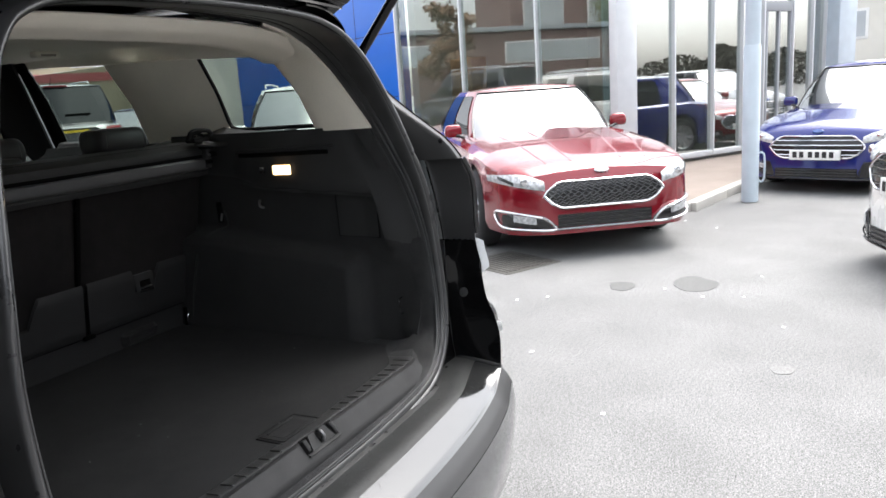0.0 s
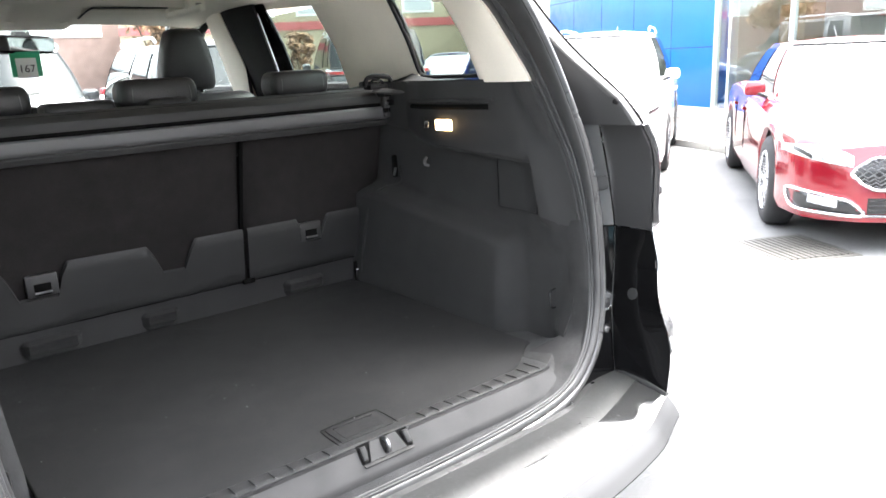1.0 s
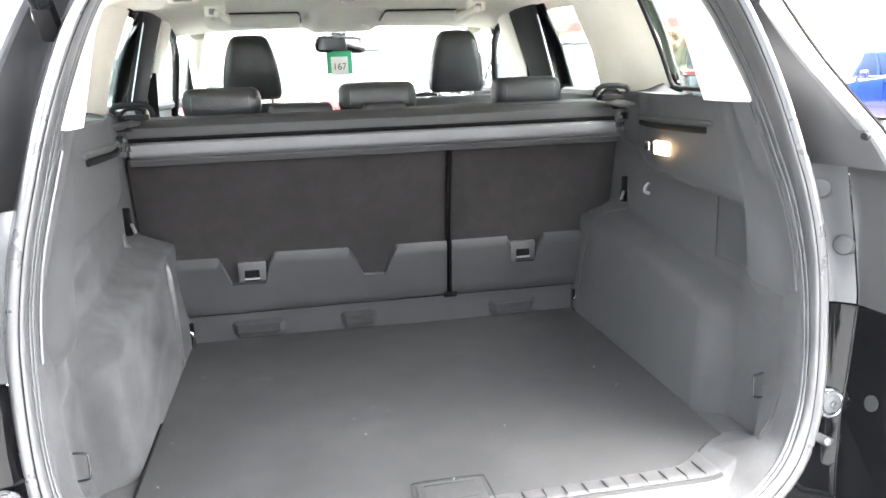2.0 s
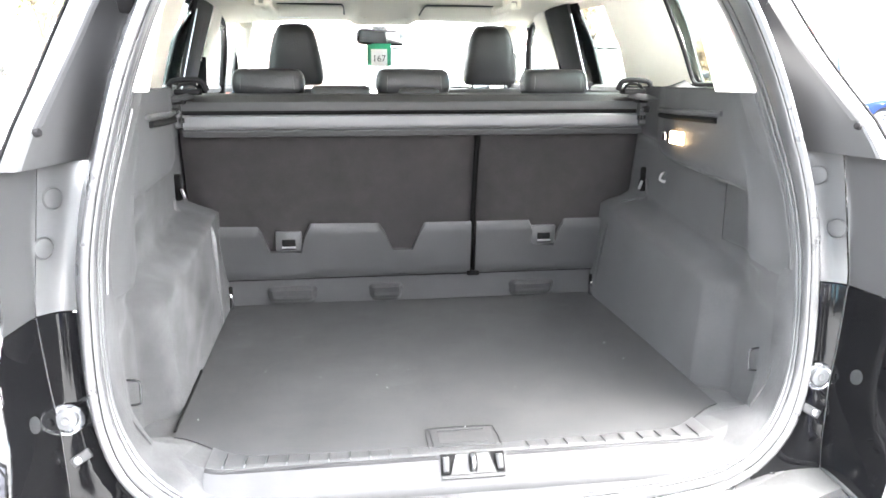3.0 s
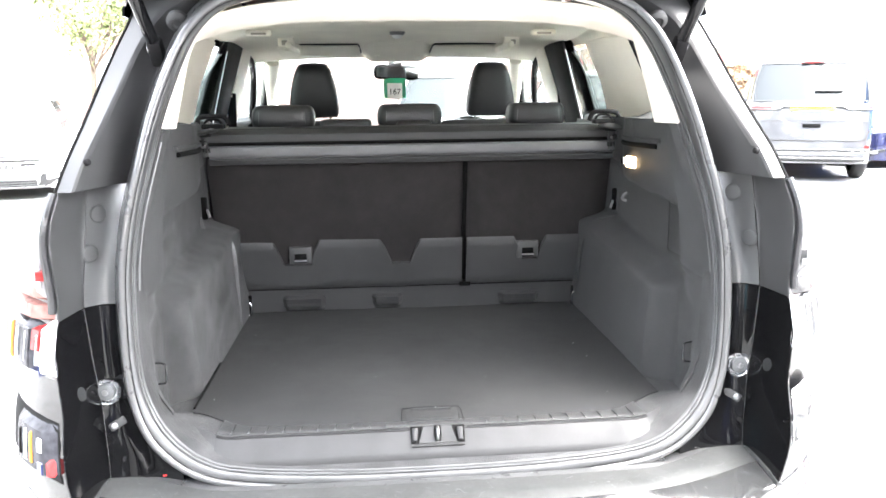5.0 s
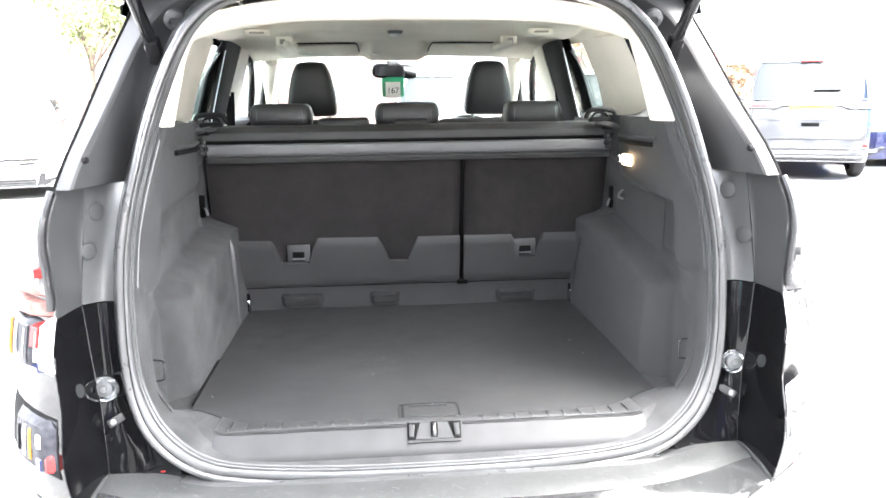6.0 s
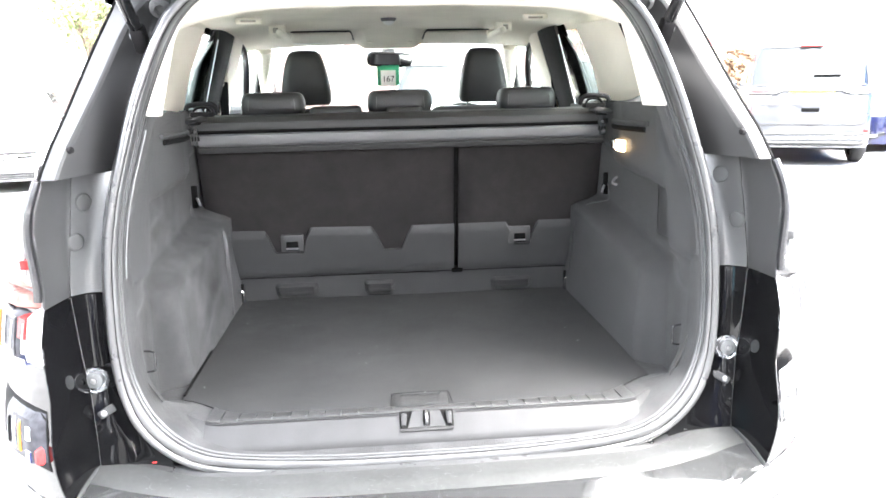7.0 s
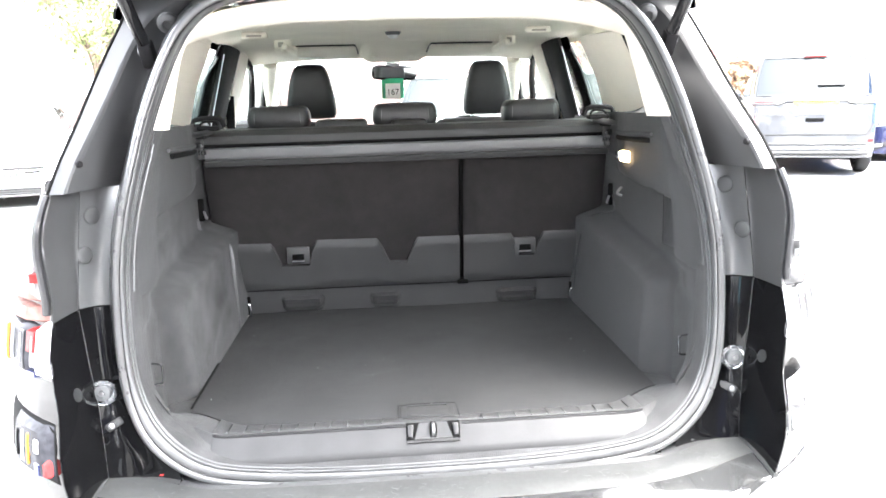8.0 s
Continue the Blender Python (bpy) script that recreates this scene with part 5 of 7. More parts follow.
part("headliner", sheet(lambda x, y: (x * (inner_x(y, 1.58) + 0.05), y, roof_z(y) - 0.03 * abs(x) ** 3 + 0.004), [k / 14 for k in range(-14, 15)], [0.40 + 1.97 * k / 30 for k in range(31)], 0.006), "headliner", ESTATE, "pale beige headliner", angle=60)
# rear roof trim: a rounded pale band behind the weatherstrip
def band(u, t):
    i = u * 0.47
    zt = 1.572 - 0.05 * (abs(u)) ** 4
    prof_y, prof_z = [ya(zt) + 0.012, 0.31, 0.40, 0.46, 0.50], [zt - 0.012, zt - 0.034, zt - 0.044, zt - 0.036, zt - 0.01]
    return (i * (1 + 0.18 * t), lerp(t, [0, 0.3, 0.6, 0.85, 1], prof_y), lerp(t, [0, 0.3, 0.6, 0.85, 1], prof_z))
part("rear_roof_trim", sheet(band, [k / 20 for k in range(-20, 21)], [k / 12 for k in range(13)], 0.004), "beige", ESTATE, "pale beige rear roof trim", angle=70)
part("roof_panel", sheet(lambda x, y: (x * 0.60, y, lerp(y, [0.22, 0.5, 1.2, 2.0, 2.45], [1.60, 1.635, 1.675, 1.675, 1.625]) + 0.02 * (1 - x * x)), [k / 10 for k in range(-10, 11)], [0.22 + 2.25 * k / 20 for k in range(21)], -0.006), "black_paint", ESTATE, "black painted roof")
# roof lamp, console, visors, mirror
rl = part("roof_lamp", moved(lathe([(0.0001, 0.006), (0.024, 0.006), (0.030, 0.0), (0.032, -0.008)], 28), pose(-0.012, 1.67, 1.618, 0, 90, 0)), "cassette", ESTATE, "round cabin roof lamp")
part("roof_lamp_lens", moved(lathe([(0.0001, 0.020), (0.012, 0.018), (0.020, 0.012), (0.024, 0.002)], 24), pose(-0.012, 1.67, 1.618, 0, 90, 0)), "white_plastic", rl)
def lining_z(x, y):
    """The headliner's height."""
    return roof_z(y) - 0.03 * abs(x / (inner_x(y, 1.58) + 0.05)) ** 3 + 0.004
def console(u, v):
    y = 1.86 + 0.45 * v
    x = u * (0.165 + 0.03 * v)
    low = ease(0, 0.8, v) * (1 - ease(0.55, 1.0, abs(u)))
    return (x, y, lining_z(x, y) + 0.006 - 0.042 * low)
part("overhead_console", sheet(console, [k / 20 for k in range(-20, 21)], [k / 14 for k in range(15)], 0.0), "headliner", ESTATE, "pale overhead console", angle=70)
for x in (-0.115, 0.115):
    part("console_button", moved(lathe([(0.0001, 0.006), (0.012, 0.005), (0.014, 0.0)], 16), pose(x * 0.8, 2.17, lining_z(0.09, 2.17) - 0.038, 0, 90, 0)), "beige", ESTATE)
for s in (1, -1):
    x0 = 0.160 if s > 0 else 0.172
    def visor(a, b, s=s, x0=x0):
        t = 2 * math.pi * b
        c, sn = math.cos(t), math.sin(t)
        r_ = min(1.0, (1 - abs(2 * a - 1) ** 6) ** 0.5 + 0.02)
        y = 2.145 + 0.105 * math.copysign(abs(c) ** 0.7, c) * (0.8 + 0.2 * r_)
        return (s * (x0 + 0.365 * a), y, 1.585 - 0.17 * (y - 2.145) + 0.011 * sn * r_)
    v = part("sun_visor", sheet(visor, [k / 20 for k in range(21)], [k / 20 for k in range(21)], 0.0), "beige", ESTATE, "pale fabric sun visor folded up", angle=60)
    part("visor_shadow_gap", tube(smooth_line([(s * (x0 - 0.004 + 0.372 * a), y, roof_z(y) - 0.010) for a, y in ((0.0, 2.22), (0.02, 2.06), (0.10, 2.028), (0.5, 2.026), (0.92, 2.03), (1.0, 2.06))], 30), 0.0035, 6), "trim_dark", v, "dark gap round the visor")
    if s < 0:
        part("visor_label", box(-0.44, -0.32, 2.16, 2.20, 1.5665, 1.5685), "white_card", v, "white warning label")
MIR = pose(0.005, 2.52, 1.508, 6, 2, 13)
mir = part("rear_view_mirror", moved(pad_block(0.246, 0.035, 0.076, 0.96, sharp=0.18), MIR @ pose(0, 0, -0.038)), "black_gloss", ESTATE, "black rear view mirror")
part("mirror_face", moved(box(-0.110, 0.110, -0.0205, -0.018, -0.025, 0.025, 0.0), MIR), "mirror", mir)
part("mirror_stem", joined(rod((0.0, 2.53, 1.50), (0.0, 2.56, 1.56), 0.014), box(-0.035, 0.035, 2.53, 2.60, 1.535, 1.565, 0.008)), "black_gloss", mir)
# numbered green tag on the mirror
TAG = thing("hanging_tag", LEVEL @ pose(-0.006, 2.50, 1.378), "green card tag hanging from the mirror, numbered 167", "tag")
part("card", box(-0.056, 0.056, -0.001, 0.001, 0.0, 0.100, 0.0), "green_card", TAG, "green card")
part("number_panel", box(-0.038, 0.038, -0.0035, -0.0015, -0.004, 0.075, 0.0), "white_card", TAG, "white number panel")
tx = bpy.data.curves.new("number", "FONT")
tx.body, tx.size, tx.align_x, tx.extrude = "167", 0.042, "CENTER", 0.0004
tob = new("number", tx)
tob.data.materials.append(M["ink"])
tob.parent = TAG
tob.matrix_basis = pose(0, -0.0045, 0.018, 90, 0, 0)
part("tag_string", tube([(0.0, 0.0, 0.112), (-0.004, 0.01, 0.14)], 0.001, 6), "white_card", TAG)

# windscreen, dashboard, steering wheel
ws = part("windscreen", sheet(lambda u, t: (u * (0.72 - 0.13 * t), 3.14 - 0.70 * t - 0.10 * u * u, 1.10 + 0.50 * t), [k / 10 for k in range(-10, 11)], [k / 8 for k in range(9)], 0.005), "screen", ESTATE, "clear windscreen")
ws.visible_shadow = False
part("dashboard", sheet(lambda u, t: (u * 0.74, 2.45 + 0.72 * t - 0.05 * math.cos(u * 3), lerp(t, [0, 0.12, 0.3, 0.6, 1], [0.62, 1.02, 1.10, 1.10, 1.06]) + 0.03 * math.exp(-((u - 0.5) / 0.22) ** 2) * ease(0, 0.2, t) * (1 - ease(0.3, 0.6, t))), [k / 16 for k in range(-16, 17)], [k / 12 for k in range(13)], 0.01), "panel", ESTATE, "dark dashboard", angle=60)
sw = part("steering_wheel", moved(tube([(0.185 * math.cos(t), 0, 0.185 * math.sin(t)) for t in np.linspace(0, 2 * math.pi, 33)[:-1]], 0.016, 10, closed=True), pose(0.36, 2.28, 1.10, -22, 0, 0)), "leather", ESTATE, "black leather steering wheel")
part("wheel_hub", moved(joined(disc((0, 0, 0), 0.06, 0.02), box(-0.17, 0.17, -0.01, 0.01, -0.02, 0.02, 0.006), box(-0.02, 0.02, -0.01, 0.01, -0.17, 0.0, 0.006)), pose(0.36, 2.28, 1.10, -22, 0, 0)), "panel", sw)
part("cabin_floor", box(-0.80, 0.80, 0.94, 3.2, 0.30, 0.36), "carpet", ESTATE)
part("bulkhead", box(-0.78, 0.78, 3.16, 3.20, 0.30, 1.10), "underbody", ESTATE)
part("boot_pan", box(-0.66, 0.66, -0.02, 0.95, 0.40, 0.56), "underbody", ESTATE)

# outer body forward of the wings
def arch_low(y, base, axles, r):
    z = base
    for a in axles:
        d = abs(y - a)
        if d < r:
            z = max(z, 0.0 + 0.34 + math.sqrt(r * r - d * d))
    return z


def lower_shell(y0, y1, n, axles, r, W, zb, zt, base=0.24, ends=None, cabin=None):
    """The lower body of a car as one skin: sides, shoulders, bonnet and rear deck."""
    loops = []
    extra = [a + k * r / 6 * 1.0001 for a in axles for k in range(-6, 7)]
    for y in sorted(set([y0 + (y1 - y0) * k / n for k in range(n + 1)] + [e for e in extra if y0 < e < y1])):
        w, zs_, zc = W(y), zb(y), zt(y)
        lo = min(arch_low(y, base, axles, r), zs_ - 0.10)
        mid = lo + (zs_ - lo) * 0.5
        half = [(w * 0.965, lo), (w * 0.995, lo + (zs_ - lo) * 0.12), (w, mid), (w * 0.99, zs_ - 0.09), (w * 0.965, zs_ - 0.03), (w * 0.92, zs_), (w * 0.80, zs_ + (zc - zs_) * 0.45), (w * 0.55, zs_ + (zc - zs_) * 0.8), (w * 0.25, zc), (0, zc + 0.006)]
        loops.append([(-x, y, z) for x, z in half] + [(x, y, z) for x, z in half[-2::-1]])
    bm = rings(loops, closed=False)
    for e in (loops[0], loops[-1]):
        if ends:
            bm.faces.new([bm.verts.new(p) for p in e])
    bmesh.ops.remove_doubles(bm, verts=bm.verts, dist=1e-4)
    return bm


def wheel_set(parent, places, r, w, kind="wheel"):
    """Wheels with tyre and ten-spoke alloy rim."""
    for x, y in places:
        s = 1 if x > 0 else -1
        prof = [(r * 0.66, -w / 2 + 0.02), (r * 0.70, -w / 2 + 0.005), (r * 0.86, -w / 2), (r * 0.96, -w / 2 + 0.02), (r, -w / 2 + 0.05), (r, w / 2 - 0.05), (r * 0.96, w / 2 - 0.02), (r * 0.86, w / 2), (r * 0.70, w / 2 - 0.005), (r * 0.66, w / 2 - 0.02)]
        m = Matrix.Translation((x, y, r))
        ty = part("wheel", moved(lathe(prof, 40), m), "tyre", parent, "black tyre on an alloy rim")
        bits = [lathe([(r * 0.68, -w / 2 + 0.015), (r * 0.66, -w / 2 + 0.002), (r * 0.62, -w / 2 + 0.012), (r * 0.61, w / 2 - 0.02)], 40)]
        hub = lathe([(0.0001, -w / 2 + 0.02), (r * 0.13, -w / 2 + 0.022), (r * 0.16, -w / 2 + 0.04)], 20)
        bits.append(hub)
        for k in range(10):
            a = 2 * math.pi * k / 10
            sp = rings([[(-w / 2 + 0.018 + 0.03 * q, (r * 0.12 + (r * 0.52) * t) * 1.0, z * (0.020 + 0.012 * t)) for q, z in ((0, -1), (0, 1), (1, 0.7), (1, -0.7))] for t in (0, 0.5, 1)])
            bits.append(moved(sp, Matrix.Rotation(a, 4, "X")))
        rim = joined(*bits)
        if s > 0:
            rim = moved(rim, Matrix.Scale(-1, 4, (1, 0, 0)))
        part("rim", moved(rim, m), "alloy", ty, "silver alloy rim")
        part("brake_disc", moved(lathe([(0.0001, 0.0), (r * 0.60, 0.0), (r * 0.60, 0.02), (0.0001, 0.02)], 30), m), "underbody", ty)


kW = lambda y: lerp(y, [0.44, 0.8, 1.5, 2.6, 3.5, 4.0, 4.25, 4.38, 4.42], [0.912, 0.918, 0.918, 0.915, 0.91, 0.88, 0.79, 0.62, 0.50])
kB = lambda y: lerp(y, [0.44, 1.0, 2.0, 3.1, 3.6, 4.0, 4.25, 4.42], [1.17, 1.15, 1.12, 1.06, 1.0, 0.93, 0.84, 0.70])
kT = lambda y: lerp(y, [0.44, 3.0, 3.2, 3.6, 4.0, 4.25, 4.42], [1.14, 1.08, 1.12, 1.09, 1.02, 0.92, 0.72])
side = lower_shell(3.12, 4.42, 22, (3.53,), 0.40, kW, kB, kT, ends=True)
part("front_body", side, "black_paint", ESTATE, "black painted bonnet and front wings")
for s in (1, -1):
    def flank(t, y, s=s):
        lo, zs_, w = arch_low(y, 0.24, (0.84,), 0.40), kB(y), kW(y)
        lo = min(lo, zs_ - 0.1)
        z = lo + (zs_ - lo) * t
        return (s * w * lerp(t, [0, 0.15, 0.5, 0.85, 1], [0.965, 0.992, 1.0, 0.985, 0.93]), y, z)
    part("body_side", sheet(flank, [k / 8 for k in range(9)], sorted([0.45 + (3.13 - 0.45) * k / 40 for k in range(41)] + [0.84 + 0.4 * k / 6.001 for k in range(-5, 7)]), 0.003 * s), "black_paint", ESTATE, "black painted doors and sill")
    for y0, y1 in ((1.05, 2.0), (2.06, 3.05)):
        part("door_gap", tube([(s * (kW(y0) * 1.002), y0, z) for z in (0.32, 0.6, 0.9, 1.05)], 0.004, 6), "dark_hole", ESTATE)
    part("door_handle", box(s * 0.925 - 0.012, s * 0.925 + 0.012, 1.15, 1.33, 0.98, 1.01, 0.008), "black_gloss", ESTATE)
    part("door_handle", box(s * 0.922 - 0.012, s * 0.922 + 0.012, 2.12, 2.30, 0.96, 0.99, 0.008), "black_gloss", ESTATE)
    part("head_lamp", moved(pad_block(0.34, 0.2, 0.14, 0.8), pose(s * 0.66, 4.20, 0.74, 0, 0, -s * 28)), "clear_lens", ESTATE, "clear head lamp")
part("front_grille", moved(box(-0.42, 0.42, 4.39, 4.45, 0.48, 0.66, 0.03, 3), Matrix.Identity(4)), "black_gloss", ESTATE, "black front grille")
wheel_set(ESTATE, [(s * 0.80, y) for s in (1, -1) for y in (0.84, 3.53)], 0.35, 0.23)

# raised tailgate on its two struts
TG = Matrix.Translation((0, 0.26, 1.615)) @ pose(0, 0, 0, -24, 0, 0)
def gate(u, t):
    """From the hinges to the lower edge; the gate points backwards."""
    w = lerp(t, [0, 0.4, 0.62, 0.8, 1], [0.60, 0.64, 0.70, 0.69, 0.60])
    return TG @ Vector((u * w, -1.16 * t, 0.03 + 0.06 * math.sin(math.pi * min(1, t)) * (1 - 0.4 * u * u) - 0.10 * ease(0.75, 1, t) - 0.03 * abs(u) ** 4))
gat = part("tailgate", sheet(gate, [k / 14 for k in range(-14, 15)], [k / 16 for k in range(17)], 0.03), "black_paint", ESTATE, "black tailgate standing open overhead")
part("gate_lining", sheet(lambda u, t: TG @ Vector((u * 0.58, -0.06 - 1.03 * t, -0.018 + 0.05 * math.sin(math.pi * t) - 0.09 * ease(0.75, 1, t) - 0.01 * abs(u) ** 4)), [k / 10 for k in range(-10, 11)], [k / 12 for k in range(13)], 0.006), "trim_dark", gat, "dark plastic inner lining")
part("gate_lock", moved(box(-0.06, 0.06, -1.06, -0.99, -0.075, -0.03, 0.01), TG), "black_gloss", gat)
for s in (1, -1):
    foot, head = Vector((s * 0.528, 0.155, 1.446)), Vector((s * 0.585, -0.16, 1.84))
    mid = foot + (head - foot) * 0.55
    st = part("gas_strut", rod(foot, mid, 0.0125, 14), "black_paint", ESTATE, "black gas strut")
    part("strut_rod", rod(mid, head, 0.006, 12), "steel", st, "bright steel rod")
    part("strut_ball", rod(foot + Vector((-s * 0.012, 0, 0)), foot + Vector((s * 0.016, 0.0, 0)), 0.008, 14), "steel", st, "steel ball joint")
    part("strut_socket", moved(box(-0.014, 0.014, -0.014, 0.014, -0.035, 0.02, 0.006), Matrix.Translation(foot) @ pose(0, 0, 0, 40, 0, 0)), "pillar", st)
    grom = Vector((s * 0.492, 0.190, 1.499))
    part("wire_grommet", moved(lathe([(0.0001, -0.002), (0.008, -0.002), (0.011, -0.006), (0.017, -0.004), (0.022, 0.0), (0.022, 0.01)], 24), Matrix.Translation(grom) @ pose(0, 0, 0, 0, 0, 90) @ pose(0, 0, 0, 0, -35, 0)), "trim_dark", ESTATE, "ribbed rubber wiring grommet")


# ---------------------------------------------------------------- ground, kerb and drain
def flat(pts, z0, z1, bevel=0.0):
    """A slab with the given plan outline."""
    bm = rings([[(x, y, z0) for x, y in pts], [(x, y, z1) for x, y in pts]])
    return bm


gb = bmesh.new()
bmesh.ops.create_grid(bm := gb, x_segments=40, y_segments=40, size=1)
for v in gb.verts:
    v.co.x, v.co.y = math.copysign(abs(v.co.x) ** 2.4, v.co.x) * 600, math.copysign(abs(v.co.y) ** 2.4, v.co.y) * 600
tagged(part("ground", gb, "asphalt"), "worn pale grey asphalt of the forecourt", "ground", kind="structure")

KD = Vector((0.371, 0.929, 0))          # along the kerb and the main facade
KN = Vector((0.929, -0.371, 0))         # towards the building
COLUMN = Vector((9.54, 1.71, 0))
F2 = Vector((0.851, -0.525, 0)).normalized()
pave_pts = [Vector((6.72, 0.31, 0)), Vector((8.38, 4.52, 0)), Vector((8.38, 4.52, 0)) + KD * 9, Vector((8.38, 4.52, 0)) + KD * 9 + KN * 3.2, COLUMN + KN * 0.3, COLUMN + F2 * 6 + KN * 0.2, Vector((13.4, -1.05, 0))]
tagged(part("pavement", flat([(p.x, p.y) for p in pave_pts], -0.05, 0.085), "paving"), "brown paved footway before the showroom", "pavement", kind="structure")
def kerb_run(a, b, n, name_parent):
    a, b = Vector(a), Vector(b)
    d = (b - a) / n
    side_ = Vector((-d.y, d.x, 0)).normalized()
    ln = d.length - 0.008
    me = None
    for k in range(n):
        if me is None:
            kb = box(-ln / 2, ln / 2, -0.07, 0.055, -0.05, 0.095, 0.012, 2)
            ob = part("kerb_stone", kb, "kerb", name_parent)
            me = ob.data
        else:
            ob = new("kerb_stone", me)
            ob.parent = name_parent
        c = a + d * (k + 0.5)
        ob.matrix_basis = pose(c.x, c.y, 0, 0, 0, math.degrees(math.atan2(d.y, d.x)))
KERB = thing("kerb", pose(0, 0, 0), "pale concrete kerb stones", "kerb", kind="structure")
kerb_run((6.72, 0.31, 0), (8.38, 4.52, 0), 5, KERB)
kerb_run((8.38, 4.52, 0), (8.38 + 0.371 * 9, 4.52 + 0.929 * 9, 0), 10, KERB)
kerb_run((13.4, -1.05, 0), (6.72, 0.31, 0), 7, KERB)

DRAIN = thing("drain_cover", pose(4.22, 1.33, 0.0, 0, 0, -27), "rusty cast iron drain grating in the asphalt", "drain cover")
part("drain_frame", box(-0.28, 0.28, -0.31, 0.31, -0.02, 0.006, 0.003), "iron", DRAIN)
part("drain_pit", box(-0.245, 0.245, -0.27, 0.27, 0.004, 0.0075), "dark_hole", DRAIN)
for k in range(11):
    part("bar", box(-0.245 + k * 0.0455, -0.215 + k * 0.0455, -0.27, 0.27, 0.004, 0.012, 0.002), "iron", DRAIN)
random.seed(2)
def blob(cx, cy, rx, ry, z, n=36, wob=0.15):
    ph = [random.uniform(0, 6.28) for _ in range(4)]
    rr = lambda t: 1 + wob * sum(math.sin((k + 2) * t + ph[k]) / (k + 1.5) for k in range(4))
    return flat([(cx + rx * rr(t) * math.cos(t), cy + ry * rr(t) * math.sin(t)) for t in np.linspace(0, 2 * math.pi, n + 1)[:-1]], -0.01, z)
tagged(part("tar_patch", blob(3.88, -0.16, 0.19, 0.14, 0.003), "tar"), "dark round repair patch in the asphalt", "patch", kind="structure")
tagged(part("tar_patch", blob(3.72, 0.29, 0.12, 0.08, 0.003), "tar"), "dark round repair patch in the asphalt", "patch", kind="structure")
tagged(part("pale_stain", blob(2.45, -0.77, 0.06, 0.05, 0.003), "stain"), "pale spilled stain on the asphalt", "stain", kind="structure")
for k in range(14):
    x, y = random.uniform(1.6, 6.2), random.uniform(-1.0, 0.9)
    tagged(part("litter_scrap", box(x - 0.012, x + random.uniform(0.0, 0.02), y - 0.01, y + 0.008, 0.0, 0.004, 0.001), "white_card"), "tiny pale scrap of litter on the asphalt", "litter", group="scraps on the ground")

# ---------------------------------------------------------------- showroom
SHOW = thing("showroom", pose(0, 0, 0), "glass-fronted car showroom with a bright blue clad wall", "building")


def along(a, b, h0, h1, d0, d1, bevel=0.0):
    """A block along a plan line from a to b, from depth d0 to d1 behind it."""
    a, b = Vector((a[0], a[1], 0)), Vector((b[0], b[1], 0))
    d = b - a
    m = Matrix.Translation(a) @ Matrix.Rotation(math.atan2(d.y, d.x), 4, "Z")
    return moved(box(0, d.length, d0, d1, h0, h1, bevel), m)


C0 = COLUMN
B0 = C0 + KD * 5.07
B1 = B0 + KD * 6.8
E2 = C0 + F2 * 4.72
# along() puts positive depth to the left of the line; run the lines so that this is inside
part("blue_wall", along(B1, B0, 0.10, 4.2, 0.0, 0.25, 0.006), "blue_panel", SHOW, "bright blue flat cladding")
for k in range(1, 5):
    q = B1 + (B0 - B1) * (k / 5)
    part("cladding_joint", along(q, q + (B0 - B1).normalized() * 0.012, 0.10, 4.2, -0.003, 0.02), "navy_paint", SHOW)
for z in (1.35, 2.55):
    part("cladding_joint", along(B1, B0, z, z + 0.012, -0.003, 0.02), "navy_paint", SHOW)
part("plinth", along(B1, C0, 0.0, 0.30, -0.05, 0.12, 0.01), "kerb", SHOW, "low pale plinth")
part("wall_beyond", along(B1 + KD * 9, B1, 0.0, 4.0, 0.0, 0.25), "render_wall", SHOW, "pale rendered wall")


def glazing(a, b, bays, z0, z1, mull=0.034, transom=None, pane="shop_glass"):
    a, b = Vector(a), Vector(b)
    t = (b - a).normalized()
    for k in bays:
        q = a + (b - a) * k
        part("mullion", along(q - t * mull / 2, q + t * mull / 2, z0, z1, -0.04, 0.08, 0.004), "alu", SHOW, "pale aluminium mullion")
    for k, l in zip(bays, bays[1:]):
        part("pane", along(a + (b - a) * k, a + (b - a) * l, z0, z1, 0.015, 0.021), pane, SHOW, "tinted showroom glass")
    part("bottom_rail", along(a, b, z0, z0 + 0.08, -0.03, 0.07, 0.004), "alu", SHOW)
    for z in transom or ():
        part("transom", along(a, b, z, z + 0.06, -0.03, 0.07, 0.004), "alu", SHOW)


glazing(B0, C0, (0.0, 0.355, 0.695, 1.0), 0.14, 3.6)
part("fascia", along(B0, C0, 3.6, 4.2, -0.05, 0.3, 0.01), "fascia", SHOW, "grey roof fascia")
part("corner_column", along(C0 - KD * 0.18, C0 + F2 * 0.05, 0.0, 4.2, -0.10, 0.25, 0.02), "alu", SHOW, "broad white corner column")
glazing(E2, C0 + F2 * 0.2, (0.0, 0.08, 0.20, 0.366, 0.48, 0.63, 0.82, 1.0), 0.14, 3.3, 0.030, pane="side_glass")
part("fascia", along(E2, C0, 3.3, 3.9, -0.05, 0.3, 0.01), "fascia", SHOW, "grey roof fascia")
part("end_pier", along(E2 + F2 * 0.5, E2, 0.0, 4.2, -0.05, 0.3, 0.01), "post_paint", SHOW, "pale grey end pier")
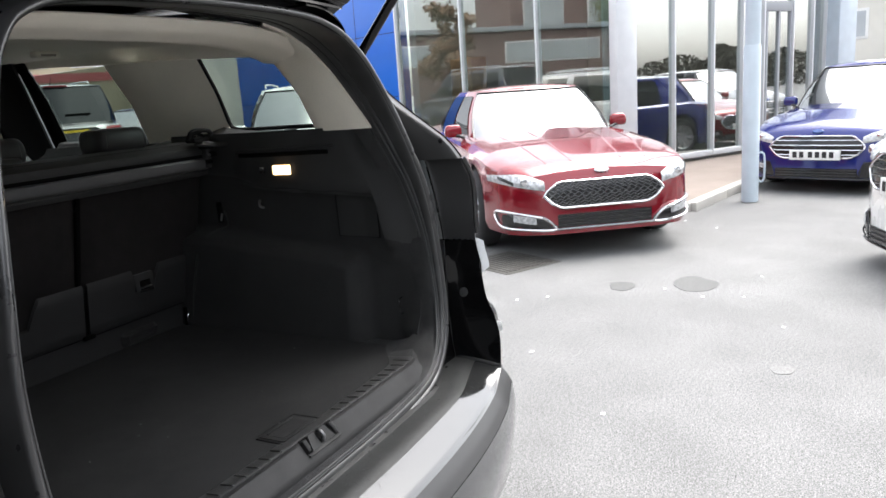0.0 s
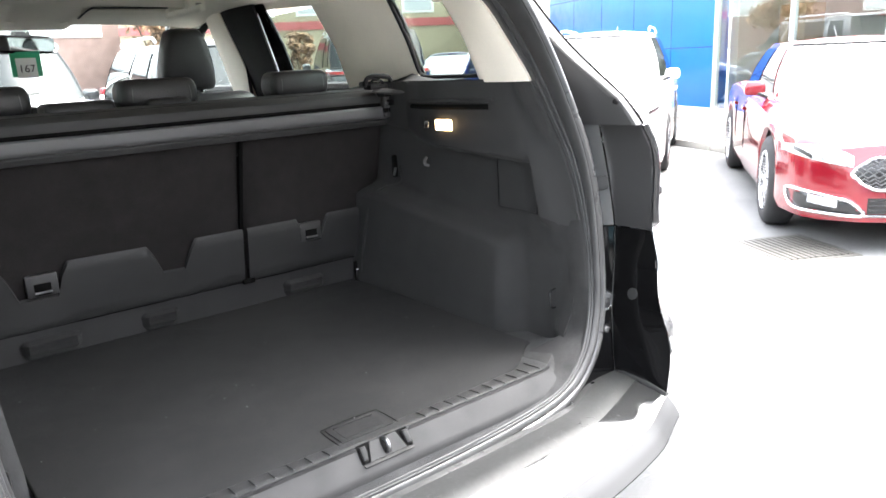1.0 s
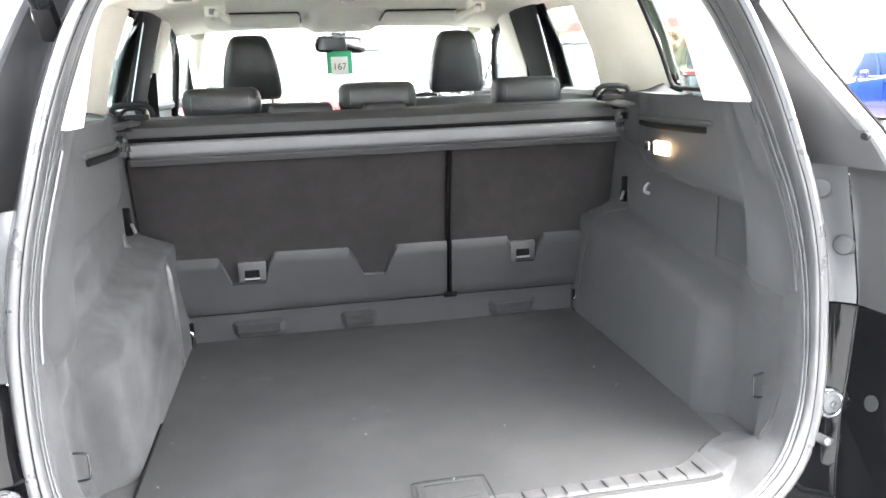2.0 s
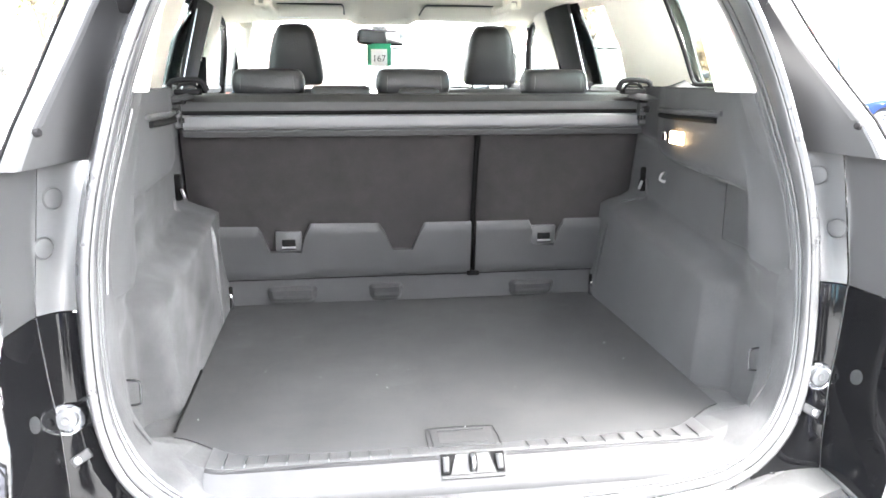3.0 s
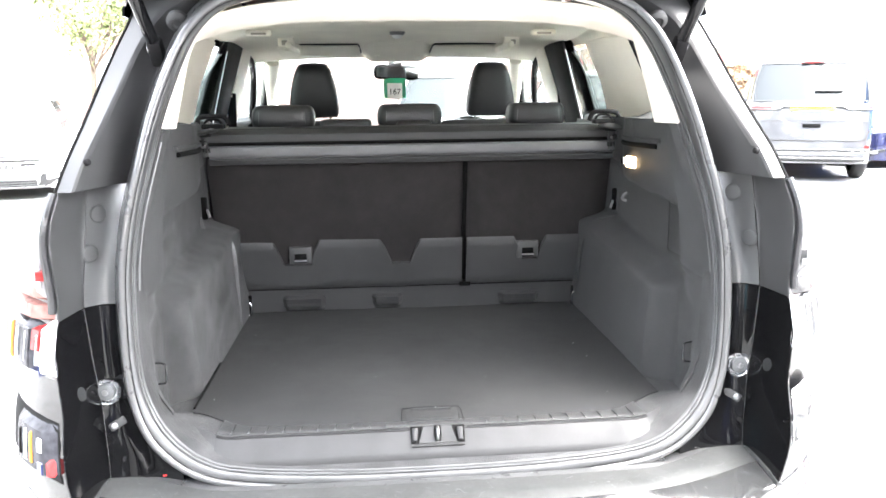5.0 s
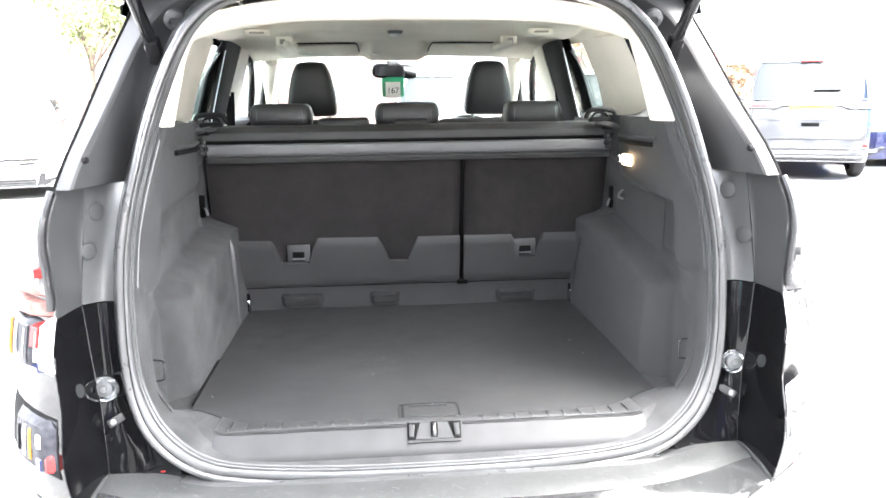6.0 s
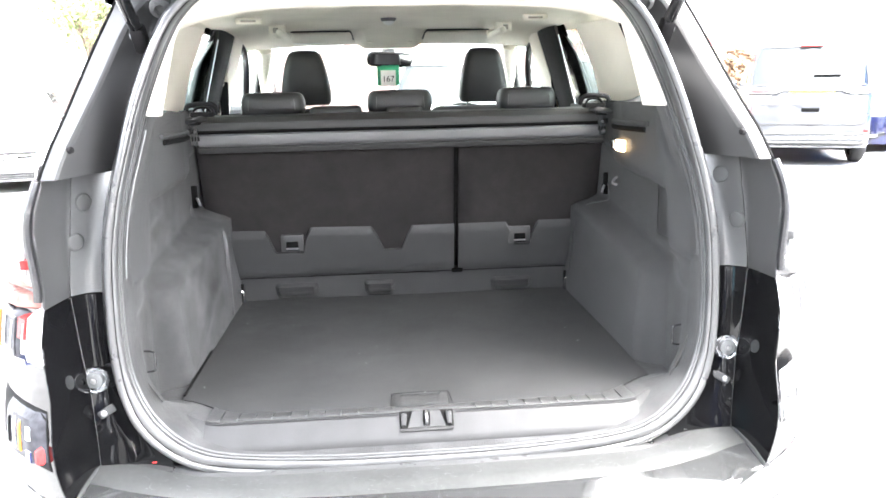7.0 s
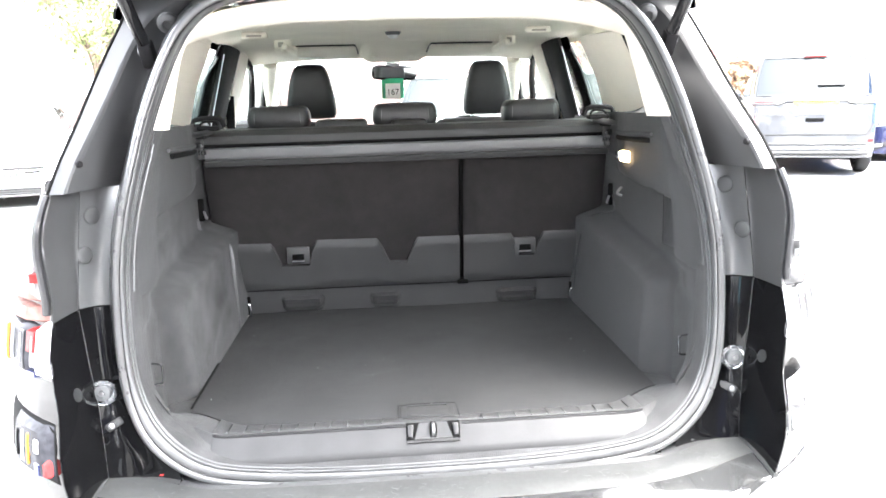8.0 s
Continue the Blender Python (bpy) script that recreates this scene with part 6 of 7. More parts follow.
# entrance doors
dq = C0 + F2 * 3.14
for k in range(3):
    q = dq + F2 * (k * 0.31)
    part("door_stile", along(q + F2 * 0.05, q, 0.14, 2.35, -0.07, 0.05, 0.004), "fascia", SHOW, "grey entrance door stile")
part("door_head", along(dq + F2 * 0.65, dq - F2 * 0.05, 2.30, 2.45, -0.08, 0.06, 0.004), "fascia", SHOW)
part("showroom_floor", flat([(p.x, p.y) for p in (B0 + KN * 0.1, C0 + KN * 0.2 + KD * 0.1, E2 + KD * 0.3, E2 + KD * 5 + KN * 3, B0 + KN * 8)], 0.0, 0.12), "inside_floor", SHOW)
part("back_wall", along(B0 + KN * 5.5, C0 + KN * 5.5 - KD * 0.5, 0.1, 3.6, 0, 0.2), "inside_wall", SHOW, "warm grey back wall")
part("side_wall", along(B0 + KN * 0.3, B0 + KN * 5.5, 0.1, 3.6, -0.2, 0), "inside_wall", SHOW)
part("ceiling_slab", flat([(p.x, p.y) for p in (B0 + KN * 0.25, C0 + KN * 0.25 + KD * 0.2, E2 + KD * 0.4, E2 + KD * 5 + KN * 3, B0 + KN * 8)], 3.5, 3.6), "white_card", SHOW)
part("cupboard", along(B0 + KN * 1.0 - KD * 0.35, B0 + KN * 1.0 - KD * 0.95, 0.12, 2.0, 0, 0.4, 0.01), "wood", SHOW, "brown cupboard")
part("inner_column", along(C0 + KD * 2.2 + KN * 2.5, C0 + KD * 2.0 + KN * 2.5, 0.12, 3.5, 0, 0.2), "post_paint", SHOW)

POST = thing("steel_post", pose(7.39, -0.19, 0), "pale blue-grey painted steel canopy post", "post")
part("shaft", moved(lathe([(0.076, 0.0), (0.076, 4.6)], 28), pose(0, 0, 0, 0, -90, 0)), "post_paint", POST)
part("sleeve", moved(lathe([(0.078, 0.0), (0.086, 0.005), (0.086, 1.62), (0.078, 1.64)], 28), pose(0, 0, 0, 0, -90, 0)), "post_paint", POST, "thicker protective sleeve")
part("post_handle", tube(smooth_line([(0.02, -0.080, 0.22), (0.0, -0.135, 0.24), (0, -0.135, 0.50), (0.02, -0.080, 0.52)], 12), 0.010, 8), "post_paint", POST)


def tree(x, y, h, spread, leaf, label, seed, n=900):
    """A tapered trunk with limbs and a crown of many small leaf clumps."""
    rnd = random.Random(seed)
    t = thing("tree", pose(x, y, 0), label, "tree")
    base = Vector((0, 0, 0))
    limbs = []
    trunk_top = Vector((rnd.uniform(-0.2, 0.2), rnd.uniform(-0.2, 0.2), h * 0.45))
    bits = [rod(base, trunk_top, 0.022 * h, 10, 0.014 * h)]
    tips = []
    for k in range(9):
        a = k * 2.4 + rnd.uniform(-0.3, 0.3)
        start = trunk_top * rnd.uniform(0.6, 1.0)
        end = start + Vector((math.cos(a) * spread * rnd.uniform(0.35, 0.8), math.sin(a) * spread * rnd.uniform(0.35, 0.8), h * rnd.uniform(0.15, 0.5)))
        bits.append(rod(start, end, 0.008 * h, 6, 0.003 * h))
        tips.append((start + (end - start) * 0.6, end))
        for q in range(3):
            e2 = end + Vector((rnd.gauss(0, 0.25), rnd.gauss(0, 0.25), rnd.uniform(-0.1, 0.3))) * spread * 0.7
            bits.append(rod(start + (end - start) * 0.7, e2, 0.004 * h, 5, 0.0015 * h))
            tips.append((end, e2))
    part("trunk", joined(*bits), "bark", t)
    verts, faces = [], []
    for k in range(n):
        a, b = rnd.choice(tips)
        c = a + (b - a) * rnd.random() + Vector((rnd.gauss(0, 1), rnd.gauss(0, 1), rnd.gauss(0, 0.8))) * spread * 0.13
        u = Vector((rnd.gauss(0, 1), rnd.gauss(0, 1), rnd.gauss(0, 1))).normalized()
        w = u.orthogonal().normalized()
        s_ = rnd.uniform(0.05, 0.12) * (h / 6) ** 0.5
        i = len(verts)
        verts += [c + u * s_, c + w * s_ * 0.55, c - u * s_, c - w * s_ * 0.55 + u.cross(w) * s_ * 0.3]
        faces.append((i, i + 1, i + 2, i + 3))
    me = bpy.data.meshes.new("crown")
    me.from_pydata(verts, [], faces)
    me.materials.append(M[leaf])
    cr = new("crown", me)
    cr.parent = t
    return t


# ---------------------------------------------------------------- cars
def make_car(m, paint_, label, L=4.4, W=1.82, H=1.48, hood=0.95, belt=0.95, r=0.33, shape="saloon", plate="plate_white", face="oval", group="parked cars", rear_plate=True, tail_bar=False):
    """A parked car; local +y is its nose, the origin lies on the ground under its middle."""
    car = thing("car", m, label, "car", group)
    h = L / 2
    yf, yr = h - 0.92, -h + (0.95 if shape != "hatch" else 0.75)
    w2 = W / 2
    Wf = lambda y: w2 * lerp(y, [-h, -h + 0.06, -h + 0.22, -h + 0.7, 0, h - 1.0, h - 0.5, h - 0.25, h - 0.12, h - 0.04, h], [0.66, 0.82, 0.93, 0.985, 1.0, 0.995, 0.97, 0.90, 0.82, 0.70, 0.50])
    tail = {"saloon": belt + 0.08, "hatch": belt + 0.06, "suv": belt + 0.06}[shape]
    Bf = lambda y: lerp(y, [-h, -h + 0.10, -h + 0.6, 0, h - 1.3, h - 0.7, h - 0.25, h - 0.1, h - 0.03, h], [belt - 0.12, belt - 0.02, belt + 0.02, belt - 0.01, belt - 0.06, hood - 0.10, hood - 0.17, hood - 0.23, hood - 0.31, hood - 0.40])
    Tf = lambda y: lerp(y, [-h, -h + 0.10, -h + 0.5, 0, h - 1.35, h - 0.7, h - 0.25, h - 0.10, h - 0.03, h], [tail - 0.12, tail - 0.02, tail, belt, hood + 0.06, hood - 0.01, hood - 0.12, hood - 0.18, hood - 0.26, hood - 0.36])
    part("body", lower_shell(-h, h, 60, (yf, yr), r * 1.14, Wf, Bf, Tf, base=0.30 if tail_bar else 0.215 if face == "mesh" else 0.16, ends=True), paint_, car, angle=30)
    part("underside", box(-w2 * 0.80, w2 * 0.80, -h + 0.18, h - 0.22, 0.29 if tail_bar else 0.20, 0.36, 0.02), "underbody", car)
    for y in (yf, yr):
        part("wheel_arch", box(-w2 * 0.93, w2 * 0.93, y - r * 1.1, y + r * 1.1, 0.36, r * 2 + 0.04), "underbody", car)
    # greenhouse
    if shape == "saloon":
        base_y = [h - 1.30, h - 1.75, 0.05, -h + 1.55, -h + 0.75, -h + 0.38]
        roof_y = [h - 2.15, h - 2.25, -0.05, -h + 1.75, -h + 1.55, -h + 1.35]
    elif shape == "hatch":
        base_y = [h - 0.98, h - 1.35, 0.10, -h + 1.05, -h + 0.40, -h + 0.10]
        roof_y = [h - 1.75, h - 1.85, 0.0, -h + 1.10, -h + 0.70, -h + 0.48]
    else:
        base_y = [h - 1.15, h - 1.55, 0.15, -h + 1.10, -h + 0.35, -h + 0.08]
        roof_y = [h - 1.95, h - 2.05, 0.05, -h + 1.15, -h + 0.60, -h + 0.40]
    bw = [0.0, w2 * 0.80, w2 * 0.90, w2 * 0.89, w2 * (0.86 if tail_bar else 0.80), 0.0]
    rw = [0.0, w2 * 0.60, w2 * 0.67, w2 * (0.72 if tail_bar else 0.66), w2 * (0.74 if tail_bar else 0.58), 0.0]
    zb0, zr0 = belt - 0.03, H - 0.045

    def gh(u, t, out=0.0):
        """u 0 to 5 round one side from the screen's middle to the rear window's middle; t from belt to roof."""
        k = [0, 1, 2, 3, 4, 5]
        y = lerp(u, k, base_y) * (1 - t) + lerp(u, k, roof_y) * t
        fx = lambda a: (a[1] * math.sin(min(u, 1) * math.pi / 2) if u < 1 else a[4] * math.sin((5 - u) * math.pi / 2) if u > 4 else lerp(u, k, a))
        bow = 0.035 * math.sin(math.pi * t)
        x = fx(bw) * (1 - t) + fx(rw) * t + (bow if 0.5 < u < 4.5 else bow * min(u, 5 - u) * 2)
        if u < 1:
            y += 0.06 * (1 - u * u) * 0
        z = zb0 + (zr0 - zb0) * t
        nx, ny = (0.3, 0.95) if u < 1 else (0.3, -0.95) if u > 4 else (1.0, 0.0)
        return Vector((x + out * nx, y + out * ny, z + out * 0.4))

    us_ = [k / 6 for k in range(31)]
    shell = bmesh.new()
    for s in (1, -1):
        side_ = sheet(lambda u, t: Vector((s, 1, 1)) * gh(u, t), us_, [0, 0.25, 0.5, 0.75, 1])
        shell = joined(shell, side_)
    roof = sheet(lambda u, a: Vector((gh(u, 1).x * a, gh(u, 1).y, zr0 + 0.045 * (1 - a * a) * math.sin(math.pi * min(1, max(0, u / 5))) ** 0.4)), us_, [k / 6 for k in range(-6, 7)])
    shell = joined(shell, roof)
    bmesh.ops.remove_doubles(shell, verts=shell.verts, dist=1e-4)
    part("roof", shell, paint_, car, angle=30)

    def pane(u0, u1, t0, t1, s, nm, lab="tinted window glass"):
        return part(nm, sheet(lambda a, t: Vector((s, 1, 1)) * gh(u0 + (u1 - u0) * a, t0 + (t1 - t0) * t, 0.008), [k / 8 for k in range(9)], [k / 6 for k in range(7)], 0.003), "car_glass", car, lab, angle=60)
    def cross(u1, t0, t1, rear, nm):
        def f(a, t):
            u = abs(a) * u1
            g = gh(5 - u if rear else u, t0 + (t1 - t0) * t, 0.008)
            return (g.x * (1 if a >= 0 else -1), g.y, g.z)
        return part(nm, sheet(f, [k / 10 for k in range(-10, 11)], [k / 8 for k in range(9)], 0.003), "car_glass" if rear else "car_screen", car, "curved tinted glass", angle=60)
    cross(0.86, 0.03, 0.94, False, "windscreen")
    cross(0.93 if tail_bar else 0.84, 0.10, 0.96 if tail_bar else 0.93, True, "rear_window")
    for rear, u1, t0, t1 in ((False, 0.87, 0.02, 0.95), (True, 0.94 if tail_bar else 0.85, 0.09, 0.97 if tail_bar else 0.94)):
        loop = [(a, t0) for a in np.linspace(-1, 1, 13)] + [(1, t) for t in np.linspace(t0, t1, 7)[1:]] + [(a, t1) for a in np.linspace(1, -1, 13)[1:]] + [(-1, t) for t in np.linspace(t1, t0, 7)[1:-1]]
        line = []
        for a, t in loop:
            g = gh(5 - abs(a) * u1 if rear else abs(a) * u1, t, 0.011)
            line.append(Vector((g.x if a >= 0 else -g.x, g.y, g.z)))
        part("screen_surround", tube(line, 0.010, 6, closed=True), "black_gloss", car, "black screen surround")
    for s in (1, -1):
        pane(1.16, 1.94, 0.10, 0.90, s, "front_window")
        pane(2.06, 2.92, 0.10, 0.90, s, "rear_door_window")
        if shape != "hatch":
            pane(3.05, 3.70, 0.12, 0.88, s, "quarter_window")
        part("window_trim", tube([Vector((s, 1, 1)) * gh(u, 0.05, 0.012) for u in (1.1, 1.5, 2, 2.5, 3, 3.7)], 0.008, 6), "chrome", car)
        mir = part("door_mirror", moved(pad_block(0.19, 0.10, 0.125, 0.85), pose(s * (w2 - 0.02), base_y[1] - 0.16, belt + 0.0)), paint_, car)
        part("mirror_arm", rod((s * (w2 * 0.86), base_y[1] - 0.10, belt - 0.01), (s * (w2 - 0.03), base_y[1] - 0.14, belt + 0.03), 0.018), "black_gloss", mir)
        for y in (0.02, -h + 1.6):
            part("door_handle", box(s * (Wf(y) + 0.004) - 0.012, s * (Wf(y) + 0.004) + 0.012, y - 0.22, y - 0.04, belt - 0.16, belt - 0.13, 0.006), paint_, car)
            part("door_gap", tube([(s * (Wf(y) * q + 0.001), y, z) for q, z in ((0.985, 0.3), (1.0, 0.5), (0.998, belt - 0.1), (0.94, belt - 0.02))], 0.004, 6), "dark_hole", car)
    def inside(x, z, y):
        w, zs_, zc, ax = Wf(y), Bf(y), Tf(y), abs(x)
        if ax > w:
            return False
        up = zc - zs_
        return z <= lerp(ax, [0, w * 0.25, w * 0.55, w * 0.80, w * 0.92, w * 0.965, w * 0.99, w], [zc + 0.006, zc, zs_ + up * 0.8, zs_ + up * 0.45, zs_, zs_ - 0.03, zs_ - 0.09, zs_ * 0.5])

    def skin_y(x, z, end=1):
        """Where the nose (or tail) lies at a breadth and height."""
        lo_, hi_ = 0.0, h
        for _ in range(24):
            mid_ = (lo_ + hi_) / 2
            if inside(x, z, end * mid_):
                lo_ = mid_
            else:
                hi_ = mid_
        return end * lo_

    zo = hood - 0.92
    k91 = w2 / 0.925

    def on_nose(x, z, out):
        return Vector((x, skin_y(x, z) + out, z))

    def loop_line(pts, out, sc=1.0, n=54, cx=0.0, cz=0.0):
        """An outline wrapped on the nose."""
        m_, line = len(pts), []
        for k in range(n):
            q = k * m_ / n
            i, f_ = int(q), q - int(q)
            x = pts[i][0] * (1 - f_) + pts[(i + 1) % m_][0] * f_
            z = pts[i][1] * (1 - f_) + pts[(i + 1) % m_][1] * f_
            line.append(on_nose(cx + x * sc * k91, cz + z * sc, out))
        return line
    zg = 0.535 + zo
    hex_ = [(-0.53, 0.0), (-0.50, 0.045), (-0.40, 0.118), (0.40, 0.118), (0.50, 0.045), (0.53, 0.0), (0.46, -0.075), (0.38, -0.118), (-0.38, -0.118), (-0.46, -0.075)]
    if face == "mesh":
        hex_ = [(x * 0.96, z * 0.86) for x, z in hex_]
    gx, gz = [-0.118, -0.075, 0, 0.045, 0.118], [0.38, 0.46, 0.53, 0.50, 0.40]
    gr = part("grille", rings([loop_line(hex_, o, sc, cz=zg) for o, sc in ((0.004, 1.0), (0.010, 0.85), (0.010, 0.6), (0.010, 0.35), (0.010, 0.03))], cap=False), "black_gloss", car, "dark grille")
    part("grille_surround", tube(loop_line(hex_, 0.012, cz=zg), 0.011, 8, closed=True), "chrome", gr, "chrome surround")
    if face == "mesh":
        bits = []
        for row in range(8):
            z = zg - 0.081 + row * 0.0232
            half = (lerp(z - zg, gx, gz) - 0.03) * k91
            line, x, k = [], -half, 0
            while x < half:
                line.append(on_nose(x, z + (0.0095 if (k + row) % 2 else -0.0095), 0.014))
                x += 0.030
                k += 1
            bits.append(tube(line, 0.0042, 5))
        part("grille_mesh", joined(*bits), "steel", gr, "woven grey metal mesh")
    else:
        for row in range(4):
            z = zg - 0.080 + row * 0.052
            half = (lerp(z - zg, gx, gz) - 0.015) * k91
            part("grille_bar", tube([on_nose(x, z, 0.016) for x in np.linspace(-half, half, 15)], 0.006, 6), "chrome", gr, "chrome bar")
    zbd = 0.705 + zo
    bd = on_nose(0, zbd, 0.008)
    part("badge", moved(lathe([(0.0001, 0.010), (0.8, 0.010), (1.0, 0.0), (1.0, -0.01)], 28), Matrix.Translation(bd) @ pose(0, 0, 0, 35, 0, 0) @ Matrix.Diagonal((0.062, 1, 0.026, 1)) @ pose(0, 0, 0, 0, 0, 90)), "oval_blue" if face != "mesh" else "alloy", car, "plain oval badge")

    def on_sheet(f, nu=10, nv=6, thick=0.006):
        return sheet(f, [k / nu for k in range(nu + 1)], [k / nv for k in range(nv + 1)], thick)
    zi, wi = (0.272, 0.40) if face == "mesh" else (0.185, 0.46)
    part("lower_intake", on_sheet(lambda a, b: on_nose((2 * a - 1) * wi * k91, zi + 0.100 * b, 0.006), 20, 4), "black_gloss", car, "dark lower intake")
    for z in (zi + 0.025, zi + 0.055, zi + 0.085):
        part("intake_bar", tube([on_nose(x, z, 0.012) for x in np.linspace(-(wi - 0.01) * k91, (wi - 0.01) * k91, 13)], 0.004, 5), "satin", car)
    part("intake_trim", tube([on_nose(x, zi - 0.013, 0.010) for x in np.linspace(-0.62 * k91, 0.62 * k91, 21)], 0.010, 6), "chrome" if face == "mesh" else "black_gloss", car)
    for s in (1, -1):
        hl = part("head_lamp", on_sheet(lambda a, b: on_nose(s * (0.50 + 0.38 * a) * k91, 0.575 + zo + 0.070 * a + (0.072 + 0.036 * math.sin(math.pi * a)) * b * (1 - 0.35 * a * a), 0.006 + 0.010 * math.sin(math.pi * b)), 14, 6), "head_lens", car, "clear head lamp")
        part("lamp_bezel", on_sheet(lambda a, b: on_nose(s * (0.74 + 0.09 * a) * k91, 0.625 + zo + 0.045 * a + 0.026 * b, 0.020), 8, 3, 0.003), "black_gloss", hl)
        part("lamp_projector", moved(disc((0, 0, 0), 0.030, 0.012), Matrix.Translation(on_nose(s * 0.66 * k91, 0.655 + zo, 0.024)) @ pose(0, 0, 0, 0, 0, 180)), "chrome", hl)
        zf = 0.325 if face == "mesh" else 0.29
        fogs = [(0.47, 0.190), (0.58, 0.195), (0.66, 0.235), (0.80, 0.325), (0.82, 0.365), (0.78, 0.375), (0.56, 0.355), (0.52, 0.34)]
        if face == "mesh":
            fogs = [(0.42, 0.262), (0.60, 0.262), (0.80, 0.272), (0.845, 0.325), (0.85, 0.392), (0.80, 0.402), (0.60, 0.372), (0.50, 0.345)]
        part("fog_surround", rings([[on_nose(s * (0.68 + (x - 0.68) * q) * k91, zf + (z - zf) * q, o) for x, z in fogs] for q, o in ((1.0, 0.003), (0.7, 0.008), (0.3, 0.008), (0.02, 0.008))], cap=False), "black_gloss", car, "black fog lamp surround")
        part("fog_trim", tube(smooth_line([on_nose(s * x * k91, z, 0.012) for x, z in fogs], 40, closed=True), 0.013 if face == "mesh" else 0.006, 8, closed=True), "chrome" if face == "mesh" else "black_gloss", car, "curved fog lamp trim")
        part("fog_lamp", on_sheet(lambda a, b: on_nose(s * (0.58 + 0.17 * a) * k91, zf - 0.02 + 0.025 * a + 0.055 * b, 0.016), 6, 3, 0.004), "head_lens", car, "clear fog lamp")
        tz = belt - 0.17
        if tail_bar:
            part("tail_lamp", on_sheet(lambda a, b: (lambda x, z: Vector((s * x, skin_y(x, z, -1) - 0.010, z)))(w2 * (0.60 + 0.33 * a), belt - 0.085 + 0.045 * b + 0.012 * a), 10, 4, 0.010), "red_lens", car, "slim red tail lamp")
        else:
            part("tail_lamp", on_sheet(lambda a, b: (lambda x, z: Vector((s * x, skin_y(x, z, -1) - 0.010, z)))(w2 * (0.62 + 0.31 * a), tz + 0.13 * b - 0.02 * (1 - a)), 10, 5, 0.012), "red_lens", car, "red tail lamp")
        part("rear_reflector", box(s * w2 * (0.78 if tail_bar else 0.62) - 0.09, s * w2 * (0.78 if tail_bar else 0.62) + 0.09, -h - 0.036 + (0.10 if tail_bar else 0), -h + (0.20 if tail_bar else 0.02), 0.54 if tail_bar else 0.42, 0.585 if tail_bar else 0.46, 0.006), "red_lens", car)
    if face == "mesh":
        for x in (-0.52, -0.26, 0.26, 0.52):
            def top_pt(x_, y):
                w, zs_, zc, ax = Wf(y), Bf(y), Tf(y), abs(x_)
                up = zc - zs_
                return Vector((x_, y, lerp(ax, [0, w * 0.25, w * 0.55, w * 0.80, w * 0.92], [zc + 0.006, zc, zs_ + up * 0.8, zs_ + up * 0.45, zs_]) - 0.004))
            part("bonnet_crease", tube([top_pt(x * q, y) for q, y in ((0.80, h - 0.20), (0.86, h - 0.35), (0.95, h - 0.7), (1.0, h - 1.0), (1.05, h - 1.25))], 0.009, 8), paint_, car)
    plate_ = part("number_plate", box(-0.26, 0.26, h - 0.02, h + 0.042, 0.40 + zo, 0.51 + zo, 0.004), plate, car, "white number plate") if plate else None
    if plate_:
        for k in range(6):
            x = -0.20 + k * 0.072 + (0.02 if k > 3 else 0)
            part("plate_bar", box(x, x + 0.045, h + 0.040, h + 0.0445, 0.425 + zo, 0.49 + zo), "ink", plate_)
    if rear_plate:
        z0, z1, wp = (belt - 0.105, belt - 0.062, 0.32) if tail_bar else (belt - 0.24, belt - 0.13, 0.26)
        rp = part("rear_number_plate", box(-wp, wp, -h - 0.012, -h + 0.06, z0, z1, 0.004), "plate_yellow", car, "yellow number plate")
        for k in range(0 if tail_bar else 6):
            x = -0.20 + k * 0.072
            part("plate_bar", box(x, x + 0.045, -h - 0.015, -h - 0.010, z0 + 0.025, z1 - 0.025), "ink", rp)
    if tail_bar:
        rear_pt = lambda x, z, out: Vector((x, skin_y(abs(x), z, -1) - out, z))
        part("lamp_bar", tube([rear_pt(x, belt - 0.050 - 0.045 * ease(0.42, 0.52, abs(x)), 0.016) for x in np.linspace(-w2 * 0.92, w2 * 0.92, 31)], 0.017, 6), "blank", car, "dark bar between the tail lamps")
        part("tailgate_pull", box(-0.13, 0.13, -h - 0.014, -h + 0.05, belt - 0.375, belt - 0.315, 0.014, 3), "dark_hole", car, "dark tailgate pull")
        for z, wd, rise, thick, mat_ in ((belt - 0.27, 0.82, 0.0, 0.005, "panel"), (0.66, 0.86, 0.16, 0.011, "underbody"), (0.515, 0.84, 0.0, 0.020, "sill_top"), (0.375, 0.80, 0.0, 0.030, "sill_top")):
            part("bumper_line", tube([rear_pt(x, z + rise * ease(0.90, 1.0, abs(x) / (w2 * wd)), 0.008 if z > 0.52 else 0.034) for x in np.linspace(-w2 * wd, w2 * wd, 31)], thick, 6), mat_, car, "dark bumper joint")
        part("brake_lamp", box(-0.17, 0.17, roof_y[5] - 0.05, roof_y[5] - 0.02, H - 0.060, H - 0.035, 0.006), "red_lens", car, "high red brake lamp")
    part("tailgate_handle", box(-0.22, 0.22, -h - 0.002, -h + 0.05, belt - 0.11, belt - 0.085, 0.006), "chrome", car)
    part("rear_bumper", box(-w2 * 0.80, w2 * 0.80, -h - 0.03, -h + 0.12, 0.40 if tail_bar else 0.30, 0.50, 0.03, 3), paint_, car)
    part("rear_diffuser", box(-w2 * 0.70, w2 * 0.70, -h - 0.02, -h + 0.15, 0.33 if tail_bar else 0.22, 0.41 if tail_bar else 0.31, 0.02, 2), "underbody", car)
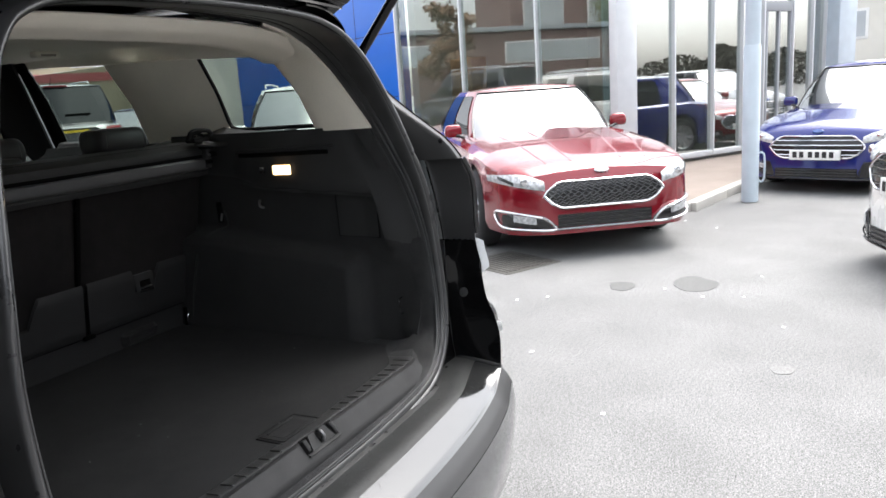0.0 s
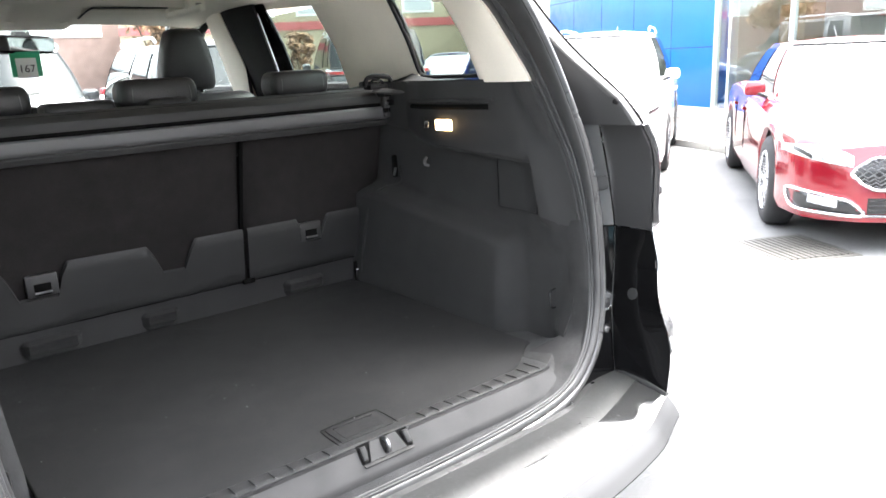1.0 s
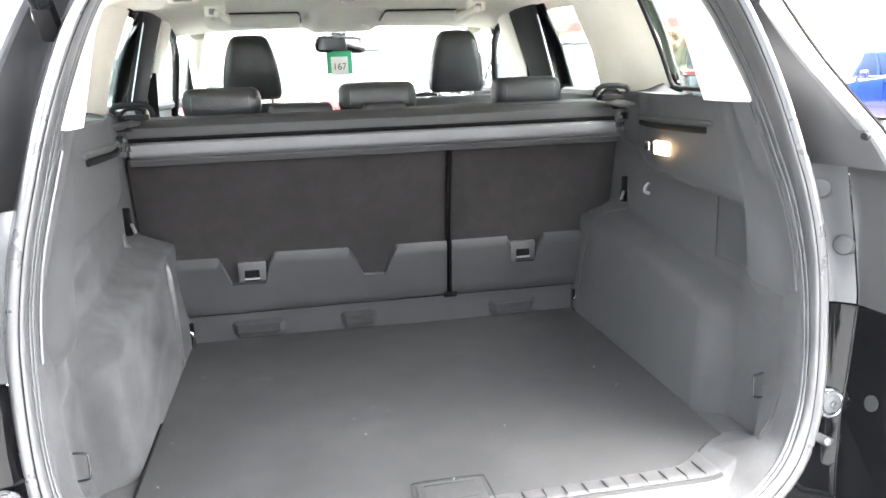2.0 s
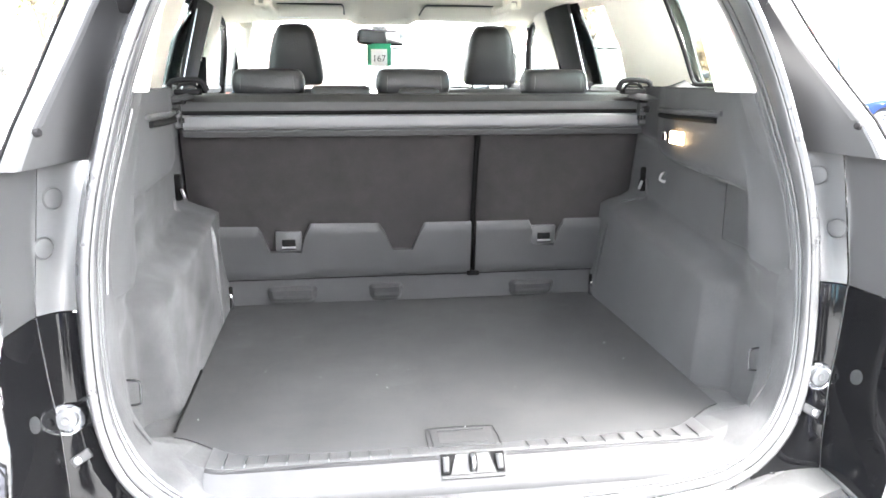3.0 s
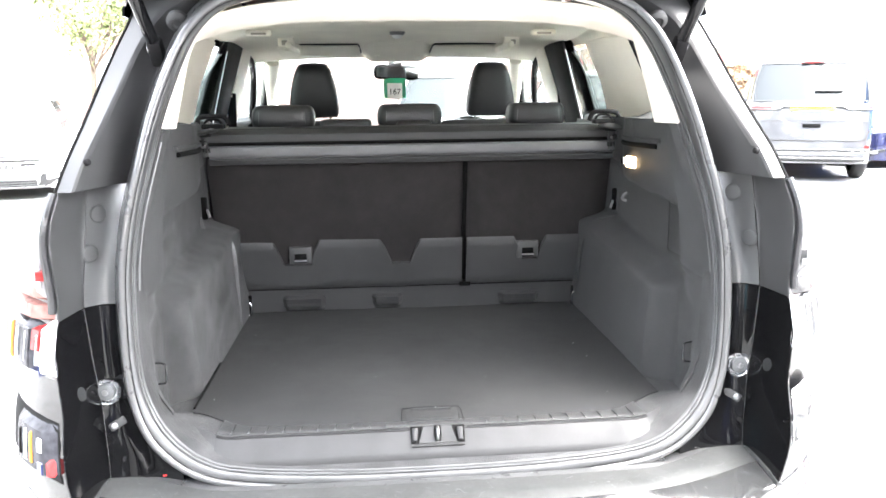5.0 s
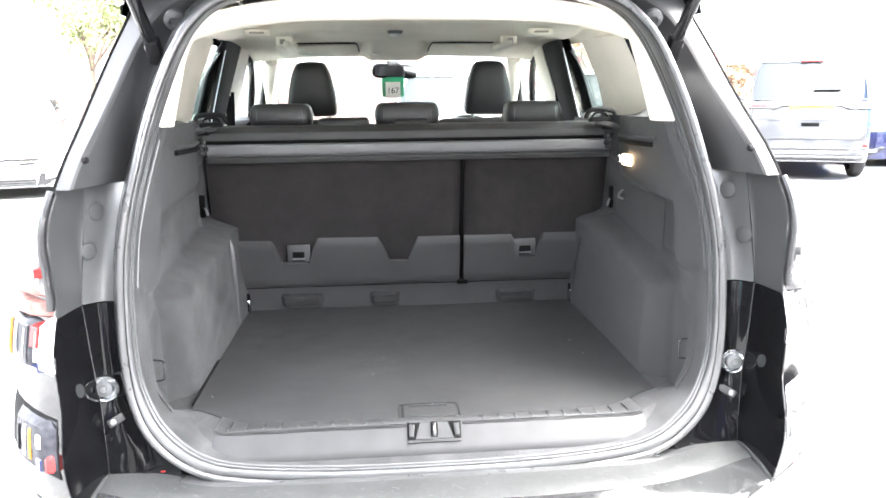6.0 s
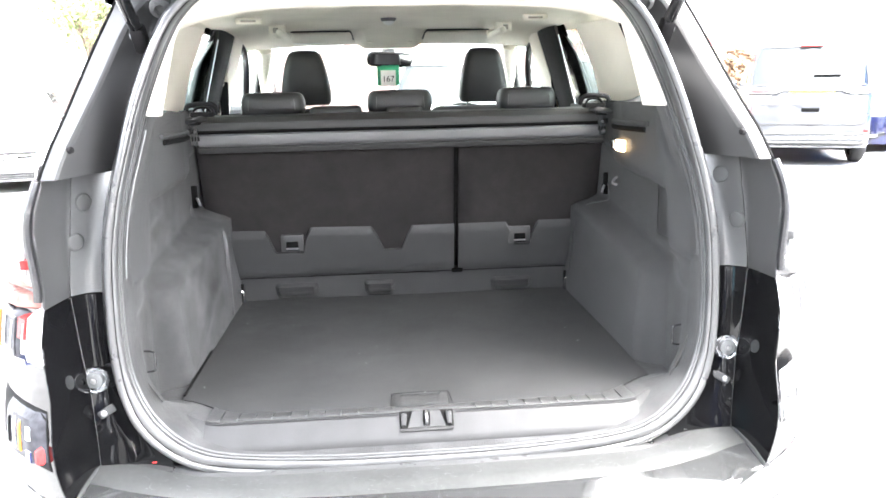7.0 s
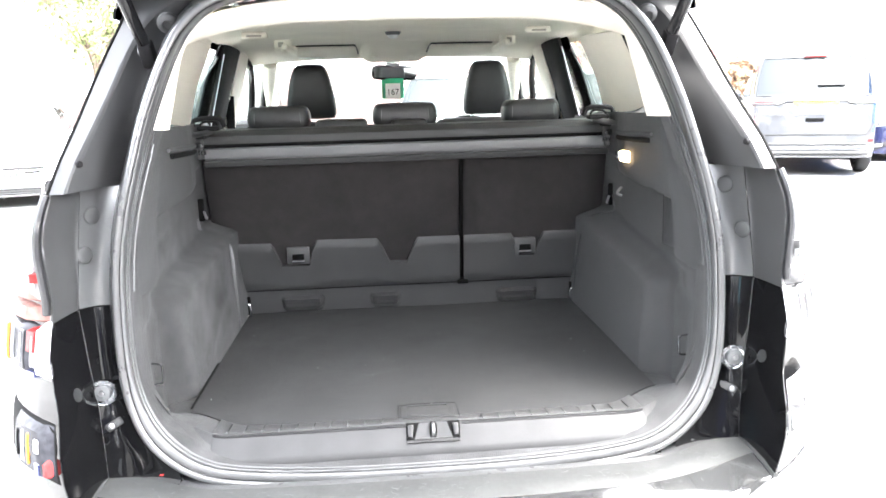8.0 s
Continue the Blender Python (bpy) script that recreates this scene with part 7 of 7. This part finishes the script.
    if tail_bar:
        part("rear_wiper", tube([gh(5 - q, 0.30, 0.030) for q in (0.02, 0.15, 0.33)], 0.014, 6), "dark_hole", car, "black wiper at rest")
    else:
        part("rear_wiper", tube([(0.0, -h + 0.02, belt + 0.09), (0.22, -h + 0.03, belt + 0.11)], 0.010, 6), "black_gloss", car)
    part("aerial", rod((0, roof_y[4] + 0.1, H - 0.01), (0, roof_y[4] - 0.05, H + 0.10), 0.006, 8), "black_gloss", car)
    if shape == "suv":
        for s in (1, -1):
            part("roof_rail", tube(smooth_line([(s * w2 * 0.62, y, H + dz) for y, dz in ((roof_y[1] - 0.1, -0.02), (roof_y[1] - 0.25, 0.03), (roof_y[4] + 0.35, 0.03), (roof_y[4] + 0.1, -0.02))], 16), 0.014, 8), "alu", car)
    wheel_set(car, [(s * (w2 - 0.105), y) for s in (1, -1) for y in (yf, yr)], r, 0.21)
    return car


def parked(x, y, hx, hy):
    """A pose on the ground whose nose points along (hx, hy)."""
    return pose(x, y, 0, 0, 0, math.degrees(math.atan2(hy, hx)) - 90)


def by_nose(nx, ny, hx, hy, L):
    d = Vector((hx, hy, 0)).normalized()
    return parked(nx - d.x * L / 2, ny - d.y * L / 2, hx, hy)


# red saloon before the showroom
hd = Vector((-0.812, -0.584, 0)).normalized()
axle = Vector((5.315, 1.165, 0))
rc = axle - hd * (4.78 / 2 - 0.92)
make_car(parked(rc.x, rc.y, hd.x, hd.y), "red_paint", "deep red saloon car with a silver mesh grille", L=4.78, W=1.78, H=1.40, hood=0.91, belt=0.92, r=0.34, shape="saloon", plate=None, face="mesh")
make_car(by_nose(7.95, -0.80, -0.95, 0.31, 3.9), "blue_paint", "bright blue hatchback with chrome grille bars", L=3.9, W=1.72, H=1.42, hood=0.90, belt=0.90, r=0.31, shape="hatch")
make_car(by_nose(4.22, -1.36, -0.34, 0.94, 4.5), "white_paint", "white sport utility car with chrome grille", L=4.5, W=1.84, H=1.68, hood=1.05, belt=1.05, r=0.35, shape="suv")
make_car(by_nose(5.35, 4.25, -0.845, -0.535, 4.3), "white_paint", "white hatchback before the blue wall", L=4.3, W=1.8, H=1.60, hood=1.0, belt=1.0, r=0.33, shape="suv")
make_car(parked(7.65, 12.1, 0.38, 0.925), "pale_silver", "silver people carrier with a dark bar between its tail lamps", L=4.8, W=1.98, H=1.93, hood=1.05, belt=1.235, r=0.37, shape="suv", tail_bar=True)
make_car(parked(2.42, 7.65, 0.10, 1.0), "dark_paint", "dark grey sport utility car", L=4.5, W=1.80, H=1.62, hood=1.05, belt=1.05, r=0.35, shape="suv")
make_car(parked(11.03, 13.02, -0.963, -0.269), "navy_paint", "dark blue hatchback parked in a row", L=4.3, W=1.8, H=1.50, hood=0.98, belt=0.98, r=0.33, shape="hatch")
make_car(parked(4.1, 13.2, -0.35, 0.94), "red_paint", "red hatchback parked beyond the yard", L=4.2, W=1.78, H=1.5, hood=0.97, belt=0.97, r=0.32, shape="hatch")
tree(5.9, 19.0, 4.8, 1.1, "leaf_brown", "small tree with copper-brown leaves", 9, 4200)
make_car(parked(1.0, 10.6, 0.06, 1.0), "white_paint", "white sport utility car parked ahead", L=4.5, W=1.86, H=1.68, hood=1.05, belt=1.05, r=0.35, shape="suv")
make_car(parked(-5.83, 10.9, 0.35, -1.0), "white_paint", "white hatchback parked across the yard", L=4.3, W=1.8, H=1.42, hood=0.92, belt=0.88, r=0.33, shape="hatch")

make_car(parked(-2.05, 9.6, -0.04, 1.0), "green_grey_paint", "dark grey-green sport utility car parked ahead", L=4.3, W=1.45, H=1.85, hood=1.05, belt=1.12, r=0.34, shape="suv")

# ---------------------------------------------------------------- distant buildings and trees
def far_block(x, y, turn, w, d, h, label, mat_, band=None, rows=2, cols=6):
    b = thing("building", pose(x, y, 0, 0, 0, turn), label, "building")
    part("wall", box(-w / 2, w / 2, 0, d, 0, h, 0.02), mat_, b)
    part("roof", box(-w / 2 - 0.2, w / 2 + 0.2, -0.2, d + 0.2, h, h + 0.25, 0.03), "fascia", b)
    if band:
        part("band", box(-w / 2, w / 2, -0.04, 0.02, h * band, h * band + 0.25), "red_band", b, "red painted band")
    for r_ in range(rows):
        for c in range(cols):
            x0 = -w / 2 + w * (c + 0.18) / cols
            z0 = h * (0.14 + 0.46 * r_) if rows > 1 else h * 0.62
            win = part("window", box(x0, x0 + w / cols * 0.62, -0.03, 0.05, z0, z0 + h * 0.26, 0.01), "white_plastic", b)
            part("window_pane", box(x0 + 0.08, x0 + w / cols * 0.62 - 0.08, -0.045, -0.02, z0 + 0.08, z0 + h * 0.26 - 0.08), "sky_pane", win)
    return b


far_block(11.7, 21.0, -29, 12, 8, 4.6, "long low cream workshop with a red band", "cream_wall", band=0.53, rows=1, cols=7)
far_block(-19, 40, 8, 24, 10, 9.0, "brown brick commercial building", "brick", rows=2, cols=5)
far_block(0.5, 30, 4, 18, 8, 4.35, "low brown brick unit across the road", "brick", rows=1, cols=2)
far_block(24, -6, -100, 14, 8, 3.4, "low white unit beyond the entrance", "render_wall", rows=1, cols=4)


tree(9.35, 17.4, 2.5, 0.42, "leaf_brown", "small tree with copper-brown leaves", 1, 2600)
tree(-5.6, 20.0, 7.2, 3.4, "leaf_green", "broad green tree beyond the yard", 3, 6500)
tree(-12.2, 32.0, 7.5, 3.4, "leaf_green", "broad green tree beyond the yard", 6, 6000)
for k, (x, y) in enumerate(((-22, -8), (-20, -15), (-16, -22), (-9, -26), (-25, -2), (-24, 5), (-2, -28))):
    tree(x, y, 7 + (k % 3), 3.6, "leaf_green", "tall green tree behind the yard", 10 + k, 6000)
# never in view; these cars fill what glass and black paint reflect
make_car(parked(-3.2, -7.2, 0.15, 1.0), "dark_paint", "dark grey saloon car parked behind", L=4.5, W=1.8, H=1.46, shape="saloon")
make_car(parked(2.0, -7.6, 0.15, 1.0), "navy_paint", "dark blue sport utility car behind", L=4.5, W=1.85, H=1.7, hood=1.05, belt=1.05, r=0.35, shape="suv")
make_car(parked(-0.6, -7.4, 0.15, 1.0), "dark_paint", "dark grey sport utility car behind", L=4.5, W=1.85, H=1.7, hood=1.05, belt=1.05, r=0.35, shape="suv")
make_car(parked(-6.4, -6.0, 0.15, 1.0), "teal_paint", "pale blue hatchback parked behind", L=4.1, W=1.75, H=1.5, shape="hatch")
# unseen, added to keep low sky light off the boot and jambs
far_block(-3, -12, 184, 24, 8, 6.6, "unseen dark block behind the yard, added to hold back sky light", "clad", rows=1, cols=3)
make_car(parked(11.75, -3.5, 0.34, 0.94), "red_paint", "red saloon parked facing the showroom glass", L=4.3, W=1.70, H=1.33, hood=0.88, belt=0.88, r=0.32, shape="hatch")
make_car(parked(13.4, -6.2, 0.34, 0.94), "pale_silver", "silver hatchback parked in front of the showroom", L=4.2, W=1.78, H=1.5, hood=0.97, belt=0.97, r=0.32, shape="hatch")


def far_woods(x0, y0, x1, y1, h, n, seed):
    """A distant belt of trees: overlapping crowns of leaf clumps on a low bank, thick to the ground."""
    rnd = random.Random(seed)
    crowns = []
    for k in range(46):
        f_ = rnd.random()
        crowns.append((x0 + (x1 - x0) * f_ + rnd.gauss(0, 1.5), y0 + (y1 - y0) * f_ + rnd.gauss(0, 3), h * rnd.uniform(0.55, 1.0), rnd.uniform(1.6, 3.4)))
    verts, faces = [], []
    for k in range(n):
        cx, cy, ch, cr = rnd.choice(crowns)
        z = ch * rnd.random() ** 0.8
        wide = cr * (1 - (z / ch) ** 2.5) ** 0.5 + 0.1
        a, q = rnd.uniform(0, 6.283), rnd.random() ** 0.5
        c = Vector((cx + math.cos(a) * wide * q, cy + math.sin(a) * wide * q, z))
        u = Vector((rnd.gauss(0, 1), rnd.gauss(0, 1), rnd.gauss(0, 1))).normalized()
        w = u.orthogonal().normalized()
        s_ = rnd.uniform(0.10, 0.28)
        i = len(verts)
        verts += [c + u * s_, c + w * s_ * 0.6, c - u * s_, c - w * s_ * 0.6]
        faces.append((i, i + 1, i + 2, i + 3))
    me = bpy.data.meshes.new("woods")
    me.from_pydata(verts, [], faces)
    me.materials.append(M["leaf_far"])
    tagged(new("woods", me), "dense belt of green trees on the skyline", "trees", kind="stuff")


far_woods(10, -64, 66, -50, 3.9, 26000, 31)
